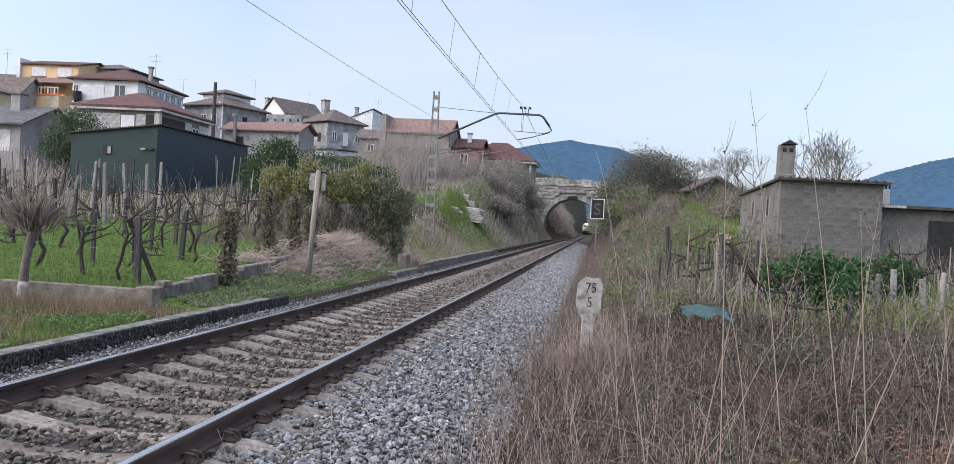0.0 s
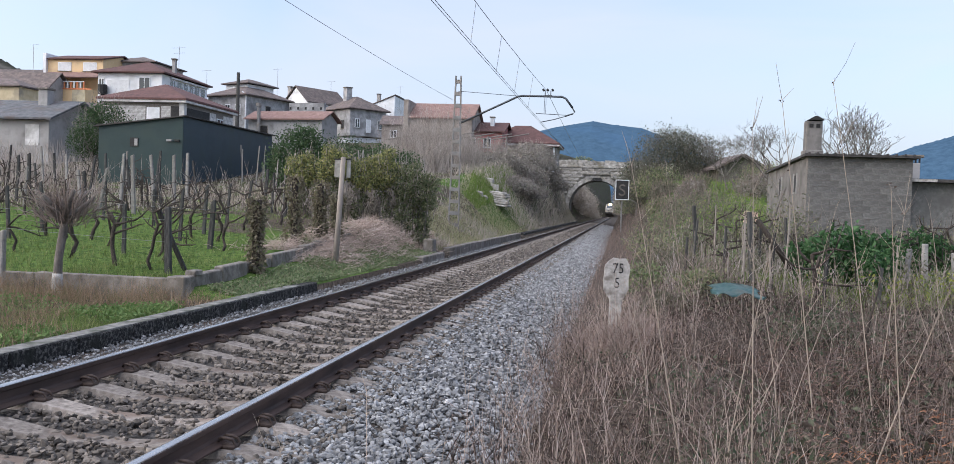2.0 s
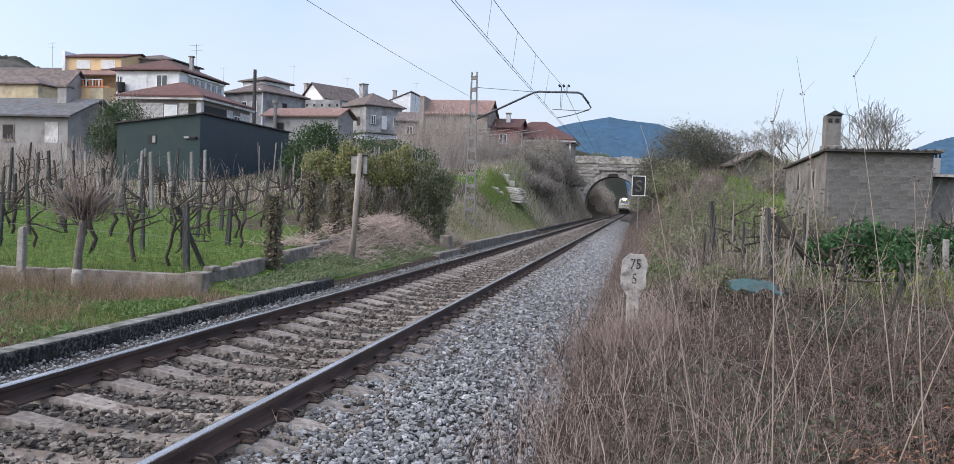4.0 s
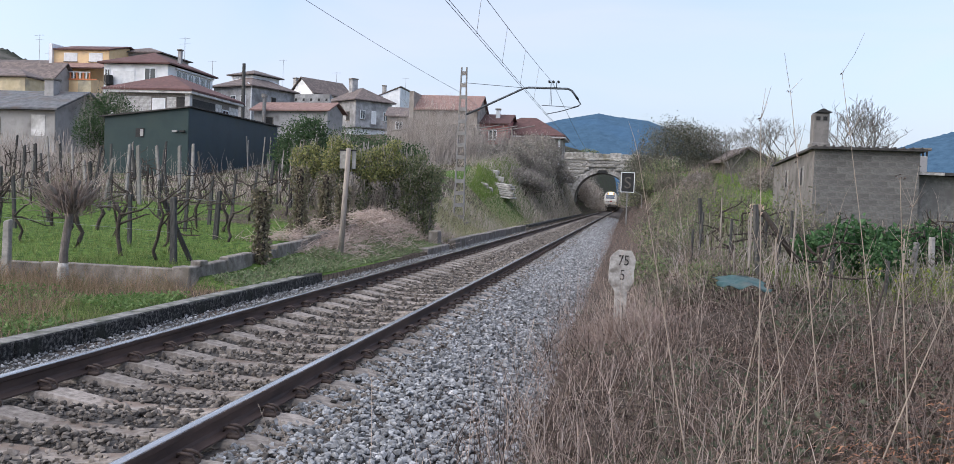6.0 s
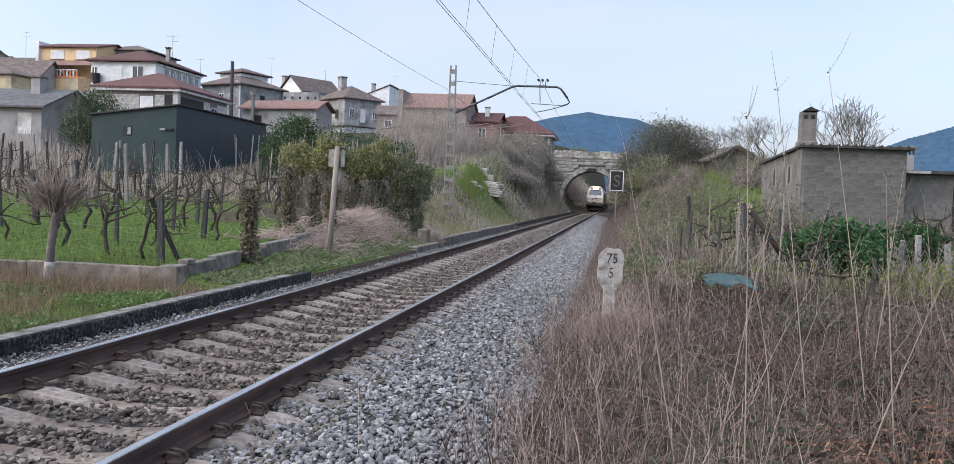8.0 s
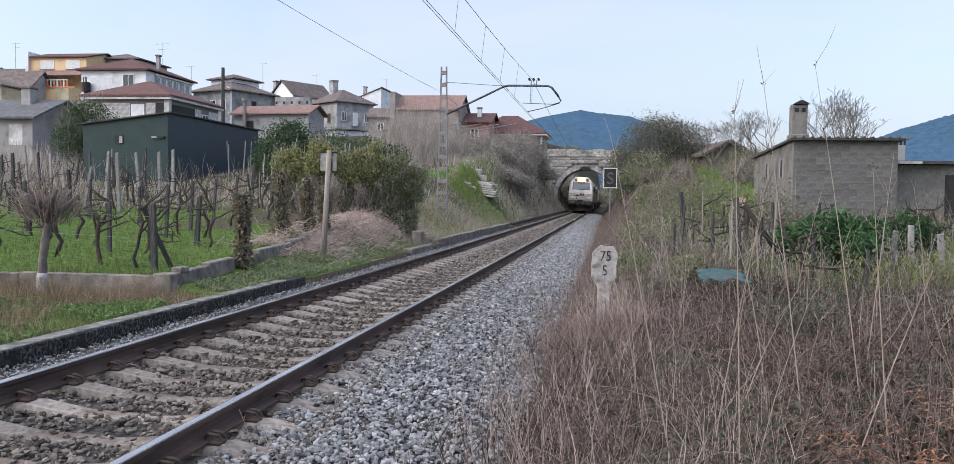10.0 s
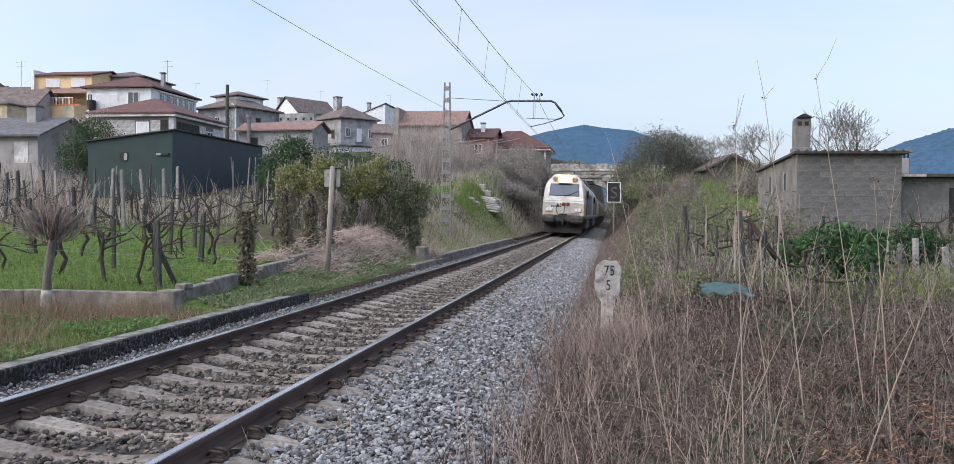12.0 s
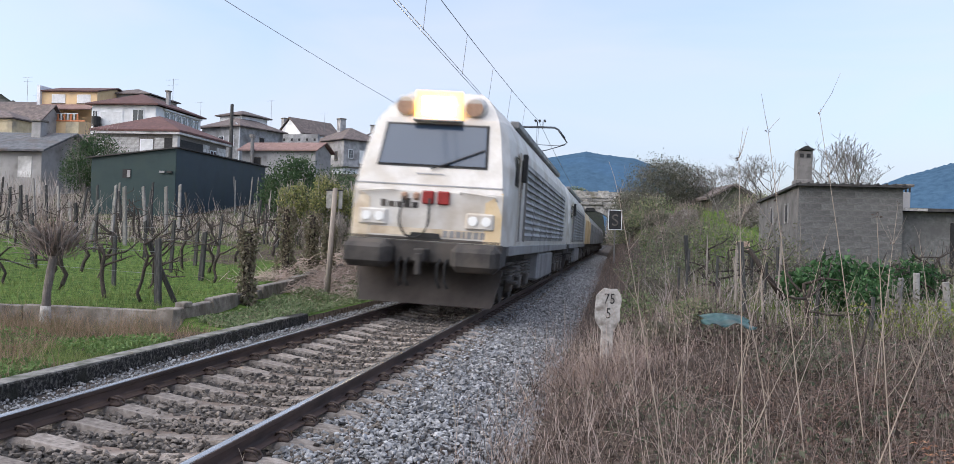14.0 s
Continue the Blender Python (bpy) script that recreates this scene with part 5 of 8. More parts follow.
def build_right_shed():
    # concrete block outbuilding with a tall chimney
    s = thing("stone_shed", (4.72, 24, 0), "grey concrete block shed with a lean-to roof and a tall chimney", "shed")
    L, D = 2.55, 6.2
    part("front_wall", boxes((0, L, 0, 0.2, 0.0, 3.03)), MORTAR, s)
    me = mesh_of(boxes((-0.5, 0.5, -0.5, 0.5, -0.5, 0.5)), "block", BLOCK)
    z, row = 0.35, 0
    while z < 2.95:
        a = -(row % 2) * 0.2 - RND.uniform(0, 0.03)
        while a < L:
            q0, q1 = max(a, 0), min(a + 0.4, L)
            if q1 - q0 > 0.05:
                share("block", me, s, pose((q0 + q1) / 2, 0, z + 0.08, 0, 0, 0) @ Matrix.Diagonal((q1 - q0 - 0.008, 0.016 + RND.uniform(0, 0.008), 0.15, 1)))
            a += 0.4
        z += 0.16
        row += 1
    bm = bmesh.new()
    prism(bm, [(0.2, 0.0), (D, 0.0), (D, 2.86), (0.2, 3.0)], "x", 0.0, 0.2)
    part("side_wall", bm, CHIMNEYGREY, s, "smooth grey cement side wall")
    for y in (1.3, 3.6):
        wv = part("vent", boxes((-0.02, 0.05, y, y + 0.34, 2.15, 2.6)), BLACK, s)
        for q in (y - 0.06, y + 0.34):
            part("vent_surround", boxes((-0.03, 0.03, q, q + 0.06, 2.1, 2.65)), GREYWALL, wv)
    part("rear_wall", boxes((0.2, L, D - 0.2, D, 0, 2.8), (L - 0.2, L, 0.2, D - 0.2, 0, 2.8)), GREYWALL, s)
    bm = bmesh.new()
    prism(bm, [(-0.18, 3.04), (D + 0.1, 2.86), (D + 0.1, 2.92), (-0.18, 3.10)], "x", -0.1, L + 0.12)
    part("roof", bm, DARKROOF, s)
    for k in range(13):
        part("roof_roll", tubes(([(0.0 + k * 0.21, -0.2, 3.11), (0.0 + k * 0.21, D, 2.93)], 0.035), sides=5), DARKROOF, s)
    c = part("chimney", boxes((0.0, 0.38, 0.25, 0.7, 3.0, 3.98), (-0.04, 0.42, 0.2, 0.75, 3.0, 3.22), bevel=0.015), CHIMNEYGREY, s, "rendered grey chimney with vent holes")
    for x in (0.05, 0.22):
        part("smoke_hole", boxes((x, x + 0.1, 0.235, 0.3, 3.8, 3.9)), BLACK, c)
    bm = bmesh.new()
    prism(bm, [(0.02, 4.0), (0.42, 4.0), (0.24, 4.1), (0.18, 4.1)], "y", 0.2, 0.75)
    part("chimney_cowl", bm, BLACK, c)
    # lower wing
    wg = thing("shed_wing", (7.3, 24.4, 0), "low rendered shed with a dark tiled roof", "shed")
    part("wall", boxes((0, 4.5, 0, 4, 0, 2.46)), BLOCK, wg)
    bm = bmesh.new()
    prism(bm, [(-0.25, 2.47), (4.2, 2.53), (4.2, 2.61), (-0.25, 2.55)], "x", -0.15, 4.7)
    part("roof", bm, DARKROOF, wg)
    part("fascia", boxes((-0.1, 0.6, -0.3, -0.26, 2.47, 2.54)), WHITEPAINT, wg)
    part("door", boxes((1.25, 2.1, -0.03, 0.02, 0.3, 2.2)), BLACK, wg)
    ch = part("chimney", boxes((0.35, 0.7, 1.4, 1.75, 2.5, 3.05), bevel=0.01), GREYWALL, wg)
    for x in (0.37, 0.475, 0.58, 0.68):
        part("chimney_post", boxes((x - 0.02, x + 0.02, 1.4, 1.44, 3.05, 3.2)), BLACK, ch)
    part("chimney_cap", boxes((0.27, 0.78, 1.35, 1.8, 3.2, 3.27), bevel=0.01), CONCRETE, ch)
    # brick pile and pier by the shed
    p = thing("brick_pier", (3.3, 23.2, -1.2), "old pier topped with perforated bricks", "pier")
    part("pier", boxes((-0.2, 0.12, -0.1, 0.3, 0.0, 2.45), bevel=0.02), CHIMNEYGREY, p)
    for k in range(3):
        for r in range(2):
            part("brick", boxes((-0.2 + k * 0.11, -0.1 + k * 0.11, -0.1, 0.2, 2.46 + r * 0.16, 2.6 + r * 0.16), bevel=0.008), PALEBRICK, p)
    # roof of a house behind the bank
    fh = house("weathered stone house behind the bank", (9.4, 62), 3.0, 3.0, 4.4, 4.5, OLDSTONE, TILEOLD, "gable_v", 1.0, 10, [], 0.4)


OLDSTONE = material("dark_old_stone", (0.06, 0.052, 0.046), (0.16, 0.145, 0.13), 2.0, 0.95, 0.6, stain=(0.07, 0.075, 0.05), dist=0.04)
CHIMNEYGREY = material("sooty_grey_render", (0.12, 0.115, 0.11), (0.22, 0.21, 0.20), 4, 0.95, 0.4, stain=(0.09, 0.085, 0.08), stain_scale=2)
PALEBRICK = material("pale_clay_brick", (0.40, 0.27, 0.21), (0.55, 0.42, 0.35), 12, 0.9, 0.3, piece=0.2)
build_town()
build_right_shed()


# ---- plants ----
GRASS_DRY = leaf_material("dry_grass", [(0.03, 0.021, 0.017), (0.115, 0.080, 0.066), (0.055, 0.038, 0.032), (0.25, 0.187, 0.155), (0.02, 0.014, 0.012)])
GRASS_STRAW = leaf_material("hazy_pale_straw", [(0.26, 0.22, 0.18), (0.38, 0.33, 0.275), (0.47, 0.42, 0.36)])
GRASS_TAN = leaf_material("tan_verge_grass", [(0.22, 0.15, 0.10), (0.34, 0.25, 0.175), (0.17, 0.12, 0.08), (0.13, 0.15, 0.06)])
GRASS_GREEN = leaf_material("green_grass", [(0.065, 0.10, 0.026), (0.115, 0.162, 0.044), (0.165, 0.215, 0.066), (0.225, 0.245, 0.10)])
WEED_GREEN = leaf_material("low_green_weeds", [(0.09, 0.135, 0.055), (0.16, 0.21, 0.10), (0.24, 0.28, 0.15), (0.20, 0.18, 0.125)])
LEAF_IVY = leaf_material("dark_ivy", [(0.075, 0.10, 0.05), (0.15, 0.18, 0.09), (0.22, 0.24, 0.13), (0.28, 0.26, 0.17)])
LEAF_OLIVE = leaf_material("olive_yellow_leaf", [(0.17, 0.20, 0.065), (0.26, 0.27, 0.095), (0.36, 0.335, 0.14), (0.12, 0.155, 0.05)])
LEAF_DARK = leaf_material("evergreen_leaf", [(0.026, 0.055, 0.024), (0.05, 0.09, 0.038), (0.08, 0.125, 0.055)])
LEAF_CABBAGE = leaf_material("cabbage_leaf", [(0.02, 0.06, 0.02), (0.045, 0.105, 0.038), (0.085, 0.155, 0.065)])
LEAF_BRAMBLE = leaf_material("grey_bramble", [(0.16, 0.142, 0.128), (0.27, 0.235, 0.213), (0.16, 0.165, 0.118), (0.36, 0.32, 0.29)])
GARDEN_BRAMBLE = leaf_material("dull_garden_bramble", [(0.09, 0.088, 0.062), (0.15, 0.14, 0.105), (0.11, 0.12, 0.072), (0.19, 0.17, 0.14)])
# withered brown, darkened further to carry the shade between the blades
LEAF_BROWN = leaf_material("shaded_withered_leaf", [(0.03, 0.021, 0.018), (0.06, 0.042, 0.035), (0.13, 0.092, 0.075), (0.02, 0.015, 0.013)])
FERN_RED = leaf_material("rust_brown_fern", [(0.18, 0.08, 0.045), (0.28, 0.13, 0.072), (0.36, 0.21, 0.13)])
FERN_BROWN = leaf_material("dull_brown_fern", [(0.07, 0.043, 0.033), (0.14, 0.09, 0.07), (0.23, 0.16, 0.13)])
TWIG = leaf_material("grey_twigs", [(0.19, 0.165, 0.15), (0.31, 0.275, 0.25), (0.43, 0.39, 0.36)], translucent=0.0)
TWIG_RED = leaf_material("reddish_twigs", [(0.13, 0.10, 0.086), (0.21, 0.168, 0.146), (0.29, 0.245, 0.215)], translucent=0.0)
CANE = leaf_material("pale_dry_cane", [(0.26, 0.215, 0.175), (0.36, 0.305, 0.25)], translucent=0.0)
MOSS = leaf_material("ivy_on_posts", [(0.09, 0.078, 0.052), (0.15, 0.132, 0.09), (0.22, 0.19, 0.14), (0.10, 0.115, 0.055)])


CUT_GRASS = leaf_material("pale_cutting_grass", [(0.35, 0.29, 0.25), (0.47, 0.40, 0.35), (0.23, 0.235, 0.15), (0.56, 0.49, 0.435), (0.29, 0.28, 0.195)])
BRAMBLE_DARK = leaf_material("dark_withered_bramble", [(0.03, 0.024, 0.02), (0.06, 0.047, 0.038), (0.10, 0.08, 0.066), (0.045, 0.05, 0.03)])
BRAMBLE_GREEN = leaf_material("dull_green_bramble", [(0.04, 0.055, 0.035), (0.075, 0.095, 0.06), (0.12, 0.135, 0.09), (0.07, 0.055, 0.04)])
BANK_GRASS = leaf_material("tan_green_bank_grass", [(0.24, 0.235, 0.13), (0.37, 0.33, 0.22), (0.20, 0.225, 0.105), (0.44, 0.385, 0.285)])
GRASS_BRIGHT = leaf_material("bright_green_leaf", [(0.10, 0.17, 0.035), (0.17, 0.24, 0.06), (0.22, 0.27, 0.08)])


GRASS_PALE = leaf_material("pale_pinkish_grass", [(0.10, 0.074, 0.064), (0.29, 0.22, 0.19), (0.18, 0.133, 0.114), (0.43, 0.345, 0.305), (0.33, 0.255, 0.222)])
STALK = leaf_material("grey_beige_stalk", [(0.20, 0.158, 0.137), (0.33, 0.27, 0.237), (0.43, 0.365, 0.32), (0.26, 0.207, 0.18)], translucent=0.0)
STALK_DARK = leaf_material("dark_dead_twig", [(0.03, 0.024, 0.021), (0.065, 0.05, 0.043), (0.11, 0.088, 0.077)], translucent=0.0)


def arcs(base, length, lean, bend, k=4, az=None):
    """Curved strands: base (n,3), length (n,), lean and bend in radians-like amounts; k points each."""
    n = len(base)
    az = NPR.uniform(0, math.tau, n) if az is None else az
    t = np.linspace(0, 1, k)[None]
    a = lean[:, None] + bend[:, None] * t
    step = length[:, None] / (k - 1)
    dx, dz = np.sin(a) * step, np.cos(a) * step
    r = np.concatenate([np.zeros((n, 1)), np.cumsum(dx[:, :-1], 1)], 1)
    z = np.concatenate([np.zeros((n, 1)), np.cumsum(dz[:, :-1], 1)], 1)
    return np.stack([base[:, :1] + r * np.cos(az)[:, None], base[:, 1:2] + r * np.sin(az)[:, None], base[:, 2:] + z], -1)


def ribbon_mesh(name, P, width, mat, taper=0.15):
    """Thin blades through P (n,k,3)."""
    n, k, _ = P.shape
    a = NPR.uniform(0, math.tau, n)
    side = np.stack([np.cos(a), np.sin(a), np.zeros(n)], 1)[:, None] * (width[:, None] * np.linspace(1, taper, k)[None] / 2)[..., None]
    v = np.stack([P - side, P + side], 2).reshape(-1, 3)
    i = (np.arange(n)[:, None] * 2 * k + 2 * np.arange(k - 1)[None]).ravel()
    return raw_mesh(name, v, np.stack([i, i + 1, i + 3, i + 2], 1), mat)


def stem_mesh(name, P, r0, r1, mat, sides=3):
    """Thin round stems through P (n,k,3), radius from r0 to r1 (n,)."""
    n, k, _ = P.shape
    d = np.gradient(P, axis=1)
    d /= np.linalg.norm(d, axis=2, keepdims=True) + 1e-9
    ref = np.where(np.abs(d[..., 2:]) < 0.9, np.array([0, 0, 1.0]), np.array([1.0, 0, 0]))
    u = np.cross(d, ref)
    u /= np.linalg.norm(u, axis=2, keepdims=True) + 1e-9
    w = np.cross(d, u)
    t = np.linspace(0, 1, k)[None]
    r = (r0[:, None] * (1 - t) + r1[:, None] * t)[..., None]
    ring = [P + r * (math.cos(j * math.tau / sides) * u + math.sin(j * math.tau / sides) * w) for j in range(sides)]
    v = np.stack(ring, 2).reshape(-1, 3)
    q = []
    base = (np.arange(n)[:, None] * k * sides + sides * np.arange(k - 1)[None]).ravel()
    for j in range(sides):
        j2 = (j + 1) % sides
        q.append(np.stack([base + j, base + j2, base + sides + j2, base + sides + j], 1))
    return raw_mesh(name, v, np.concatenate(q), mat, True)


def leaf_mesh(name, C, size, mat, droop=0.3, aspect=0.55, fold=0.25):
    """Leaves as folded diamonds at C (n,3)."""
    n = len(C)
    d = NPR.normal(size=(n, 3))
    d[:, 2] -= droop
    d /= np.linalg.norm(d, axis=1, keepdims=True)
    u = np.cross(d, NPR.normal(size=(n, 3)))
    u /= np.linalg.norm(u, axis=1, keepdims=True)
    nn = np.cross(d, u)
    s = (size * NPR.uniform(0.6, 1.3, n))[:, None] if np.isscalar(size) else size[:, None]
    v = np.stack([C, C + s * (0.5 * d + aspect * 0.5 * u + fold * 0.3 * nn), C + s * d, C + s * (0.5 * d - aspect * 0.5 * u + fold * 0.3 * nn)], 1).reshape(-1, 3)
    i = 4 * np.arange(n)
    return raw_mesh(name, v, np.concatenate([np.stack([i, i + 1, i + 2], 1), np.stack([i, i + 2, i + 3], 1)]), mat)


def cloud(blobs, n, hollow=0.55):
    """Points in a union of ellipsoids (x, y, z, rx, ry, rz), denser towards the skin."""
    b = np.array(blobs, float)
    wgt = b[:, 3] * b[:, 4] + b[:, 3] * b[:, 5] + b[:, 4] * b[:, 5]
    j = NPR.choice(len(b), n, p=wgt / wgt.sum())
    d = NPR.normal(size=(n, 3))
    d /= np.linalg.norm(d, axis=1, keepdims=True)
    r = NPR.uniform(hollow ** 3, 1, n) ** (1 / 3) * (1 + 0.12 * NPR.normal(size=n))
    return b[j, :3] + d * b[j, 3:] * r[:, None]


def link(name, me, parent, label=""):
    ob = new(name, me)
    ob.parent = parent
    return tagged(ob, label, kind="stuff" if "growth" in name or name in ("branchwork", "foliage", "young_foliage", "crown", "ivy") else "")


def shrub(name, label, category, at, blobs, n, size, mat, stems=14, stem_mat=None, hollow=0.5, extra=None, group="", twigs=0, twig_len=0.6, twig_mat=None, twig_r=0.008):
    """A leafy shrub: stems from the ground into the crown, and a crown of single leaves; blobs are relative to at."""
    ob = thing(name, at, label, category, group)
    C = cloud(blobs, n, hollow)
    C[:, 2] = np.maximum(C[:, 2], 0.03)
    link("crown", leaf_mesh("crown", C, size, mat), ob)
    tips = cloud(blobs, stems, 0.2)
    base = np.stack([NPR.normal(0, 0.12, stems), NPR.normal(0, 0.12, stems), np.full(stems, -0.2)], 1)
    t = np.linspace(0, 1, 4)[None, :, None]
    P = base[:, None] * (1 - t) + tips[:, None] * t + NPR.normal(0, 0.05, (stems, 4, 3)) * (t > 0)
    thick = min(1.0, max(b[5] for b in blobs))
    link("stem_growth", stem_mesh("stem_growth", P, np.full(stems, 0.05 * thick), np.full(stems, 0.012 * thick), stem_mat or BARK, 5), ob)
    if extra:
        C2 = cloud(blobs, extra[0], 0.85)
        link("young_foliage", leaf_mesh("young_foliage", C2, extra[1], extra[2]), ob)
    if twigs:
        B = cloud(blobs, twigs, 0.75)
        P = arcs(B, NPR.uniform(0.5, 1.2, twigs) * twig_len, NPR.uniform(0, 0.7, twigs), NPR.uniform(-0.3, 0.5, twigs), 3)
        link("twig_growth", stem_mesh("twig_growth", P, np.full(twigs, twig_r), np.full(twigs, twig_r * 0.4), twig_mat or TWIG), ob)
    return ob


def limb_paths(start, direction, length, radius, depth, rng, out, spread=0.5, up=0.12):
    """Recursive limbs: each is a path with its radii."""
    p, d = Vector(start), Vector(direction).normalized()
    pts = [p.copy()]
    for k in range(3):
        d = (d + Vector((rng.uniform(-.16, .16), rng.uniform(-.16, .16), rng.uniform(-.05, .16) + up * 0.5))).normalized()
        p = p + d * length / 3
        pts.append(p.copy())
    out.append((pts, radius, radius * 0.62))
    if depth == 0:
        return
    for k in range(rng.choice((2, 3, 3))):
        j = rng.choice((2, 3, 3))
        a = Vector((rng.uniform(-1, 1), rng.uniform(-1, 1), rng.uniform(-0.3, 0.8))).normalized()
        nd = (d * (1 - spread) + a * spread + Vector((0, 0, up))).normalized()
        limb_paths(pts[j], nd, length * rng.uniform(0.6, 0.85), radius * 0.58, depth - 1, rng, out, spread, up)


def bare_tree(label, at, trunk_h, radius, depth, seed, spread=0.5, length=None, mat=None, name="bare_tree"):
    ob = thing(name, at, label, "tree")
    rng = random.Random(seed)
    out = []
    limb_paths((0, 0, -0.2), (rng.uniform(-.1, .1), rng.uniform(-.1, .1), 1), trunk_h, radius, 0, rng, out)
    top = out[0][0][-1]
    for k in range(4):
        a = k * math.tau / 4 + rng.uniform(-.4, .4)
        limb_paths(top, (math.cos(a) * 0.8, math.sin(a) * 0.8, 0.9), length or trunk_h * 0.8, radius * 0.6, depth, rng, out, spread, 0.05)
    P = np.array([[tuple(q) for q in o[0]] for o in out])
    r0, r1 = np.array([o[1] for o in out]), np.array([o[2] for o in out])
    big = r0 > radius * 0.5
    link("trunk", stem_mesh("trunk", P[big], r0[big], r1[big], mat or BARK, 7), ob)
    link("branchwork", stem_mesh("branchwork", P[~big], np.maximum(r0[~big], 0.006), np.maximum(r1[~big], 0.004), mat or BARK, 4), ob)
    return ob


def grass_field(name, label, n, where, lo, hi, width, mat, lean=0.5, bend=0.9, k=3, fade=None):
    """where(n) gives x, y; blades stand on the ground."""
    x, y = where(n)
    base = np.stack([x, y, height(x, y) - 0.02], 1)
    m = len(x)
    L = lo + (hi - lo) * NPR.random(m) ** 1.6
    if fade:
        L = L * np.interp(y, *fade)
    P = arcs(base, L, NPR.uniform(0, lean, m), NPR.uniform(0, bend, m), k)
    tagged(new(name, ribbon_mesh(name, P, NPR.uniform(0.6, 1.4, m) * width, mat)), label, "grass", kind="stuff")


def patchy(x, y, scale, cut):
    return np.array([noise.noise((a * scale, b * scale, 3.7)) for a, b in zip(x, y)]) > cut


def build_left_grass():
    def lawn(n):
        y = 12.5 + 18 * NPR.random(n) ** 1.5
        x = -6.6 - (y - 4) * 1.1 * NPR.random(n)
        return x, y
    grass_field("grass", "short green vineyard grass", 32000, lawn, 0.06, 0.17, 0.012, GRASS_GREEN, 0.6, 0.8)
    def verge(n):
        y = 6 + 6.1 * NPR.random(n)
        x = -5.45 - 7 * NPR.random(n)
        k = patchy(x, y, 0.55, -0.12)
        return x[k], y[k]
    grass_field("dry_grass", "tan dry grass below the vineyard wall", 22000, verge, 0.08, 0.30, 0.008, GRASS_TAN, 0.7, 1.1)
    def wall_foot(n):
        y = 11.0 + 1.1 * NPR.random(n)
        x = -6.3 - 7 * NPR.random(n)
        k = patchy(x, y, 1.1, -0.25)
        return x[k], y[k]
    grass_field("dry_grass", "taller tan grass at the foot of the wall", 7000, wall_foot, 0.12, 0.5, 0.007, GRASS_TAN, 0.5, 1.3, 4)
    def verge_green(n):
        y = 6 + 6.1 * NPR.random(n)
        x = -5.45 - 3.6 * NPR.random(n) ** 1.4
        k = ~patchy(x, y, 0.55, 0.02)
        return x[k], y[k]
    grass_field("grass", "green grass tufts along the kerb", 20000, verge_green, 0.04, 0.14, 0.009, GRASS_GREEN, 0.6, 1.0)
    n = 9000
    y = 5.8 + 5.2 * NPR.random(n)
    x = -5.5 - 2.6 * NPR.random(n) ** 1.5
    k = patchy(x, y, 0.9, 0.0)
    C = np.stack([x[k], y[k], height(x[k], y[k]) + 0.01 + 0.09 * NPR.random(k.sum())], 1)
    tagged(new("low_weeds", leaf_mesh("low_weeds", C, 0.05, leaf_material("fresh_weed", [(0.07, 0.13, 0.035), (0.12, 0.19, 0.06), (0.17, 0.24, 0.09)]), droop=-0.2)), "fresh green weeds along the kerb", "weeds", kind="stuff")
    # leafy weeds on the bank beside the kerb's end
    n = 26000
    y = 12.6 + 13.5 * NPR.random(n)
    x = -5.35 - NPR.random(n) * np.interp(y, [12, 15, 19, 26], [0.75, 0.85, 1.2, 1.6])
    C = np.stack([x, y, height(x, y) + 0.0 + 0.06 * NPR.random(n) + 0.09 * (patchy(x, y, 0.8, 0.1) * NPR.random(n))], 1)
    tagged(new("low_weeds", leaf_mesh("low_weeds", C, 0.05, WEED_GREEN, droop=0.0)), "low green leafy weeds on the bank", "weeds", kind="stuff")
    # green bank with the rough steps
    def bank(n):
        y = 48 + 22 * NPR.random(n)
        x = -7.7 - (0.9 + 1.3 * smooth(48, 62, y)) * NPR.random(n)
        k = patchy(x, y, 0.25, -0.3)
        return x[k], y[k]
    grass_field("grass", "bright green grass on the track bank", 16000, bank, 0.1, 0.28, 0.03, GRASS_BRIGHT, 0.5, 0.9)
    def far_verge(n):
        y = 26 + 85 * NPR.random(n) ** 1.5
        x = -5.7 - 4.5 * NPR.random(n)
        k = patchy(x, y, 0.3, -0.15) & ~((y > 44) & (y < 65))
        return x[k], y[k]
    grass_field("dry_grass", "dry pinkish-brown grass on the cutting", 22000, far_verge, 0.15, 0.6, 0.02, CUT_GRASS, 0.4, 0.8)
    def low_bank(n):
        y = 26.5 + 36 * NPR.random(n)
        x = -5.75 - (1.2 + 0.09 * (y - 26)) * NPR.random(n)
        return x, y
    grass_field("grass", "short tan-green grass on the bank by the mast", 22000, low_bank, 0.08, 0.24, 0.024, BANK_GRASS, 0.7, 1.0)
    def far_field(n):
        y = 27 + 30 * NPR.random(n)
        x = -8 - (y - 6) * 0.8 * NPR.random(n)
        return x, y
    grass_field("dry_grass", "pale dry grass between the upper vines", 14000, far_field, 0.1, 0.35, 0.02, CUT_GRASS, 0.5, 0.8)
    def cutting(n):
        y = 56 + 62 * NPR.random(n)
        x = -5.7 - 5.0 * NPR.random(n)
        return x, y
    grass_field("dry_grass", "tall pale dry grass on the steep cutting", 15000, cutting, 0.25, 0.85, 0.04, CUT_GRASS, 0.9, 1.2)
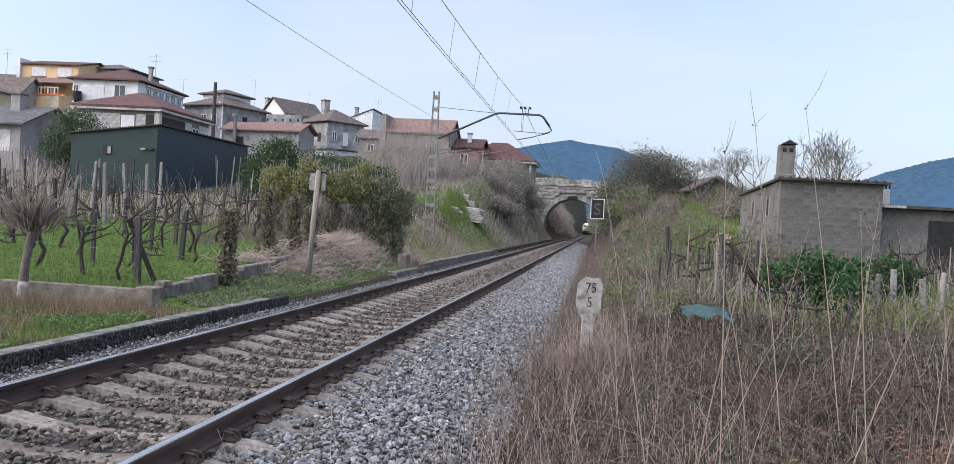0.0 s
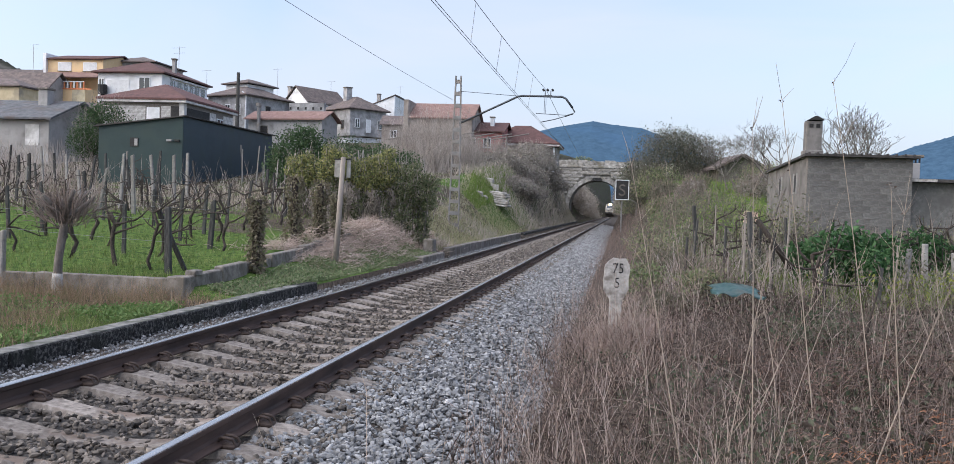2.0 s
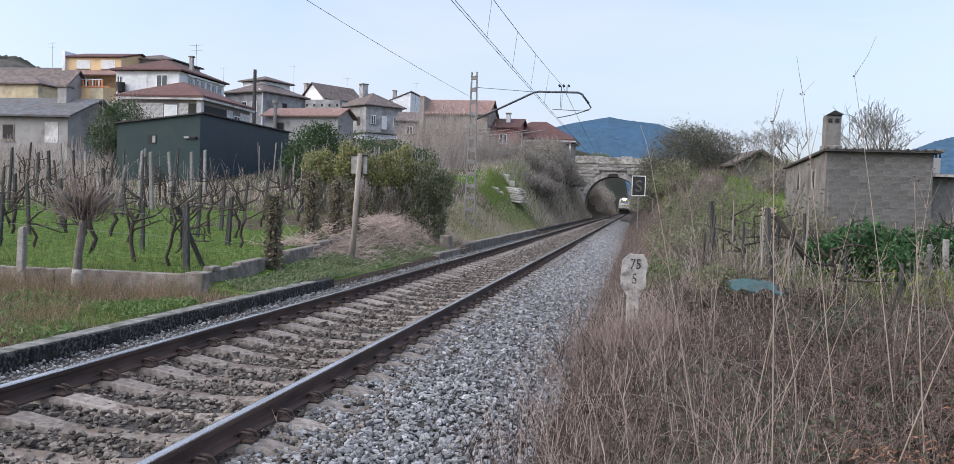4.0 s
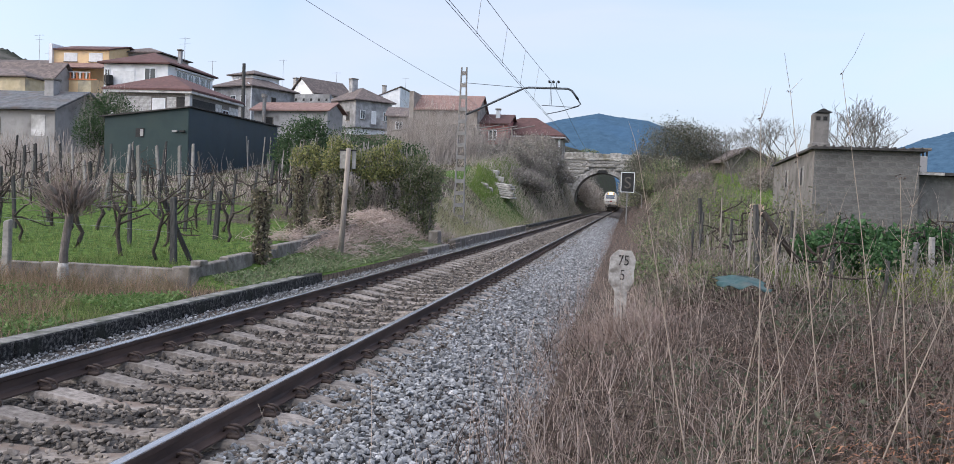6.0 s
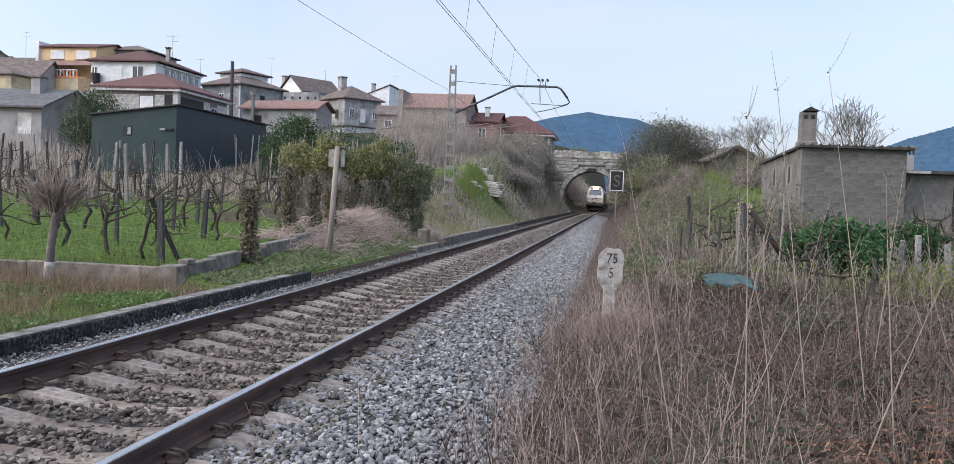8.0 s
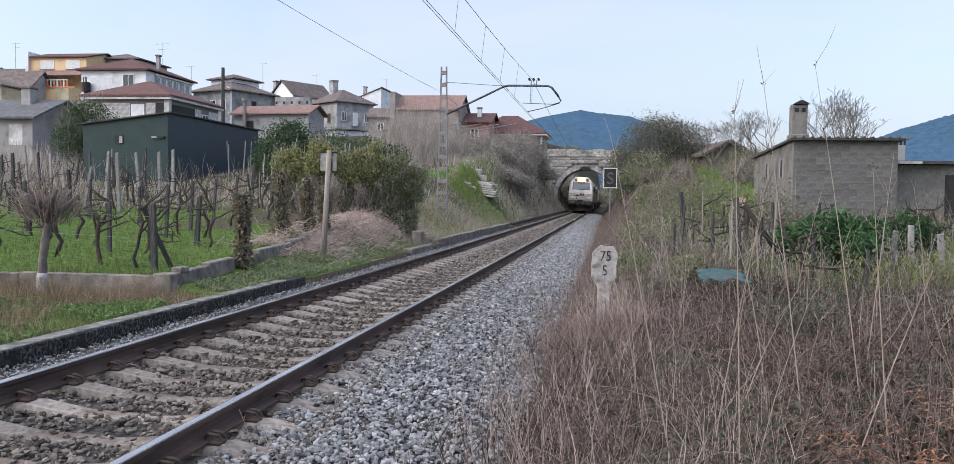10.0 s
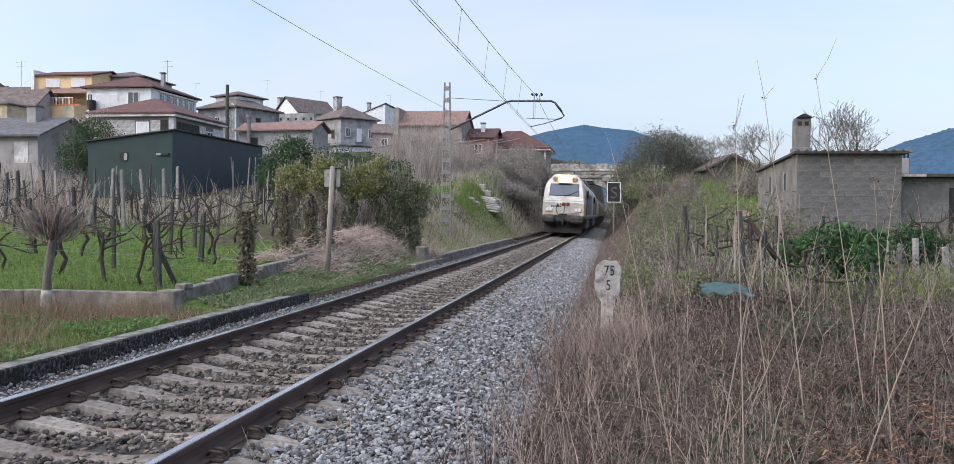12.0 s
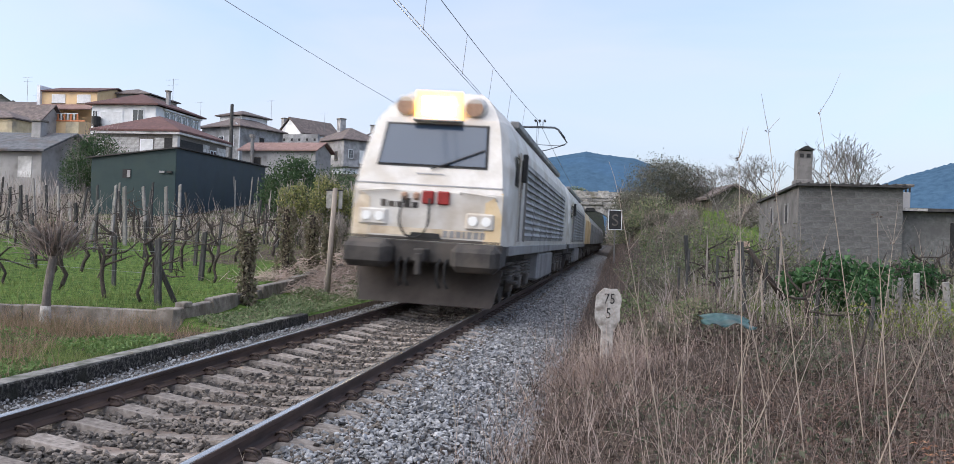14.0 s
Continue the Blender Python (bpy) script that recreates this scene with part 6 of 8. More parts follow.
    # heap of pruned vine shoots by the signpost
    n = 5200
    u, v = NPR.random(n), NPR.random(n)
    y = 17.2 + 13.0 * u
    x = -6.75 + 0.2 * np.sin(y * 1.7) + 0.02 * (y - 17) + NPR.normal(0, 0.42, n)
    top = (0.3 + 0.09 * np.sin(y * 2.3) + 0.05 * np.sin(y * 5.1)) * np.exp(-((x + 6.6) / 0.75) ** 2) * np.minimum(1, 0.35 + 4 * u)
    B = np.stack([x, y, height(x, y) + top * v], 1)
    P = arcs(B, NPR.uniform(0.15, 0.5, n), NPR.uniform(0.9, 1.9, n), NPR.uniform(-0.5, 1.0, n), 4)
    tagged(new("brushwood_heap", stem_mesh("brushwood_heap", P, np.full(n, 0.007), np.full(n, 0.003), leaf_material("pruned_shoots", [(0.36, 0.28, 0.24), (0.50, 0.41, 0.36), (0.29, 0.215, 0.18), (0.60, 0.52, 0.46)], translucent=0))), "heap of pinkish-brown pruned vine shoots", "brushwood", kind="stuff")


def build_right_field():
    def near(n):
        y = 2.6 + 12.5 * NPR.random(n) ** 1.25
        edge = -0.95 + 0.22 * np.sin(y * 1.7) + 0.12 * np.sin(y * 4.1)
        x = edge + (y * 0.62 + 1.6 - edge) * NPR.random(n)
        keep = (np.hypot(x, y) > 2.3) & ~((np.hypot(x - 1.6, (y - 4.5) * 0.7) < 0.85) & (NPR.random(n) < 0.9))
        return x[keep], y[keep]
    def clumped(n):
        x, y = near(n)
        w = np.array([noise.noise((a * 1.5, b * 1.1, 8.1)) + 0.5 * noise.noise((a * 4, b * 4, 2.2)) for a, b in zip(x, y)])
        keep = NPR.random(len(x)) < np.clip(0.66 + 0.95 * w - 0.32 * smooth(0.3, 2.4, x - 0.12 * y), 0.1, 1)
        return x[keep], y[keep]
    def track_side(n):
        x, y = clumped(n)
        keep = NPR.random(len(x)) < 1.0 - 0.92 * smooth(0.1, 1.5, x - 0.10 * y)
        return x[keep], y[keep]
    grass_field("dry_grass", "tangled dry brown grass beside the track", 24000, clumped, 0.12, 0.5, 0.0085, GRASS_DRY, 1.2, 2.4, 4, ([7, 10, 11, 14], [1, 0.85, 0.95, 0.7]))
    grass_field("dry_grass", "pale dry grass thick along the ballast", 15000, track_side, 0.15, 0.5, 0.0085, GRASS_PALE, 1.0, 2.6, 4, ([7, 10, 11, 14], [1, 0.85, 0.95, 0.7]))
    grass_field("dry_grass", "broad curling straw leaves in the weeds", 700, near, 0.3, 0.7, 0.012, GRASS_PALE, 0.4, 3.0, 8, ([7, 13], [1, 0.7]))
    def stalks(name, label, where, n, lo, hi, r, mat, lean_, side=0):
        """Stiff, slightly kinked dead stalks, with short side shoots."""
        x, y = where(n)
        n = len(x)
        P = arcs(np.stack([x, y, height(x, y) - 0.03], 1), lo + (hi - lo) * NPR.random(n) ** 1.7, NPR.uniform(0, lean_, n), NPR.uniform(-0.25, 0.45, n), 6)
        P[:, 1:] += NPR.normal(0, 0.006, (n, 5, 3))
        tagged(new(name, stem_mesh(name, P, NPR.uniform(0.7, 1.5, n) * r, NPR.uniform(0.3, 0.6, n) * r, mat)), label, "weed stalks", kind="stuff")
        if side:
            m = n * side
            j, i = NPR.integers(2, 6, m), NPR.integers(0, n, m)
            Q = arcs(P[i, j], NPR.uniform(0.05, 0.24, m), NPR.uniform(0.25, 1.1, m), NPR.uniform(-0.4, 0.5, m), 3)
            tagged(new(name, stem_mesh(name, Q, np.full(m, r * 0.6), np.full(m, r * 0.3), mat)), "thin side shoots of the dead stalks", "weed stalks", kind="stuff")
    stalks("dead_stalks", "stiff pale dead stalks standing in the grass", track_side, 1900, 0.25, 0.8, 0.0026, STALK, 0.6)
    stalks("dead_stalks", "single pale dead stalks over the brambles", near, 230, 0.4, 1.0, 0.0028, STALK, 0.5)
    stalks("dead_stalks", "branching dead weed stalks", near, 170, 0.45, 1.2, 0.0032, STALK, 0.4, 5)
    stalks("dead_stalks", "thin dark dead twigs in the weeds", near, 2200, 0.2, 0.7, 0.0036, STALK_DARK, 1.0, 2)
    def edge_far(n):
        y = 9 + 77 * NPR.random(n) ** 1.6
        x = -0.9 + 0.15 * np.sin(y * 1.3) + (1.3 + 0.02 * y) * NPR.random(n)
        return x, y
    grass_field("dry_grass", "tall reddish-brown dry grass along the track", 9000, edge_far, 0.15, 0.6, 0.009, leaf_material("reddish_dry_grass", [(0.17, 0.125, 0.11), (0.27, 0.205, 0.18), (0.12, 0.088, 0.078), (0.37, 0.295, 0.26)]), 0.8, 1.1, 3, ([9, 14, 24, 60], [0.5, 0.6, 0.7, 1.1]))
    def post_foot(n):
        return NPR.normal(0.02, 0.3, n), 10.8 + NPR.normal(0, 0.3, n)
    grass_field("dry_grass", "dry brown weeds round the kilometre post", 2200, post_foot, 0.25, 0.62, 0.009, GRASS_PALE, 0.9, 2.0, 5)
    stalks("dead_stalks", "thin bare stalks in front of the kilometre post", post_foot, 90, 0.35, 0.8, 0.0032, STALK, 0.6, 3)
    # withered bramble leaves and small twigs filling the ground layer
    n = 40000
    x, y = near(n)
    n = len(x)
    lump = 0.25 + 0.35 * np.array([noise.noise((a * 0.9, b * 0.9, 1.3)) for a, b in zip(x, y)])
    z = height(x, y) + np.clip(lump, 0.08, 0.7) * NPR.random(n) * smooth(-0.9, 0.4, x)
    C = np.stack([x, y, z], 1)
    half = patchy(x, y, 0.6, 0.12)
    tagged(new("withered_leaves", leaf_mesh("withered_leaves", C[~half], 0.03, LEAF_BROWN)), "withered brown bramble leaves", "weeds", kind="stuff")
    tagged(new("bramble_leaves", leaf_mesh("bramble_leaves", C[half], 0.036, BRAMBLE_GREEN)), "grey-green bramble leaves", "weeds", kind="stuff")
    n = 800
    x, y = near(n)
    n = len(x)
    B = np.stack([x, y, height(x, y)], 1)
    P = arcs(B, NPR.uniform(0.4, 1.2, n), NPR.uniform(0.1, 0.8, n), NPR.uniform(0.8, 2.6, n), 7)
    tagged(new("bramble_canes", stem_mesh("bramble_canes", P, np.full(n, 0.0036), np.full(n, 0.0016), TWIG_RED)), "arching dry bramble canes", "brambles", kind="stuff")
    # dark bramble mounds sunk in the grass
    rm = random.Random(31)
    for k in range(105):
        y = 4.0 + 9.0 * rm.random()
        x = 0.7 + (y * 0.56 + 0.2) * rm.random() ** 0.6
        s = rm.uniform(0.85, 1.5)
        shrub("bramble", "low dark bramble with withered leaves among dry grass", "bramble", (x, y, h(x, y)), [(0, 0, 0.16 * s, 0.45 * s, 0.42 * s, 0.24 * s), (0.25 * s, 0.1, 0.1, 0.35 * s, 0.35 * s, 0.2 * s)], 600, 0.054, BRAMBLE_DARK if k % 3 else BRAMBLE_GREEN, 7, VINEWOOD, 0.2, None, "low brambles", 50, 0.4, TWIG_RED, 0.0022)
    # tall single canes
    spots = [(-2.12, 5.35, 0.42, -0.1, 0.3), (-2.05, 5.45, 0.40, -0.15, 0.5), (-1.3, 7.9, 0.5, -0.05, 0.1), (-1.28, 5.9, 0.3, 0.3, 0.9), (0.45, 5.4, 1.95, -0.19, 0.02), (0.78, 5.0, 2.1, -0.03, 0.02), (1.24, 5.5, 2.35, -0.12, 0.03), (0.70, 5.6, 1.55, 0.12, 0.1), (1.45, 4.6, 1.75, -0.12, -0.02), (1.62, 4.5, 1.3, 0.2, 0.1), (1.05, 4.2, 1.35, 0.25, 0.1), (0.95, 6.4, 1.2, 0.25, 0.3), (1.9, 5.2, 1.25, 0.05, 0.02),
             (2.25, 5.6, 1.5, 0.08, 0.0), (1.25, 7.0, 1.6, -0.1, 0.3), (2.0, 7.2, 1.9, 0.1, 0.0), (2.9, 7.5, 1.5, -0.1, 0.1), (0.3, 7.5, 1.1, -0.1, 0.3), (1.75, 6.2, 2.55, -0.13, 0.05), (2.5, 4.9, 1.2, 0.3, 0.5), (0.42, 4.6, 0.85, 0.2, 0.6), (1.3, 9.0, 1.8, 0.1, 0.1), (3.2, 9.5, 1.6, 0.0, 0.2), (0.85, 11.0, 1.9, -0.12, 0.1), (2.2, 11, 1.7, 0.15, 0.1)]
    for x, y, L, lean_, bend_ in spots:
        ob = thing("dry_cane", (x, y, h(x, y)), "tall pale dry weed stalk", "weed stalk", "tall dry stalks")
        a = 0 if lean_ > 0 else math.pi
        P = arcs(np.zeros((1, 3)), np.array([L]), np.array([abs(lean_)]), np.array([bend_]), 7, np.array([a + RND.uniform(-.5, .5)]))
        link("stalk", stem_mesh("stalk", P, np.array([0.0048]), np.array([0.0016]), CANE, 5), ob)
        n = 7
        j = NPR.integers(3, 7, n)
        Q = arcs(P[0, j], NPR.uniform(0.05, 0.32, n) * min(1, L / 1.5), NPR.uniform(0.2, 0.8, n), NPR.uniform(-0.4, 0.5, n), 3)
        link("side_growth", stem_mesh("side_growth", Q, np.full(n, 0.0018), np.full(n, 0.001), CANE), ob)
        if L > 1.7:
            n = 14
            T = P[0, NPR.integers(5, 7, n)] + NPR.normal(0, 0.008, (n, 3))
            link("seed_growth", leaf_mesh("seed_growth", T, 0.018, LEAF_BROWN, aspect=0.5), ob)
    # rust-coloured ferns in the foreground
    rf = random.Random(17)
    spots = [(1.3, 4.2), (1.6, 4.5), (1.5, 3.9), (1.95, 4.8), (1.75, 4.2), (1.7, 5.1), (2.1, 5.2), (1.95, 4.4), (2.2, 4.7), (1.65, 4.0)]
    for k in range(46):
        y = rf.uniform(3.9, 8.5)
        spots.append((0.16 * y + (0.42 * y) * rf.random() ** 0.8, y))
    for k, (x, y) in enumerate(spots):
        ob = thing("fern", (x, y, h(x, y)), "withered rust-brown fern in dry weeds" if y < 4.9 and x > 1.4 else "withered dull brown fern in dry weeds", "fern", "withered ferns")
        fr, lf = [], []
        nf = 11
        P = arcs(np.zeros((nf, 3)) + [0, 0, 0.02], NPR.uniform(0.5, 0.95, nf), NPR.uniform(0.05, 0.5, nf), NPR.uniform(0.9, 2.0, nf), 9)
        link("frond_growth", stem_mesh("frond_growth", P, np.full(nf, 0.004), np.full(nf, 0.0015), STALK_DARK), ob)
        t = np.repeat(np.arange(1, 9), 2)
        B, T = [], []
        for f_ in range(nf):
            d = np.gradient(P[f_], axis=0)
            for q in range(1, 9):
                for fr_ in (0.0, 0.5):
                    p0 = P[f_, q] * (1 - fr_) + P[f_, q - 1] * fr_
                    s_ = np.cross(d[q], [0, 0, 1.0])
                    s_ /= np.linalg.norm(s_) + 1e-9
                    w_ = 0.14 * (1 - q / 9.5)
                    for sg in (-1, 1):
                        B.append(np.stack([p0, p0 + sg * s_ * w_ * 0.5 + d[q] * 0.15, p0 + sg * s_ * w_ + d[q] * 0.35 - np.array([0, 0, 0.02])]))
        link("leaflet_growth", ribbon_mesh("leaflet_growth", np.array(B), np.full(len(B), 0.018), FERN_RED if y < 4.9 and x > 1.4 else FERN_BROWN), ob)
    # garden strip behind: green grass, bare stems
    def garden(n):
        y = 14 + 13 * NPR.random(n)
        x = 1.3 + (y * 0.6 - 0.2) * NPR.random(n)
        k = patchy(x, y, 0.4, -0.2)
        return x[k], y[k]
    grass_field("grass", "green grass between the garden rows", 20000, garden, 0.12, 0.42, 0.014, GRASS_GREEN, 0.5, 0.9)
    def garden2(n):
        y = 11 + 17 * NPR.random(n)
        x = 0.6 + (y * 0.62) * NPR.random(n)
        return x, y
    grass_field("dry_grass", "grey dry stems across the garden", 1300, garden2, 0.3, 0.9, 0.008, GRASS_DRY, 0.25, 0.5)
    n = 9000
    y = 12 + 14 * NPR.random(n)
    x = 0.8 + y * 0.6 * NPR.random(n)
    C = np.stack([x, y, height(x, y) + 0.75 * NPR.random(n) * (0.5 + 0.5 * patchy(x, y, 0.5, 0))], 1)
    tagged(new("bramble_leaves", leaf_mesh("bramble_leaves", C, 0.06, GARDEN_BRAMBLE)), "dull bramble leaves in the garden rows", "weeds", kind="stuff")
    def meadow(n):
        y = 26 + 40 * NPR.random(n)
        x = 4.0 + 13 * NPR.random(n)
        return x, y
    grass_field("grass", "yellow-green grass on the bank behind the garden", 10000, meadow, 0.15, 0.45, 0.03, leaf_material("bright_bank_grass", [(0.10, 0.16, 0.03), (0.16, 0.22, 0.05), (0.20, 0.24, 0.07)]), 0.5, 0.8)


HEDGE_IVY = leaf_material("deep_hedge_ivy", [(0.045, 0.06, 0.03), (0.10, 0.125, 0.06), (0.17, 0.185, 0.095), (0.20, 0.175, 0.125)])


def build_shrubs():
    # evergreen shrubs beside the green shed
    shrub("evergreen_shrub", "dense dark evergreen shrub beside the metal shed", "shrub", (-13.4, 36, h(-13.4, 36)), [(0, 0, 1.6, 1.3, 1.2, 1.5), (-0.8, 0.2, 1.2, 0.9, 0.9, 1.1), (0.9, 0.3, 1.3, 0.8, 0.9, 1.0), (0.2, 0, 2.5, 0.7, 0.7, 0.5)], 12000, 0.105, LEAF_DARK)
    shrub("evergreen_shrub", "dark evergreen shrubs behind the hedge", "shrub", (-14.0, 44, h(-14.0, 44)), [(0, 0, 1.4, 1.4, 1.2, 1.2), (1.7, 0.4, 1.3, 1.2, 1.0, 1.0), (3.0, 0.4, 1.1, 1.0, 1.0, 0.9), (-1.2, 0.3, 1.1, 1.0, 1.0, 1.0)], 10000, 0.11, LEAF_DARK)
    shrub("evergreen_tree", "round dark evergreen tree beside the old cottage", "tree", (-27.5, 44, h(-27.5, 44)), [(0, 0, 2.6, 1.7, 1.4, 1.4), (-1.0, 0, 2.0, 1.0, 1.0, 1.0), (1.2, 0, 2.2, 1.0, 1.0, 1.0), (0.1, 0, 3.5, 0.9, 0.9, 0.6)], 9000, 0.11, LEAF_DARK, twigs=260, twig_len=0.9)
    # overgrown hedge with yellowing tops
    for x, y, w, t, tip in ((-9.55, 26, 0.55, 2.75, LEAF_OLIVE), (-8.4, 25.6, 0.5, 2.95, LEAF_OLIVE), (-7.75, 26, 0.55, 2.65, LEAF_OLIVE), (-7.1, 26.3, 0.5, 2.85, LEAF_OLIVE), (-6.55, 26.6, 0.52, 2.55, LEAF_IVY), (-6.05, 27, 0.42, 2.3, LEAF_IVY)):
        g = h(x, y)
        hh = t - g
        ivy = tip is LEAF_IVY
        blobs = [(0, 0, hh * 0.80, w * 1.05, 0.6, hh * 0.17), (RND.uniform(-.2, .2), 0, hh * 0.93, w * 0.75, 0.5, hh * 0.11), (RND.uniform(-.4, .4), 0, hh * RND.uniform(0.97, 1.06), w * 0.4, 0.3, hh * 0.08), (RND.uniform(-.35, .35), 0, hh * 0.66, w * 0.6, 0.5, hh * 0.12)]
        for q in range(4):       # the ivy that climbs the trunk
            blobs.append((RND.uniform(-.12, .12), RND.uniform(-.1, .1), hh * (0.1 + 0.15 * q), w * (0.62 if ivy else RND.uniform(0.24, 0.42)), 0.3, hh * 0.12))
        shrub("hedge_shrub", "dark ivy-grown hedge shrub" if ivy else "ivy-grown hedge shrub with yellowing leaves on top", "shrub", (x, y, g), blobs, 2300, 0.075, HEDGE_IVY, 12, BARK, 0.4, None, "hedge shrubs", 70, 0.45)
        ob = [o for o in scene.collection.objects if o.name.startswith("hedge_shrub")][-1]
        top = cloud(blobs[:4] if not ivy else blobs, 2400, 0.8)
        link("young_foliage", leaf_mesh("young_foliage", top, 0.07, tip), ob)
    # brown undergrowth under the hedge
    shrub("bramble_thicket", "low dry bramble thicket below the hedge", "thicket", (-8.2, 27.2, h(-8.2, 27.2)), [(0, 0, 0.3, 1.3, 0.5, 0.4), (1.4, 0.2, 0.3, 0.9, 0.6, 0.4), (-1.2, 0.2, 0.2, 0.9, 0.5, 0.4)], 3600, 0.08, LEAF_BRAMBLE, 20, VINEWOOD, 0.2, None, "", 900, 0.8, TWIG)
    # grey thickets on the cutting, left
    for x, y, s in ((-8.0, 65.5, 0.62), (-7.7, 70, 0.75), (-8.2, 74.5, 0.95), (-9.5, 72, 0.8), (-8.6, 80, 1.15), (-8.8, 88, 1.1), (-9.2, 97, 0.9), (-8.2, 92, 1.0), (-7.6, 97.5, 0.85), (-10.8, 66, 0.9), (-10.4, 106, 0.8)):
        shrub("bramble_thicket", "dense grey-brown bramble thicket on the cutting", "thicket", (x, y, h(x, y) - 0.6), [(0, 0, 0.9 * s, 1.7 * s, 3.2, 1.0 * s), (1.0, 1.5, 0.4 * s, 1.2 * s, 2.4, 0.9 * s), (-1.0, -1, 1.1 * s, 1.3 * s, 2.2, 0.8 * s)], 4000, 0.18, LEAF_BRAMBLE, 20, BARK, 0.6, None, "bramble thickets", 420, 0.6, TWIG)
    # bare thicket in front of the brown house
    for x, y, s in ((-13.6, 60, 0.9), (-15.2, 63, 0.85), (-12.6, 64, 1.0), (-14.2, 66, 1.05), (-16.8, 66, 0.6), (-17.5, 54, 0.4), (-12.2, 57, 0.6), (-10.9, 62, 0.55), (-14.6, 88, 0.5), (-12.4, 90, 0.45), (-16.5, 84, 0.5)):
        ob = thing("bare_thicket", (x, y, h(x, y) - 0.2), "bare grey thicket of thin upright branches", "thicket", "bare thickets")
        n = 170
        B = np.stack([NPR.normal(0, 1.1 * s, n), NPR.normal(0, 0.8, n), np.zeros(n)], 1)
        P = arcs(B, NPR.uniform(1.2, 4.6, n) * s, NPR.uniform(0, 0.35, n), NPR.uniform(-0.1, 0.5, n), 5)
        link("branchwork", stem_mesh("branchwork", P, np.full(n, 0.016), np.full(n, 0.005), TWIG), ob)
        n = 480
        q = P[NPR.integers(0, 170, n), NPR.integers(2, 5, n)]
        Q = arcs(q, NPR.uniform(0.3, 1.0, n), NPR.uniform(0.1, 1.0, n), NPR.uniform(-0.3, 0.6, n), 3)
        link("twig_growth", stem_mesh("twig_growth", Q, np.full(n, 0.008), np.full(n, 0.004), TWIG), ob)
    # pale thicket left of the evergreen tree, in front of the cottage
    for x, y in ((-29.5, 40), (-32, 42), (-34.5, 44), (-31, 47), (-36, 47), (-27, 38)):
        ob = thing("bare_thicket", (x, y, h(x, y) - 0.2), "grey leafless thicket beyond the vines", "thicket", "bare thickets")
        n = 170
        B = np.stack([NPR.normal(0, 1.2, n), NPR.normal(0, 0.8, n), np.zeros(n)], 1)
        P = arcs(B, NPR.uniform(0.6, 2.4, n), NPR.uniform(0, 0.4, n), NPR.uniform(-0.1, 0.5, n), 5)
        link("branchwork", stem_mesh("branchwork", P, np.full(n, 0.016), np.full(n, 0.005), TWIG), ob)
    # big dome of scrub on the right bank
    bx, by = 3.25, 65
    shrub("scrub_dome", "tall rounded mass of olive-brown scrub on the bank", "thicket", (bx, by, 1.9), [(0, 0, 2.86, 2.99, 2.86, 2.86), (0.39, 0.26, 4.29, 1.95, 1.82, 1.43), (-1.82, 0, 1.69, 1.82, 2.08, 1.95), (2.21, 0.39, 2.21, 1.82, 1.95, 2.08), (3.77, 0.39, 1.17, 1.43, 1.56, 1.56), (1.95, 0.39, 3.77, 1.95, 1.82, 1.56), (3.38, 0.52, 2.47, 1.56, 1.56, 1.43)], 42000, 0.12, leaf_material("scrub_leaf", [(0.06, 0.065, 0.047), (0.10, 0.102, 0.075), (0.14, 0.135, 0.105), (0.075, 0.085, 0.057)]), 30, BARK, 0.35, None, "", 2600, 0.32, TWIG_RED, 0.006)
    for x, y, s, m in ((2.0, 44, 0.5, LEAF_IVY), (3.2, 40, 0.4, GARDEN_BRAMBLE), (2.3, 37, 0.42, GARDEN_BRAMBLE), (3.4, 46, 0.5, LEAF_BRAMBLE), (2.4, 52, 0.55, GARDEN_BRAMBLE), (4.2, 52, 0.5, LEAF_IVY), (2.2, 62, 1.1, LEAF_IVY), (1.2, 70, 1.2, LEAF_IVY), (1.4, 84, 1.5, LEAF_BRAMBLE), (1.6, 99, 1.7, LEAF_IVY), (2.4, 110, 2.0, LEAF_IVY), (6.6, 46, 0.7, LEAF_BRAMBLE), (7.6, 52, 0.9, LEAF_IVY)):
        shrub("scrub", "dark tangled scrub on the bank of the cutting", "thicket", (x, y, h(x, y) - 0.2), [(0, 0, 0.9 * s, 1.2 * s, 1.8 * s, 1.0 * s), (0.8 * s, 0.5, 1.2 * s, 1.0 * s, 1.4 * s, 0.9 * s), (-0.7 * s, -0.5, 0.5 * s, 0.8 * s, 1.4 * s, 0.7 * s)], 2600, 0.13, m, 14, BARK, 0.5, None, "scrub on the bank", 300, 0.5, TWIG_RED)
    # thickets beyond the bridge, paled to give the hazy brightness through the arch
    for x, y in ((-7.6, 132), (-7.2, 138), (-6.8, 150), (-6.6, 165), (-6.4, 185), (1.2, 134), (0.9, 145), (0.7, 160), (0.6, 190)):
        shrub("bramble_thicket", "thicket beyond the bridge paled for the hazy light", "thicket", (x, y, h(x, y) - 0.6), [(0, 0, 1.0, 2.2, 4, 1.8), (0.8, 2, 0.2, 1.8, 4, 1.4), (0, 0, 3.0, 2.0, 4, 1.6)], 2600, 0.32, GRASS_STRAW, 14, BARK, 0.6, None, "bramble thickets", 400, 1.2, TWIG)
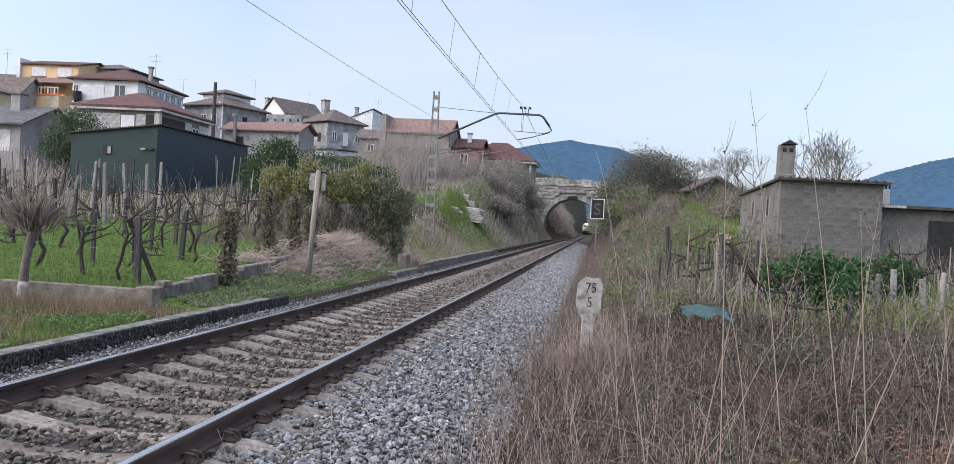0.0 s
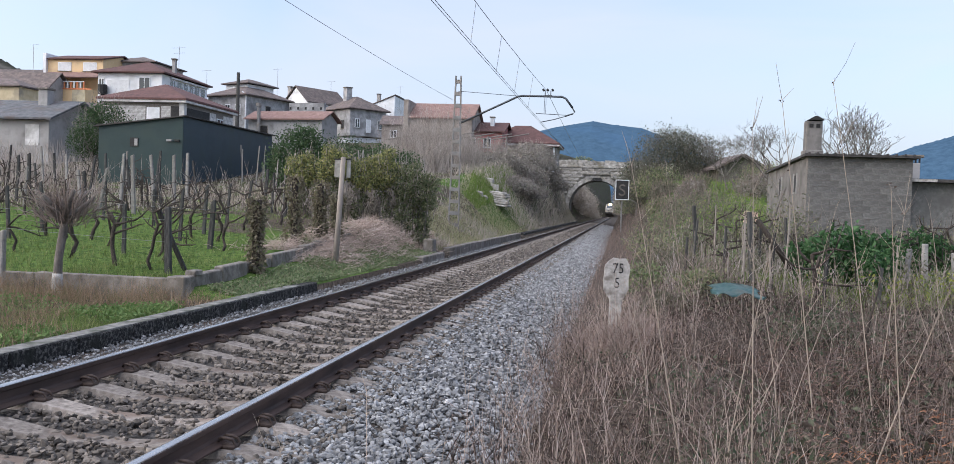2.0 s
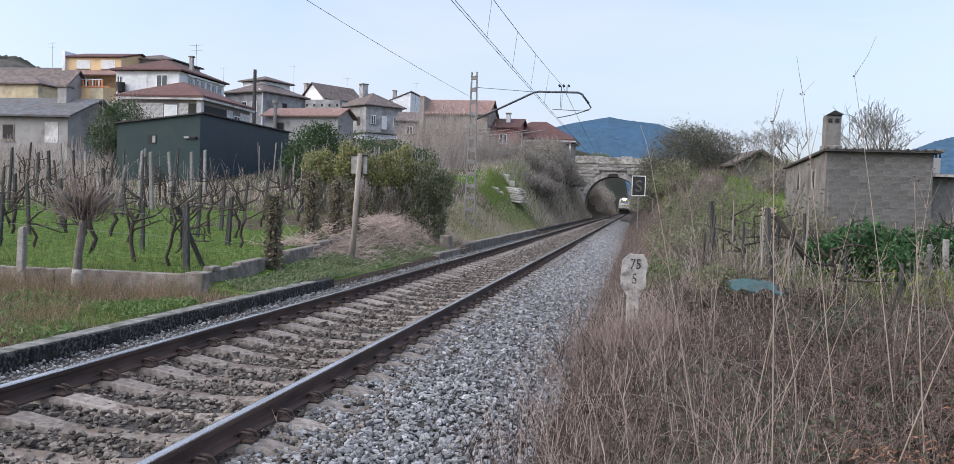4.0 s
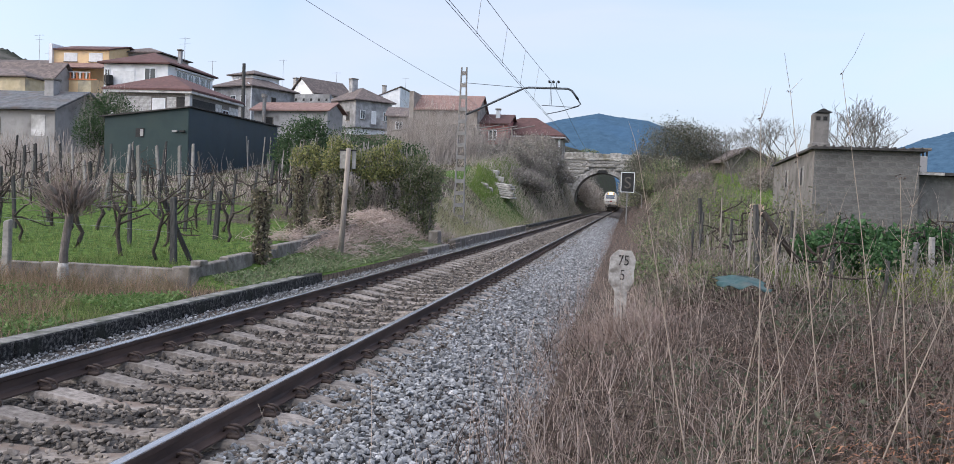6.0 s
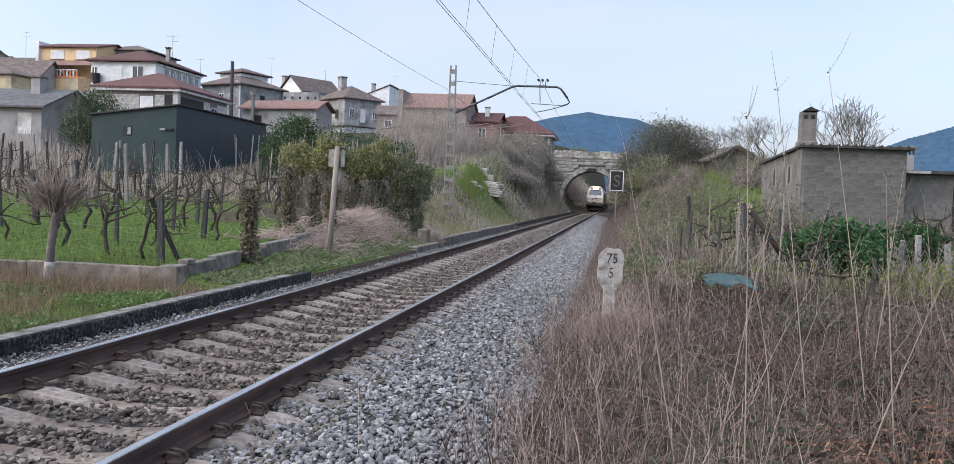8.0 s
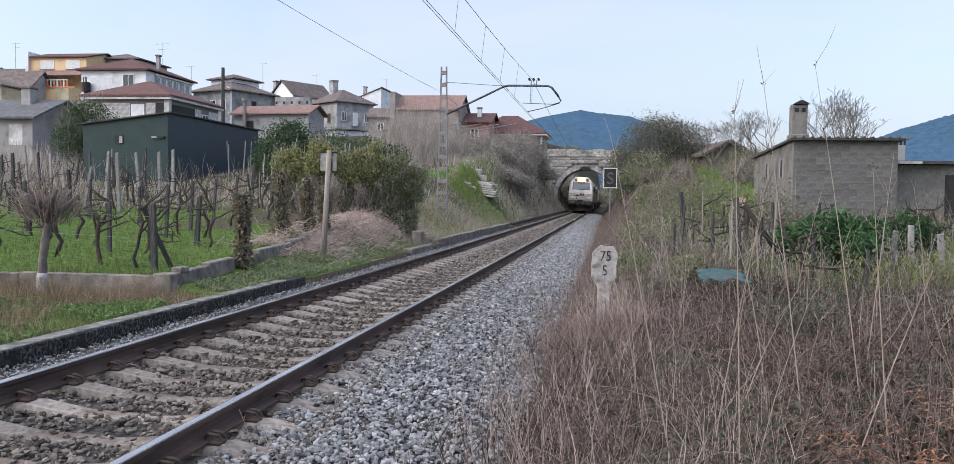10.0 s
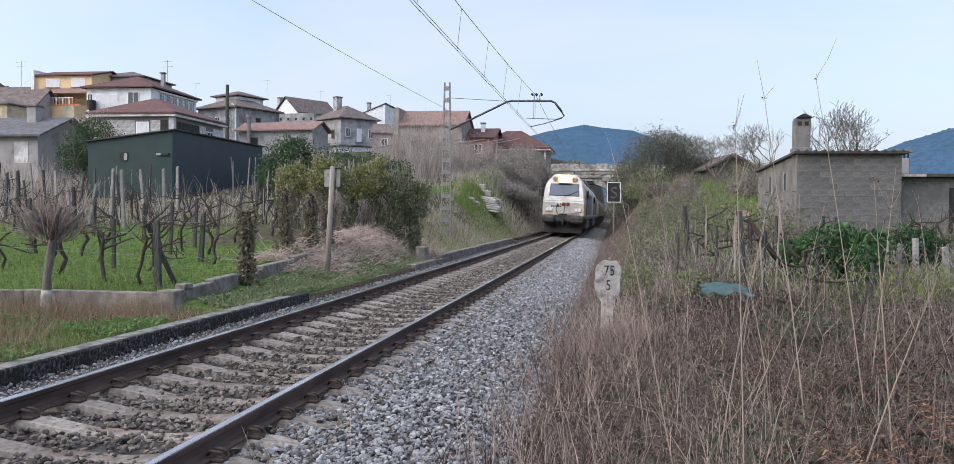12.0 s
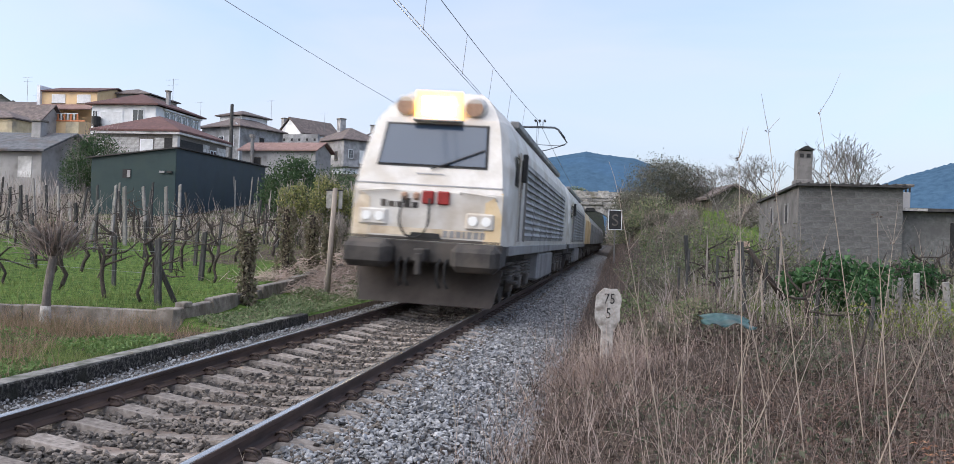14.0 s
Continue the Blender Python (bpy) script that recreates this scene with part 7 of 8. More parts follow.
    # bushy plant on top of the bridge
    shrub("parapet_bush", "small dark bush growing behind the bridge parapet", "shrub", (-5.3, 119.5, 7.9), [(0, 0, 0.4, 1.1, 0.6, 0.5), (0.9, 0, 0.3, 0.7, 0.5, 0.35)], 700, 0.16, LEAF_IVY, 6)
    # yellow climbing plant at the red house
    shrub("climbing_plant", "yellow-green climbing plant on the porch", "shrub", (-9.6, 97.5, 5.4), [(0, 0, 1.6, 1.0, 0.5, 1.0), (0.8, 0, 1.5, 0.8, 0.5, 0.8)], 1400, 0.16, LEAF_OLIVE, 8)
    # bare trees behind the block shed
    bare_tree("bare walnut tree with spreading grey branches", (8.5, 36, h(8.5, 36) - 0.2), 1.5, 0.08, 5, 21, 0.5, 1.05)
    bare_tree("bare walnut tree with spreading grey branches", (9.35, 38, h(9.35, 38) - 0.2), 1.4, 0.08, 5, 5, 0.62, 1.0)
    bare_tree("small bare tree on the bank", (7.0, 46, h(7.0, 46) - 0.2), 1.3, 0.08, 5, 33, 0.6, 1.05)
    bare_tree("small bare tree on the bank", (6.0, 52, h(6.0, 52) - 0.2), 1.2, 0.07, 5, 8, 0.6, 1.0)
    # cabbages and broad-leaved plants in the garden
    for x, y, s in ((3.55, 16, 1.0), (3.95, 16.4, 1.15), (4.3, 16, 1.0), (3.2, 16.4, 0.8), (4.7, 16.8, 0.9), (5.6, 18, 0.9), (6.1, 18.4, 0.8), (4.1, 15.2, 0.8)):
        g = h(x, y)
        ob = thing("cabbage_plant", (x, y, g), "tall green leafy cabbage plant", "cabbage", "garden cabbages")
        n = 26
        t = 0.95 * s
        link("stalk", stem_mesh("stalk", np.array([[(0, 0, -0.05), (0.02, 0, t * 0.5), (0, 0.02, t)]]), np.array([0.03]), np.array([0.018]), BARK, 6), ob)
        n = 420
        C = cloud([(0, 0, t * 0.85, 0.36 * s, 0.36 * s, 0.26 * s), (0, 0, t * 0.5, 0.3 * s, 0.3 * s, 0.3 * s)], n, 0.3)
        link("foliage", leaf_mesh("foliage", C, 0.12 * s, LEAF_CABBAGE, 0.25, 0.6, 0.5), ob)
    n = 2600
    x, y = NPR.uniform(3.0, 9.0, n), NPR.uniform(13.5, 15.5, n)
    k = patchy(x, y, 0.7, 0.05)
    C = np.stack([x[k], y[k], height(x[k], y[k]) + 0.05 + 0.45 * NPR.random(k.sum())], 1)
    tagged(new("mustard_weeds", leaf_mesh("mustard_weeds", C, 0.06, leaf_material("yellow_green_weed", [(0.13, 0.19, 0.03), (0.20, 0.25, 0.05), (0.26, 0.27, 0.06)]))), "yellow-green flowering weeds in the garden", "weeds", kind="stuff")


def build_garden_thicket():
    """Grey leafless shoots over the garden rows, up to the shed's wall."""
    n = 1700
    y = 14.5 + 9 * NPR.random(n)
    x = 0.8 + (y * 0.56) * NPR.random(n)
    B = np.stack([x, y, height(x, y)], 1)
    P = arcs(B, NPR.uniform(0.3, 0.8, n), NPR.uniform(0, 0.6, n), NPR.uniform(-0.5, 0.9, n), 4)
    tagged(new("garden_shoots", stem_mesh("garden_shoots", P, np.full(n, 0.0065), np.full(n, 0.003), TWIG)), "grey leafless shoots over the garden rows", "shoot_growth", kind="stuff")
    for x, y, s, m in ((2.6, 30, 0.9, GARDEN_BRAMBLE), (3.4, 33, 0.8, LEAF_IVY), (3.0, 21.6, 1.25, GARDEN_BRAMBLE), (3.5, 21.9, 0.9, LEAF_IVY), (6.4, 50, 1.5, GARDEN_BRAMBLE), (7.6, 50, 1.3, LEAF_IVY), (1.6, 24, 0.5, GARDEN_BRAMBLE), (2.6, 21.6, 0.45, GARDEN_BRAMBLE), (3.3, 22.4, 0.5, LEAF_IVY), (4.3, 22.6, 0.5, GARDEN_BRAMBLE), (5.8, 22.6, 0.5, GARDEN_BRAMBLE), (7.3, 22.8, 0.55, LEAF_IVY), (8.6, 22.4, 0.6, GARDEN_BRAMBLE), (2.0, 28, 0.7, GARDEN_BRAMBLE), (1.2, 33, 0.7, GARDEN_BRAMBLE), (2.6, 34, 0.6, LEAF_IVY), (0.9, 19, 0.45, GARDEN_BRAMBLE), (1.5, 16.2, 0.4, GARDEN_BRAMBLE), (3.0, 18.2, 0.4, GARDEN_BRAMBLE), (5.2, 20.5, 0.45, GARDEN_BRAMBLE), (0.5, 17, 0.42, WEED_GREEN), (1.0, 20, 0.5, LEAF_IVY), (1.7, 22.5, 0.55, WEED_GREEN), (0.9, 26, 0.6, LEAF_IVY), (2.3, 19, 0.45, WEED_GREEN), (1.6, 29, 0.6, WEED_GREEN), (1.3, 14.5, 0.35, LEAF_IVY), (2.9, 24.5, 0.9, GRASS_BRIGHT), (0.7, 13.2, 0.3, GARDEN_BRAMBLE)):
        shrub("garden_shrub", "low grey-green bramble shrub by the garden rows", "shrub", (x, y, h(x, y) - 0.1), [(0, 0, 0.7 * s, 1.3 * s, 1.1 * s, 0.9 * s), (0.8 * s, 0.1, 0.5 * s, 0.9 * s, 0.8 * s, 0.7 * s)], 1500, 0.07, m, 10, BARK, 0.3, None, "garden shrubs", 90, 0.5, TWIG_RED, 0.004)


build_left_grass()
build_garden_thicket()
build_right_field()
build_shrubs()


# ---- vineyard ----
def vine(x, y, seed, tall=0.8):
    """A gnarled vine: twisted trunk and two or three arms with cut spurs."""
    rng = random.Random(seed)
    ob = thing("grape_vine", (x, y, h(x, y)), "gnarled leafless grape vine", "vine", "grape vines")
    p = Vector((0, 0, -0.05))
    pts = [p.copy()]
    for k in range(5):
        p = p + Vector((rng.uniform(-.09, .09), rng.uniform(-.09, .09), tall / 5))
        pts.append(p.copy())
    r = rng.uniform(0.026, 0.042)
    part("trunk", tubes((pts, [r * 1.2, r, r * 0.9, r, r * 0.8, r * 0.85]), sides=6), VINEWOOD, ob, smooth=True)
    for k in range(rng.choice((2, 3, 3))):
        a = rng.choice((0, math.pi)) + rng.uniform(-.5, .5)
        q = pts[rng.choice((3, 4, 5))].copy()
        arm = [q.copy()]
        d = Vector((math.cos(a), math.sin(a) * 0.5, rng.uniform(-.1, .9)))
        for j in range(5):
            d = (d + Vector((rng.uniform(-.3, .3), rng.uniform(-.3, .3), rng.uniform(-.35, .4)))).normalized()
            q = q + d * rng.uniform(0.09, 0.17)
            arm.append(q.copy())
        part("arm", tubes((arm, [r * 0.7, r * 0.6, r * 0.5, r * 0.45, r * 0.35, r * 0.2]), sides=5), VINEWOOD, ob, smooth=True)
        for j in range(2):
            s = arm[rng.choice((2, 3, 4))]
            part("spur", tubes(([s, s + Vector((rng.uniform(-.12, .12), rng.uniform(-.12, .12), rng.uniform(0.1, 0.35)))], [0.008, 0.004]), sides=4), VINEWOOD, ob)
    return ob


def field_post(x, y, tall, mat, w=0.05, tilt=(0, 0), label="weathered dark wooden vineyard post"):
    ob = thing("vineyard_post", (x, y, h(x, y) - 0.15), label, "post", "vineyard posts")
    bm = bmesh.new()
    box(bm, -w, w, -w * 0.8, w * 0.8, 0, tall + 0.15, bevel=w * 0.25)
    for v in bm.verts:
        k = v.co.z / (tall + 0.15)
        f = 1.08 - 0.16 * k
        v.co = Vector((v.co.x * f + tilt[0] * k + 0.01 * math.sin(k * 9 + x), v.co.y * f + tilt[1] * k, v.co.z + (0.02 * (v.co.x / w) if k > 0.9 else 0)))
    part("shaft", bm, mat, ob)
    return ob


def build_vineyard():
    rng = random.Random(12)
    near = [(-12.07, 15.24, 1.0), (-12.76, 17.05, 1.1), (-18.4, 23.6, 1.8), (-20.8, 28.1, 1.6), (-9.32, 15.7, 0.95), (-7.0, 13.1, 1.05), (-9.63, 18.45, 1.15), (-10.13, 20.6, 1.2), (-10.32, 22.25, 1.15), (-10.22, 23.3, 1.2), (-12.4, 22.3, 1.0), (-14.4, 23.15, 1.1), (-13.56, 19.3, 1.2), (-10.1, 25.9, 1.05), (-15.8, 20.5, 1.3), (-17.0, 21.5, 1.4), (-8.3, 17.2, 1.0), (-11.2, 27.5, 1.3)]
    for x, y, t in near:
        field_post(x, y, t, WOODPOST, rng.uniform(0.035, 0.05), (rng.uniform(-.08, .14), rng.uniform(-.05, .05)))
    field_post(-6.9, 13.6, 0.98, WOODPOST, 0.035, (-0.42, -0.3), "slanting wooden brace post")
    tall = [(-16.8, 30.2, 1.7), (-14.6, 25.1, 1.8), (-15.0, 28.3, 1.7), (-16.3, 31.7, 1.75)]
    for x, y, t in tall:
        field_post(x, y, t, POSTSTONE, 0.055, (rng.uniform(-.2, .2), 0), "pale granite vineyard post")
    for k in range(28):
        y = rng.uniform(24, 40)
        x = -8.5 - (y - 9) * rng.uniform(0.12, 0.84)
        if -22.5 < x < -17 and y > 37:
            continue
        pale = rng.random() < 0.3
        field_post(x, y, rng.uniform(1.1, 1.9), POSTSTONE if pale else WOODPOST, rng.uniform(0.035, 0.055), (rng.uniform(-.3, .3), 0), "pale granite vineyard post" if pale else "weathered dark wooden vineyard post")
    for k in range(40):
        y = rng.uniform(30, 48)
        x = -7.5 - (y - 22) * rng.uniform(0.1, 0.55)
        field_post(x, y, rng.uniform(1.2, 2.1), POSTSTONE, rng.uniform(0.02, 0.035), (rng.uniform(-.2, .2), 0), "thin pale vine stake")
    # vines
    spots = [(-7.35, 13.2), (-7.9, 14.6), (-8.2, 13.6), (-9.6, 14.4), (-8.6, 15.6), (-9.0, 16.6), (-7.9, 16.9), (-10.4, 15.4), (-11.4, 15.4), (-12.5, 15.9), (-10.6, 17.2), (-9.0, 19.0), (-11.6, 18.2), (-9.9, 19.6), (-12.9, 18.6), (-14.3, 18.4), (-13.4, 17.3), (-15.2, 19.6), (-11.1, 20.6), (-12.6, 20.8), (-9.5, 21.6), (-14.6, 21.4), (-16.2, 20.0), (-16.0, 22.6), (-11.0, 23.2), (-13.2, 24), (-17.5, 24.0), (-15, 25.5), (-12, 25.6), (-9.4, 23.8), (-18.6, 26.2), (-13.8, 27.5), (-16.4, 27.4)]
    for k, (x, y) in enumerate(spots):
        vine(x, y, 100 + k, rng.uniform(0.65, 1.0))
    for k in range(24):
        y = rng.uniform(25, 40)
        x = -9 - (y - 10) * rng.uniform(0.1, 0.8)
        vine(x, y, 300 + k, rng.uniform(0.8, 1.2))
    # fine upright shoots over the far rows
    n = 420
    y = 22 + 18 * NPR.random(n)
    x = -8.5 - (y - 8) * 0.85 * NPR.random(n)
    B = np.stack([x, y, height(x, y) + 0.5 * NPR.random(n)], 1)
    P = arcs(B, NPR.uniform(0.4, 1.3, n), NPR.uniform(0, 0.7, n), NPR.uniform(-0.4, 0.7, n), 4)
    tagged(new("vine_shoots", stem_mesh("vine_shoots", P, np.full(n, 0.008), np.full(n, 0.004), TWIG)), "thin bare vine shoots over the far rows", "vine shoots", kind="stuff")
    # wires along the rows
    for k, (a, b) in enumerate((((-7.0, 13.1, 0.85), (-22, 19.5, 0.9)), ((-7.0, 13.1, 0.5), (-22, 19.5, 0.5)), ((-8.3, 17.2, 0.8), (-22, 22.0, 0.9)), ((-10.1, 20.6, 0.9), (-24, 24.0, 0.9)))):
        za, zb = h(a[0], a[1]) + a[2], h(b[0], b[1]) + b[2]
        wire("trellis_wire", "thin rusty trellis wire along the vines", span((a[0], a[1], za), (b[0], b[1], zb), 0.06, 8), 0.0025)
    # pollarded vine by the wall
    x, y = -8.18, 12.0
    ob = thing("pollard_tree", (x, y, 0.12), "pollarded old tree with a burst of thin shoots", "tree")
    part("trunk", tubes(([(0, 0, -0.35), (0.0, 0.02, 0.3), (0.06, 0, 0.6), (0.1, 0, 0.85), (0.12, 0, 1.0)], [0.08, 0.06, 0.06, 0.055, 0.085]), sides=9), BARK, ob, smooth=True)
    part("whitewashed_foot", tubes(([(0, 0, -0.36), (0.0, 0.005, 0.02), (0, 0.01, 0.1)], [0.09, 0.078, 0.072]), sides=9), WHITEPAINT, ob, "whitewashed foot", smooth=True)
    for k in range(6):
        a = k * 1.05 + 0.3
        part("limb", tubes(([(0.1, 0, 0.85), (0.1 + 0.2 * math.cos(a), 0.2 * math.sin(a), 1.05 + 0.05 * (k % 3)), (0.1 + 0.42 * math.cos(a), 0.4 * math.sin(a), 1.25 + 0.08 * (k % 2))], [0.055, 0.04, 0.025]), sides=6), BARK, ob, smooth=True)
    n = 300
    B = np.stack([0.1 + NPR.normal(0, 0.15, n), NPR.normal(0, 0.15, n), NPR.uniform(0.8, 1.15, n)], 1)
    P = arcs(B, NPR.uniform(0.15, 0.6, n), NPR.uniform(0.0, 1.3, n), NPR.uniform(-0.9, 0.9, n), 4, np.arctan2(B[:, 1], B[:, 0] - 0.1) + NPR.normal(0, 0.6, n))
    link("shoot_growth", stem_mesh("shoot_growth", P, np.full(n, 0.007), np.full(n, 0.003), TWIG_RED), ob)
    # white-based old posts and the concrete post by the wall
    field_post(-9.14, 12.03, 0.82 - h(-9.14, 12.03), POSTSTONE, 0.06, (0.02, 0), "rough pale granite post by the wall")
    # ivy-covered posts
    for x, y, t, w in ((-6.4, 15.1, 1.3, 0.13), (-7.2, 19.05, 1.5, 0.16), (-7.0, 20.2, 1.35, 0.16), (-6.95, 21.3, 1.3, 0.14)):
        ob = thing("ivy_post", (x, y, h(x, y) - 0.1), "old post wrapped in dry brown ivy", "post", "ivy posts")
        part("shaft", boxes((-0.06, 0.06, -0.06, 0.06, 0, t + 0.1), bevel=0.01), VINEWOOD, ob)
        n = 1100
        a, z = NPR.uniform(0, math.tau, n), NPR.random(n) * (t + 0.15)
        r = w * (0.7 + 0.5 * NPR.random(n)) * (1 + 0.25 * np.sin(z * 6))
        link("ivy", leaf_mesh("ivy", np.stack([r * np.cos(a), r * np.sin(a), z], 1), 0.085, MOSS), ob)


def build_vineyard_wall():
    w = thing("vineyard_wall", (0, 0, 0), "low weathered concrete retaining wall round the vineyard", "wall", kind="structure")
    x = -6.4
    while x > -20:
        L = RND.uniform(1.7, 2.3)
        part("wall_section", boxes((x - L + 0.01, x, 12.18, 12.36, -0.5, 0.20 + RND.uniform(-.012, .012)), bevel=0.012), CONCRETE, w)
        x -= L
    part("corner_post", boxes((-6.5, -6.22, 12.1, 12.42, -0.5, 0.25), bevel=0.015), CONCRETE, w)
    y, x, z = 12.45, -6.3, 0.23
    while y < 22:
        L = RND.uniform(0.8, 1.4)
        bm = boxes((-0.16, 0, 0, L - 0.02, -0.8, 0), bevel=0.015)
        part("wall_section", bm, CONCRETE, w, at=pose(x + RND.uniform(-.02, .02), y, z + RND.uniform(-.03, .03), 1.2, 0, 2.8))
        y += L
        x -= L * 0.06
        z += L * 0.038
    part("cap_stone", boxes((-6.47, -6.3, 12.6, 12.85, 0.22, 0.31), bevel=0.015), CONCRETE, w)


# ---- signs ----
def lettering(text, size, parent, m, mat, thick=0.004):
    cu = bpy.data.curves.new("lettering", "FONT")
    cu.body, cu.size, cu.extrude, cu.align_x = text, size, thick, "CENTER"
    tmp = bpy.data.objects.new("tmp", cu)
    scene.collection.objects.link(tmp)
    bpy.context.view_layer.update()
    me = bpy.data.meshes.new_from_object(tmp.evaluated_get(bpy.context.evaluated_depsgraph_get()))
    bpy.data.objects.remove(tmp)
    me.materials.clear()
    me.materials.append(mat)
    ob = new("lettering", me)
    ob.parent = parent
    ob.matrix_basis = m
    return tagged(ob, "dark number %s" % text if text != "S" else "dull grey letter S")


def build_signs():
    k = thing("kilometre_post", (0.0, 11.5, h(0, 11.5)), "worn white six-sided kilometre post reading 75 5", "sign", turn=4)
    b = h(0, 11.5)
    bm = bmesh.new()
    prism(bm, [(-0.09, 0.31 - b), (-0.165, 0.42 - b), (-0.17, 0.55 - b), (-0.155, 0.74 - b), (-0.12, 0.785 - b), (-0.05, 0.84 - b), (0.02, 0.828 - b), (0.105, 0.832 - b), (0.15, 0.76 - b), (0.165, 0.70 - b), (0.145, 0.58 - b), (0.15, 0.44 - b), (0.085, 0.315 - b)], "y", -0.04, 0.04)
    part("plate", bm, WHITEPAINT, k, "worn white plate")
    part("post", boxes((-0.085, 0.07, -0.035, 0.035, -0.3, 0.34 - b), bevel=0.01), WHITEPAINT, k)
    lettering("75", 0.185, k, pose(0.01, -0.043, 0.645 - b, 90) @ Matrix.Diagonal((0.78, 1, 1, 1)), BLACK, 0.002)
    lettering("5", 0.185, k, pose(0.0, -0.043, 0.46 - b, 90) @ Matrix.Diagonal((0.78, 1, 1, 1)), BLACK, 0.002)
    # back of a track sign on a wooden post
    s = thing("track_sign", (-6.02, 18.5, h(-6.02, 18.5)), "weathered sign seen from behind on a leaning wooden post", "sign", turn=-4)
    b = h(-6.02, 18.5)
    part("post", tubes(([(-0.03, 0, -0.3), (0.1, 0, 2.4 - b)], [0.07, 0.055]), sides=8), WOODPALE, s, smooth=True)
    part("board", boxes((-0.15, 0.02, -0.03, -0.01, 1.96 - b, 2.34 - b), (0.13, 0.22, -0.03, -0.01, 1.96 - b, 2.34 - b), bevel=0.004), GREYSIGN, s, at=pose(0.03, 0.08, 0))
    part("board_rim", boxes((-0.16, 0.23, -0.04, -0.005, 2.34 - b, 2.37 - b)), BLACK, s, at=pose(0.03, 0.08, 0))
    # announcement board beside the track
    g = thing("track_board", (0.08, 60, h(0.08, 60)), "dark square track board with a white rim and a dull S", "sign")
    b = h(0.08, 60)
    part("panel", boxes((-0.40, 0.40, -0.02, 0.02, 2.3 - b, 3.55 - b)), BLACK, g)
    part("rim", boxes((-0.45, -0.40, -0.04, 0.03, 2.26 - b, 3.6 - b), (0.40, 0.45, -0.04, 0.03, 2.26 - b, 3.6 - b), (-0.40, 0.40, -0.04, 0.03, 3.55 - b, 3.6 - b), (-0.40, 0.40, -0.04, 0.03, 2.26 - b, 2.31 - b)), SHUTTER, g)
    part("post", boxes((-0.05, 0.05, 0.03, 0.12, -0.4, 3.4 - b), bevel=0.01), GALV, g)
    part("bracket", tubes(([(0.5, 0.05, 2.35 - b), (0.95, 0.05, 2.1 - b), (1.0, 0.05, 0.4)], 0.03)), GALV, g)
    lettering("S", 1.1, g, pose(0.0, -0.026, 2.54 - b, 90), OLDSTONE)


GREYSIGN = material("grey_sign_back", (0.20, 0.20, 0.19), (0.32, 0.315, 0.30), 6, 0.8, 0.2, stain=(0.13, 0.125, 0.115), stain_scale=5)
WOODPALE = material("pale_grey_wood", (0.19, 0.165, 0.145), (0.32, 0.285, 0.25), 10, 0.95, 0.5, stretch=(3, 3, 0.3))
TARP = material("blue_green_tarp", (0.07, 0.15, 0.155), (0.13, 0.22, 0.225), 6, 0.6, 0.5, stain=(0.16, 0.19, 0.18), stain_scale=3, dist=0.03)


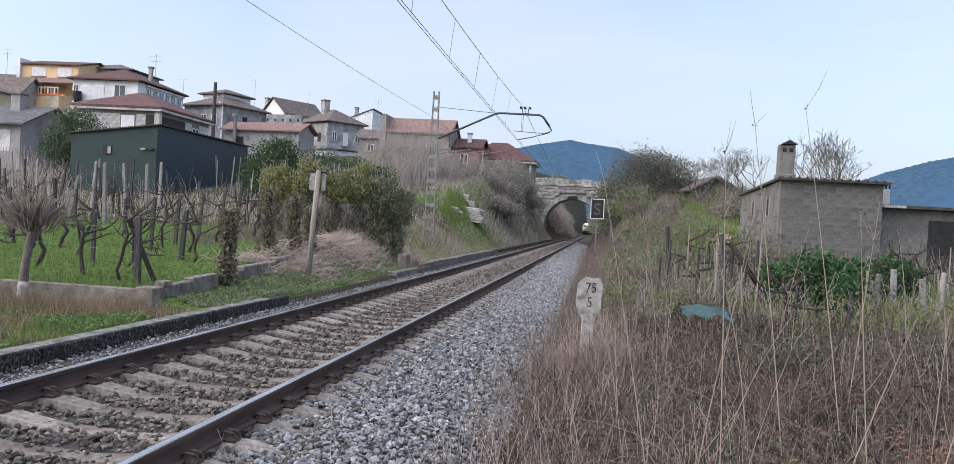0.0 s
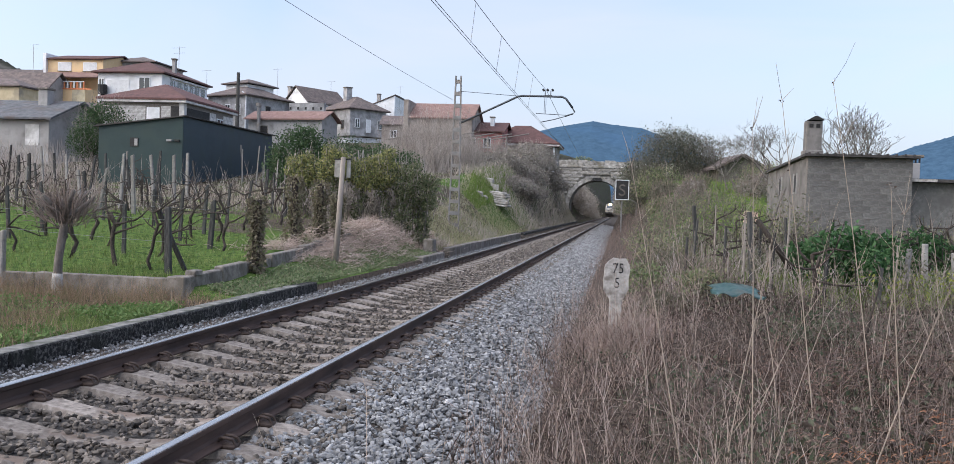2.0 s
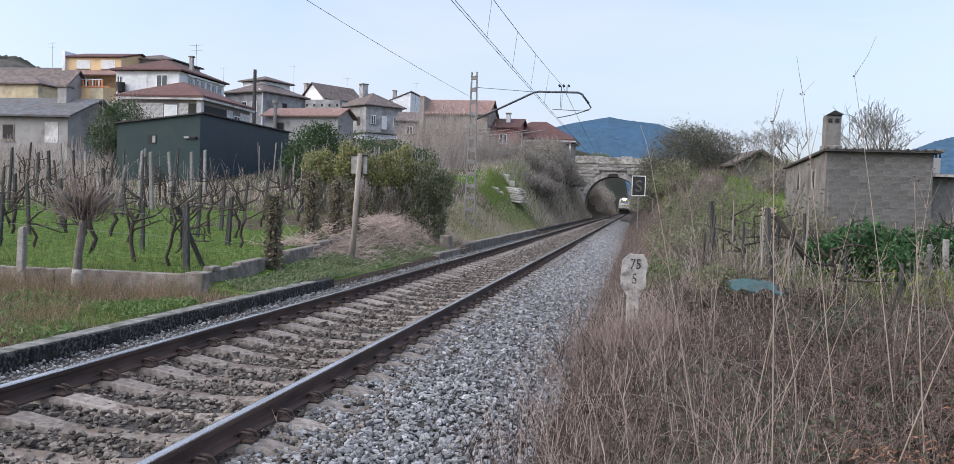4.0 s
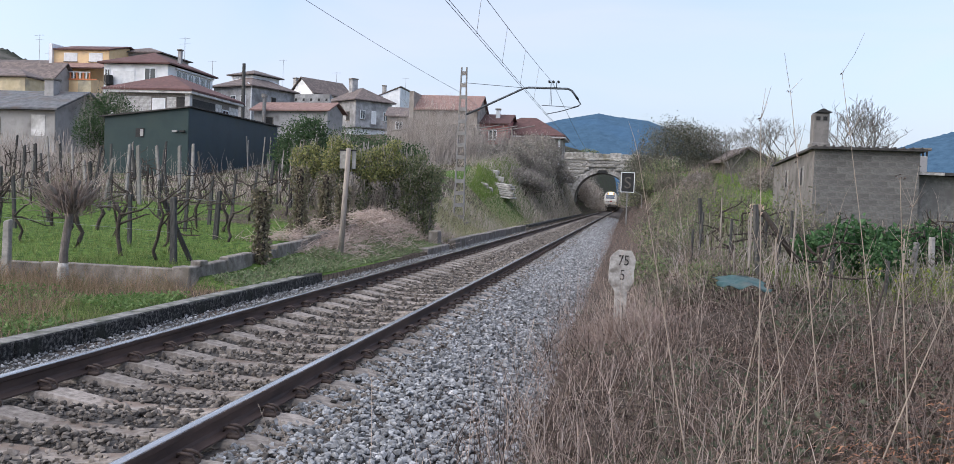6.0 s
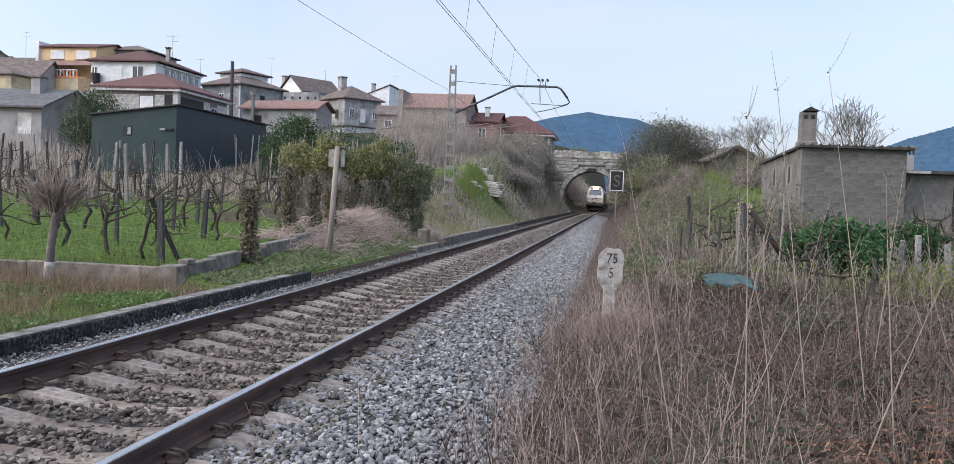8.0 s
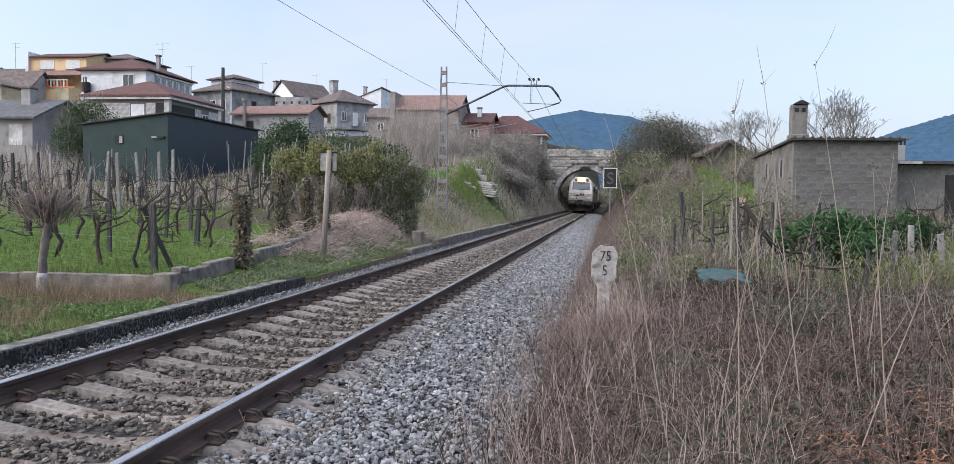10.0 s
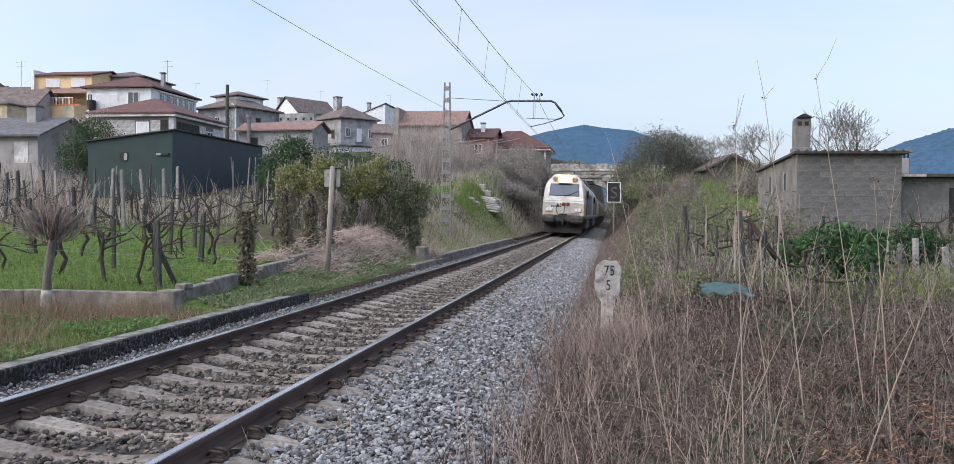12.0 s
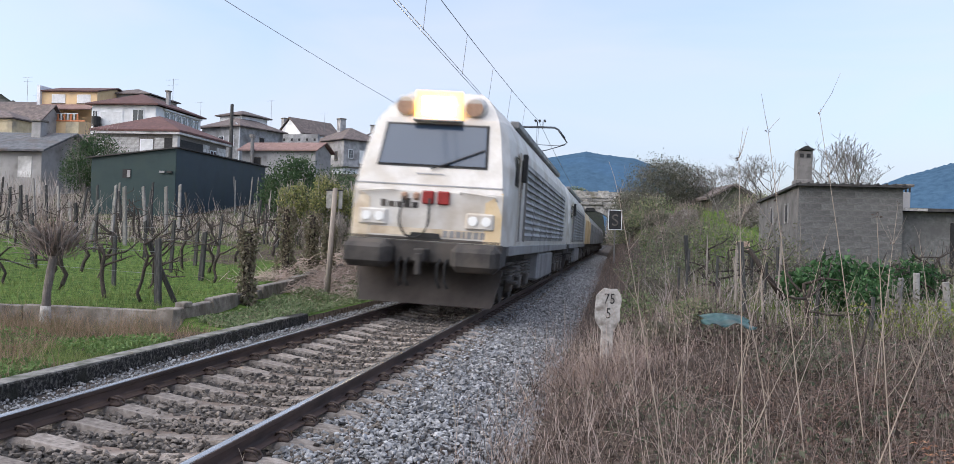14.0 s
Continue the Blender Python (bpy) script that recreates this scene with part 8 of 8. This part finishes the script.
def build_garden():
    rng = random.Random(4)
    # pale posts and stakes
    for x, y, t, w, pale in ((2.33, 16.0, 1.3, 0.04, 0), (1.75, 20.5, 1.2, 0.04, 0), (5.1, 17, 0.72, 0.04, 1), (5.5, 17.2, 0.78, 0.045, 1), (5.85, 16.6, 0.75, 0.045, 1), (6.4, 17.5, 0.8, 0.045, 1), (4.6, 17.5, 0.65, 0.04, 1), (3.2, 14.6, 0.8, 0.025, 0), (2.8, 18.5, 1.1, 0.025, 0), (2.0, 17.5, 1.0, 0.022, 0), (3.4, 19, 1.1, 0.024, 0), (1.2, 16.5, 0.9, 0.02, 0), (1.5, 18.6, 1.1, 0.02, 0), (2.6, 15.8, 1.0, 0.02, 0), (4.2, 18.6, 1.1, 0.024, 0), (3.9, 14.2, 0.7, 0.024, 0)):
        ob = thing("garden_post", (x, y, h(x, y) - 0.1), "pale granite garden post" if pale else "thin grey wooden garden stake", "post", "garden posts")
        part("shaft", boxes((-w, w, -w, w, 0, t + 0.1), bevel=w * 0.3), POSTSTONE if pale else WOODPOST, ob, at=pose(0, 0, 0, rng.uniform(-4, 4), rng.uniform(-5, 5), rng.uniform(0, 60)))
    for k in range(22):
        y = rng.uniform(15, 24)
        x = 0.9 + y * rng.uniform(0.02, 0.36)
        ob = thing("garden_post", (x, y, h(x, y) - 0.1), "thin grey wooden garden stake", "post", "garden posts")
        t = rng.uniform(0.8, 1.5)
        part("shaft", tubes(([(0, 0, 0), (rng.uniform(-.1, .1), 0, t)], [0.018, 0.012]), sides=5), WOODPALE, ob)
    br = thing("brace_pole", (2.38, 16.1, h(2.38, 16.1)), "slanting dark pole braced against a garden post", "pole")
    part("shaft", tubes(([(0.0, 0, 1.15), (0.62, 0.1, 0.3)], [0.045, 0.05]), sides=8), VINEWOOD, br, smooth=True)
    st = thing("dead_branch", (2.45, 9.4, h(2.45, 9.4)), "dark dead branch standing in the weeds", "branch")
    part("stick", tubes(([(0, 0, -0.1), (0.02, 0, 0.3), (0.08, 0, 0.6), (0.16, 0.02, 0.95)], [0.018, 0.016, 0.013, 0.006]), sides=6), VINEWOOD, st, smooth=True)
    for k in range(26):
        y = rng.uniform(12.5, 22)
        x = 0.9 + y * rng.uniform(0.05, 0.5)
        vine(x, y, 700 + k, rng.uniform(0.6, 0.95))
    # tarpaulin lying over the weeds
    t = thing("tarpaulin", (1.13, 8.75, 0.70), "faded blue-green tarpaulin half sunk in dry weeds", "tarpaulin")
    bm = bmesh.new()
    nx, ny = 14, 10
    g = [[bm.verts.new((-0.22 + 0.44 * i / nx + 0.03 * math.sin(j * 1.3), -0.3 + 0.75 * j / ny, 0.025 * math.sin(i * 0.9 + j) * math.cos(j * 0.8) + 0.05 * j / ny - 0.03 * (abs(i / nx - 0.5) * 2) ** 3)) for i in range(nx + 1)] for j in range(ny + 1)]
    for j in range(ny):
        for i in range(nx):
            bm.faces.new((g[j][i], g[j][i + 1], g[j + 1][i + 1], g[j + 1][i]))
    r = bmesh.ops.solidify(bm, geom=list(bm.faces), thickness=0.006)
    part("sheet", bm, TARP, t, smooth=True)
    # rough slabs on the green bank
    s = thing("stone_steps", (0, 0, 0), "rough pale stone slabs stepping down the green bank", "steps")
    rs = random.Random(9)
    for k in range(7):
        w = rs.uniform(1.1, 1.7)
        part("slab", boxes((-w / 2, w / 2, -0.5, 0.5, 0.0, rs.uniform(0.08, 0.14)), bevel=0.025), MASONRYPALE, s, at=pose(-7.35 - 0.07 * k + rs.uniform(-.12, .12), 54.6 + 0.16 * k, 1.58 + 0.135 * k, 2, rs.uniform(2, 7), rs.uniform(-12, 12)))
    for k in range(3):
        part("slab", boxes((-0.5, 0.5, -0.4, 0.4, -0.3, 0.06), bevel=0.04), MASONRYPALE, s, at=pose(-8.7 + 0.4 * k, 57.4 - 0.5 * k, h(-8.7 + 0.4 * k, 57.4 - 0.5 * k) + 0.03, 3, 9, 12 * k))
    for x, y, w in ((-8.4, 52, 0.7), (-8.1, 52.5, 0.5), (-9.6, 66, 0.8)):
        part("slab", boxes((-w / 2, w / 2, -0.3, 0.3, -0.3, 0.1), bevel=0.08), MASONRYPALE, s, at=pose(x, y, h(x, y), 5, 8, 20))
    # pergola beams on the slope
    pg = thing("vine_pergola", (0, 0, 0), "grey wooden vine pergola on the slope", "pergola")
    for k in range(6):
        x, y = -15.5 + k * 1.2, 62 + k * 2.2
        z = h(x, y)
        part("post", tubes(([(x, y, z - 0.3), (x, y, z + 2.3)], 0.06), sides=6), WOODPALE, pg)
        part("beam", tubes(([(x - 1.2, y - 0.5, z + 1.9), (x + 1.6, y + 2.4, z + 2.7)], 0.05), sides=6), WOODPALE, pg)


MASONRYPALE = material("pale_stone_slab", (0.30, 0.28, 0.25), (0.48, 0.46, 0.42), 5, 0.95, 0.5, stain=(0.22, 0.2, 0.17), stain_scale=2, piece=0.1)
build_vineyard()
build_vineyard_wall()
build_signs()
build_garden()

motions()
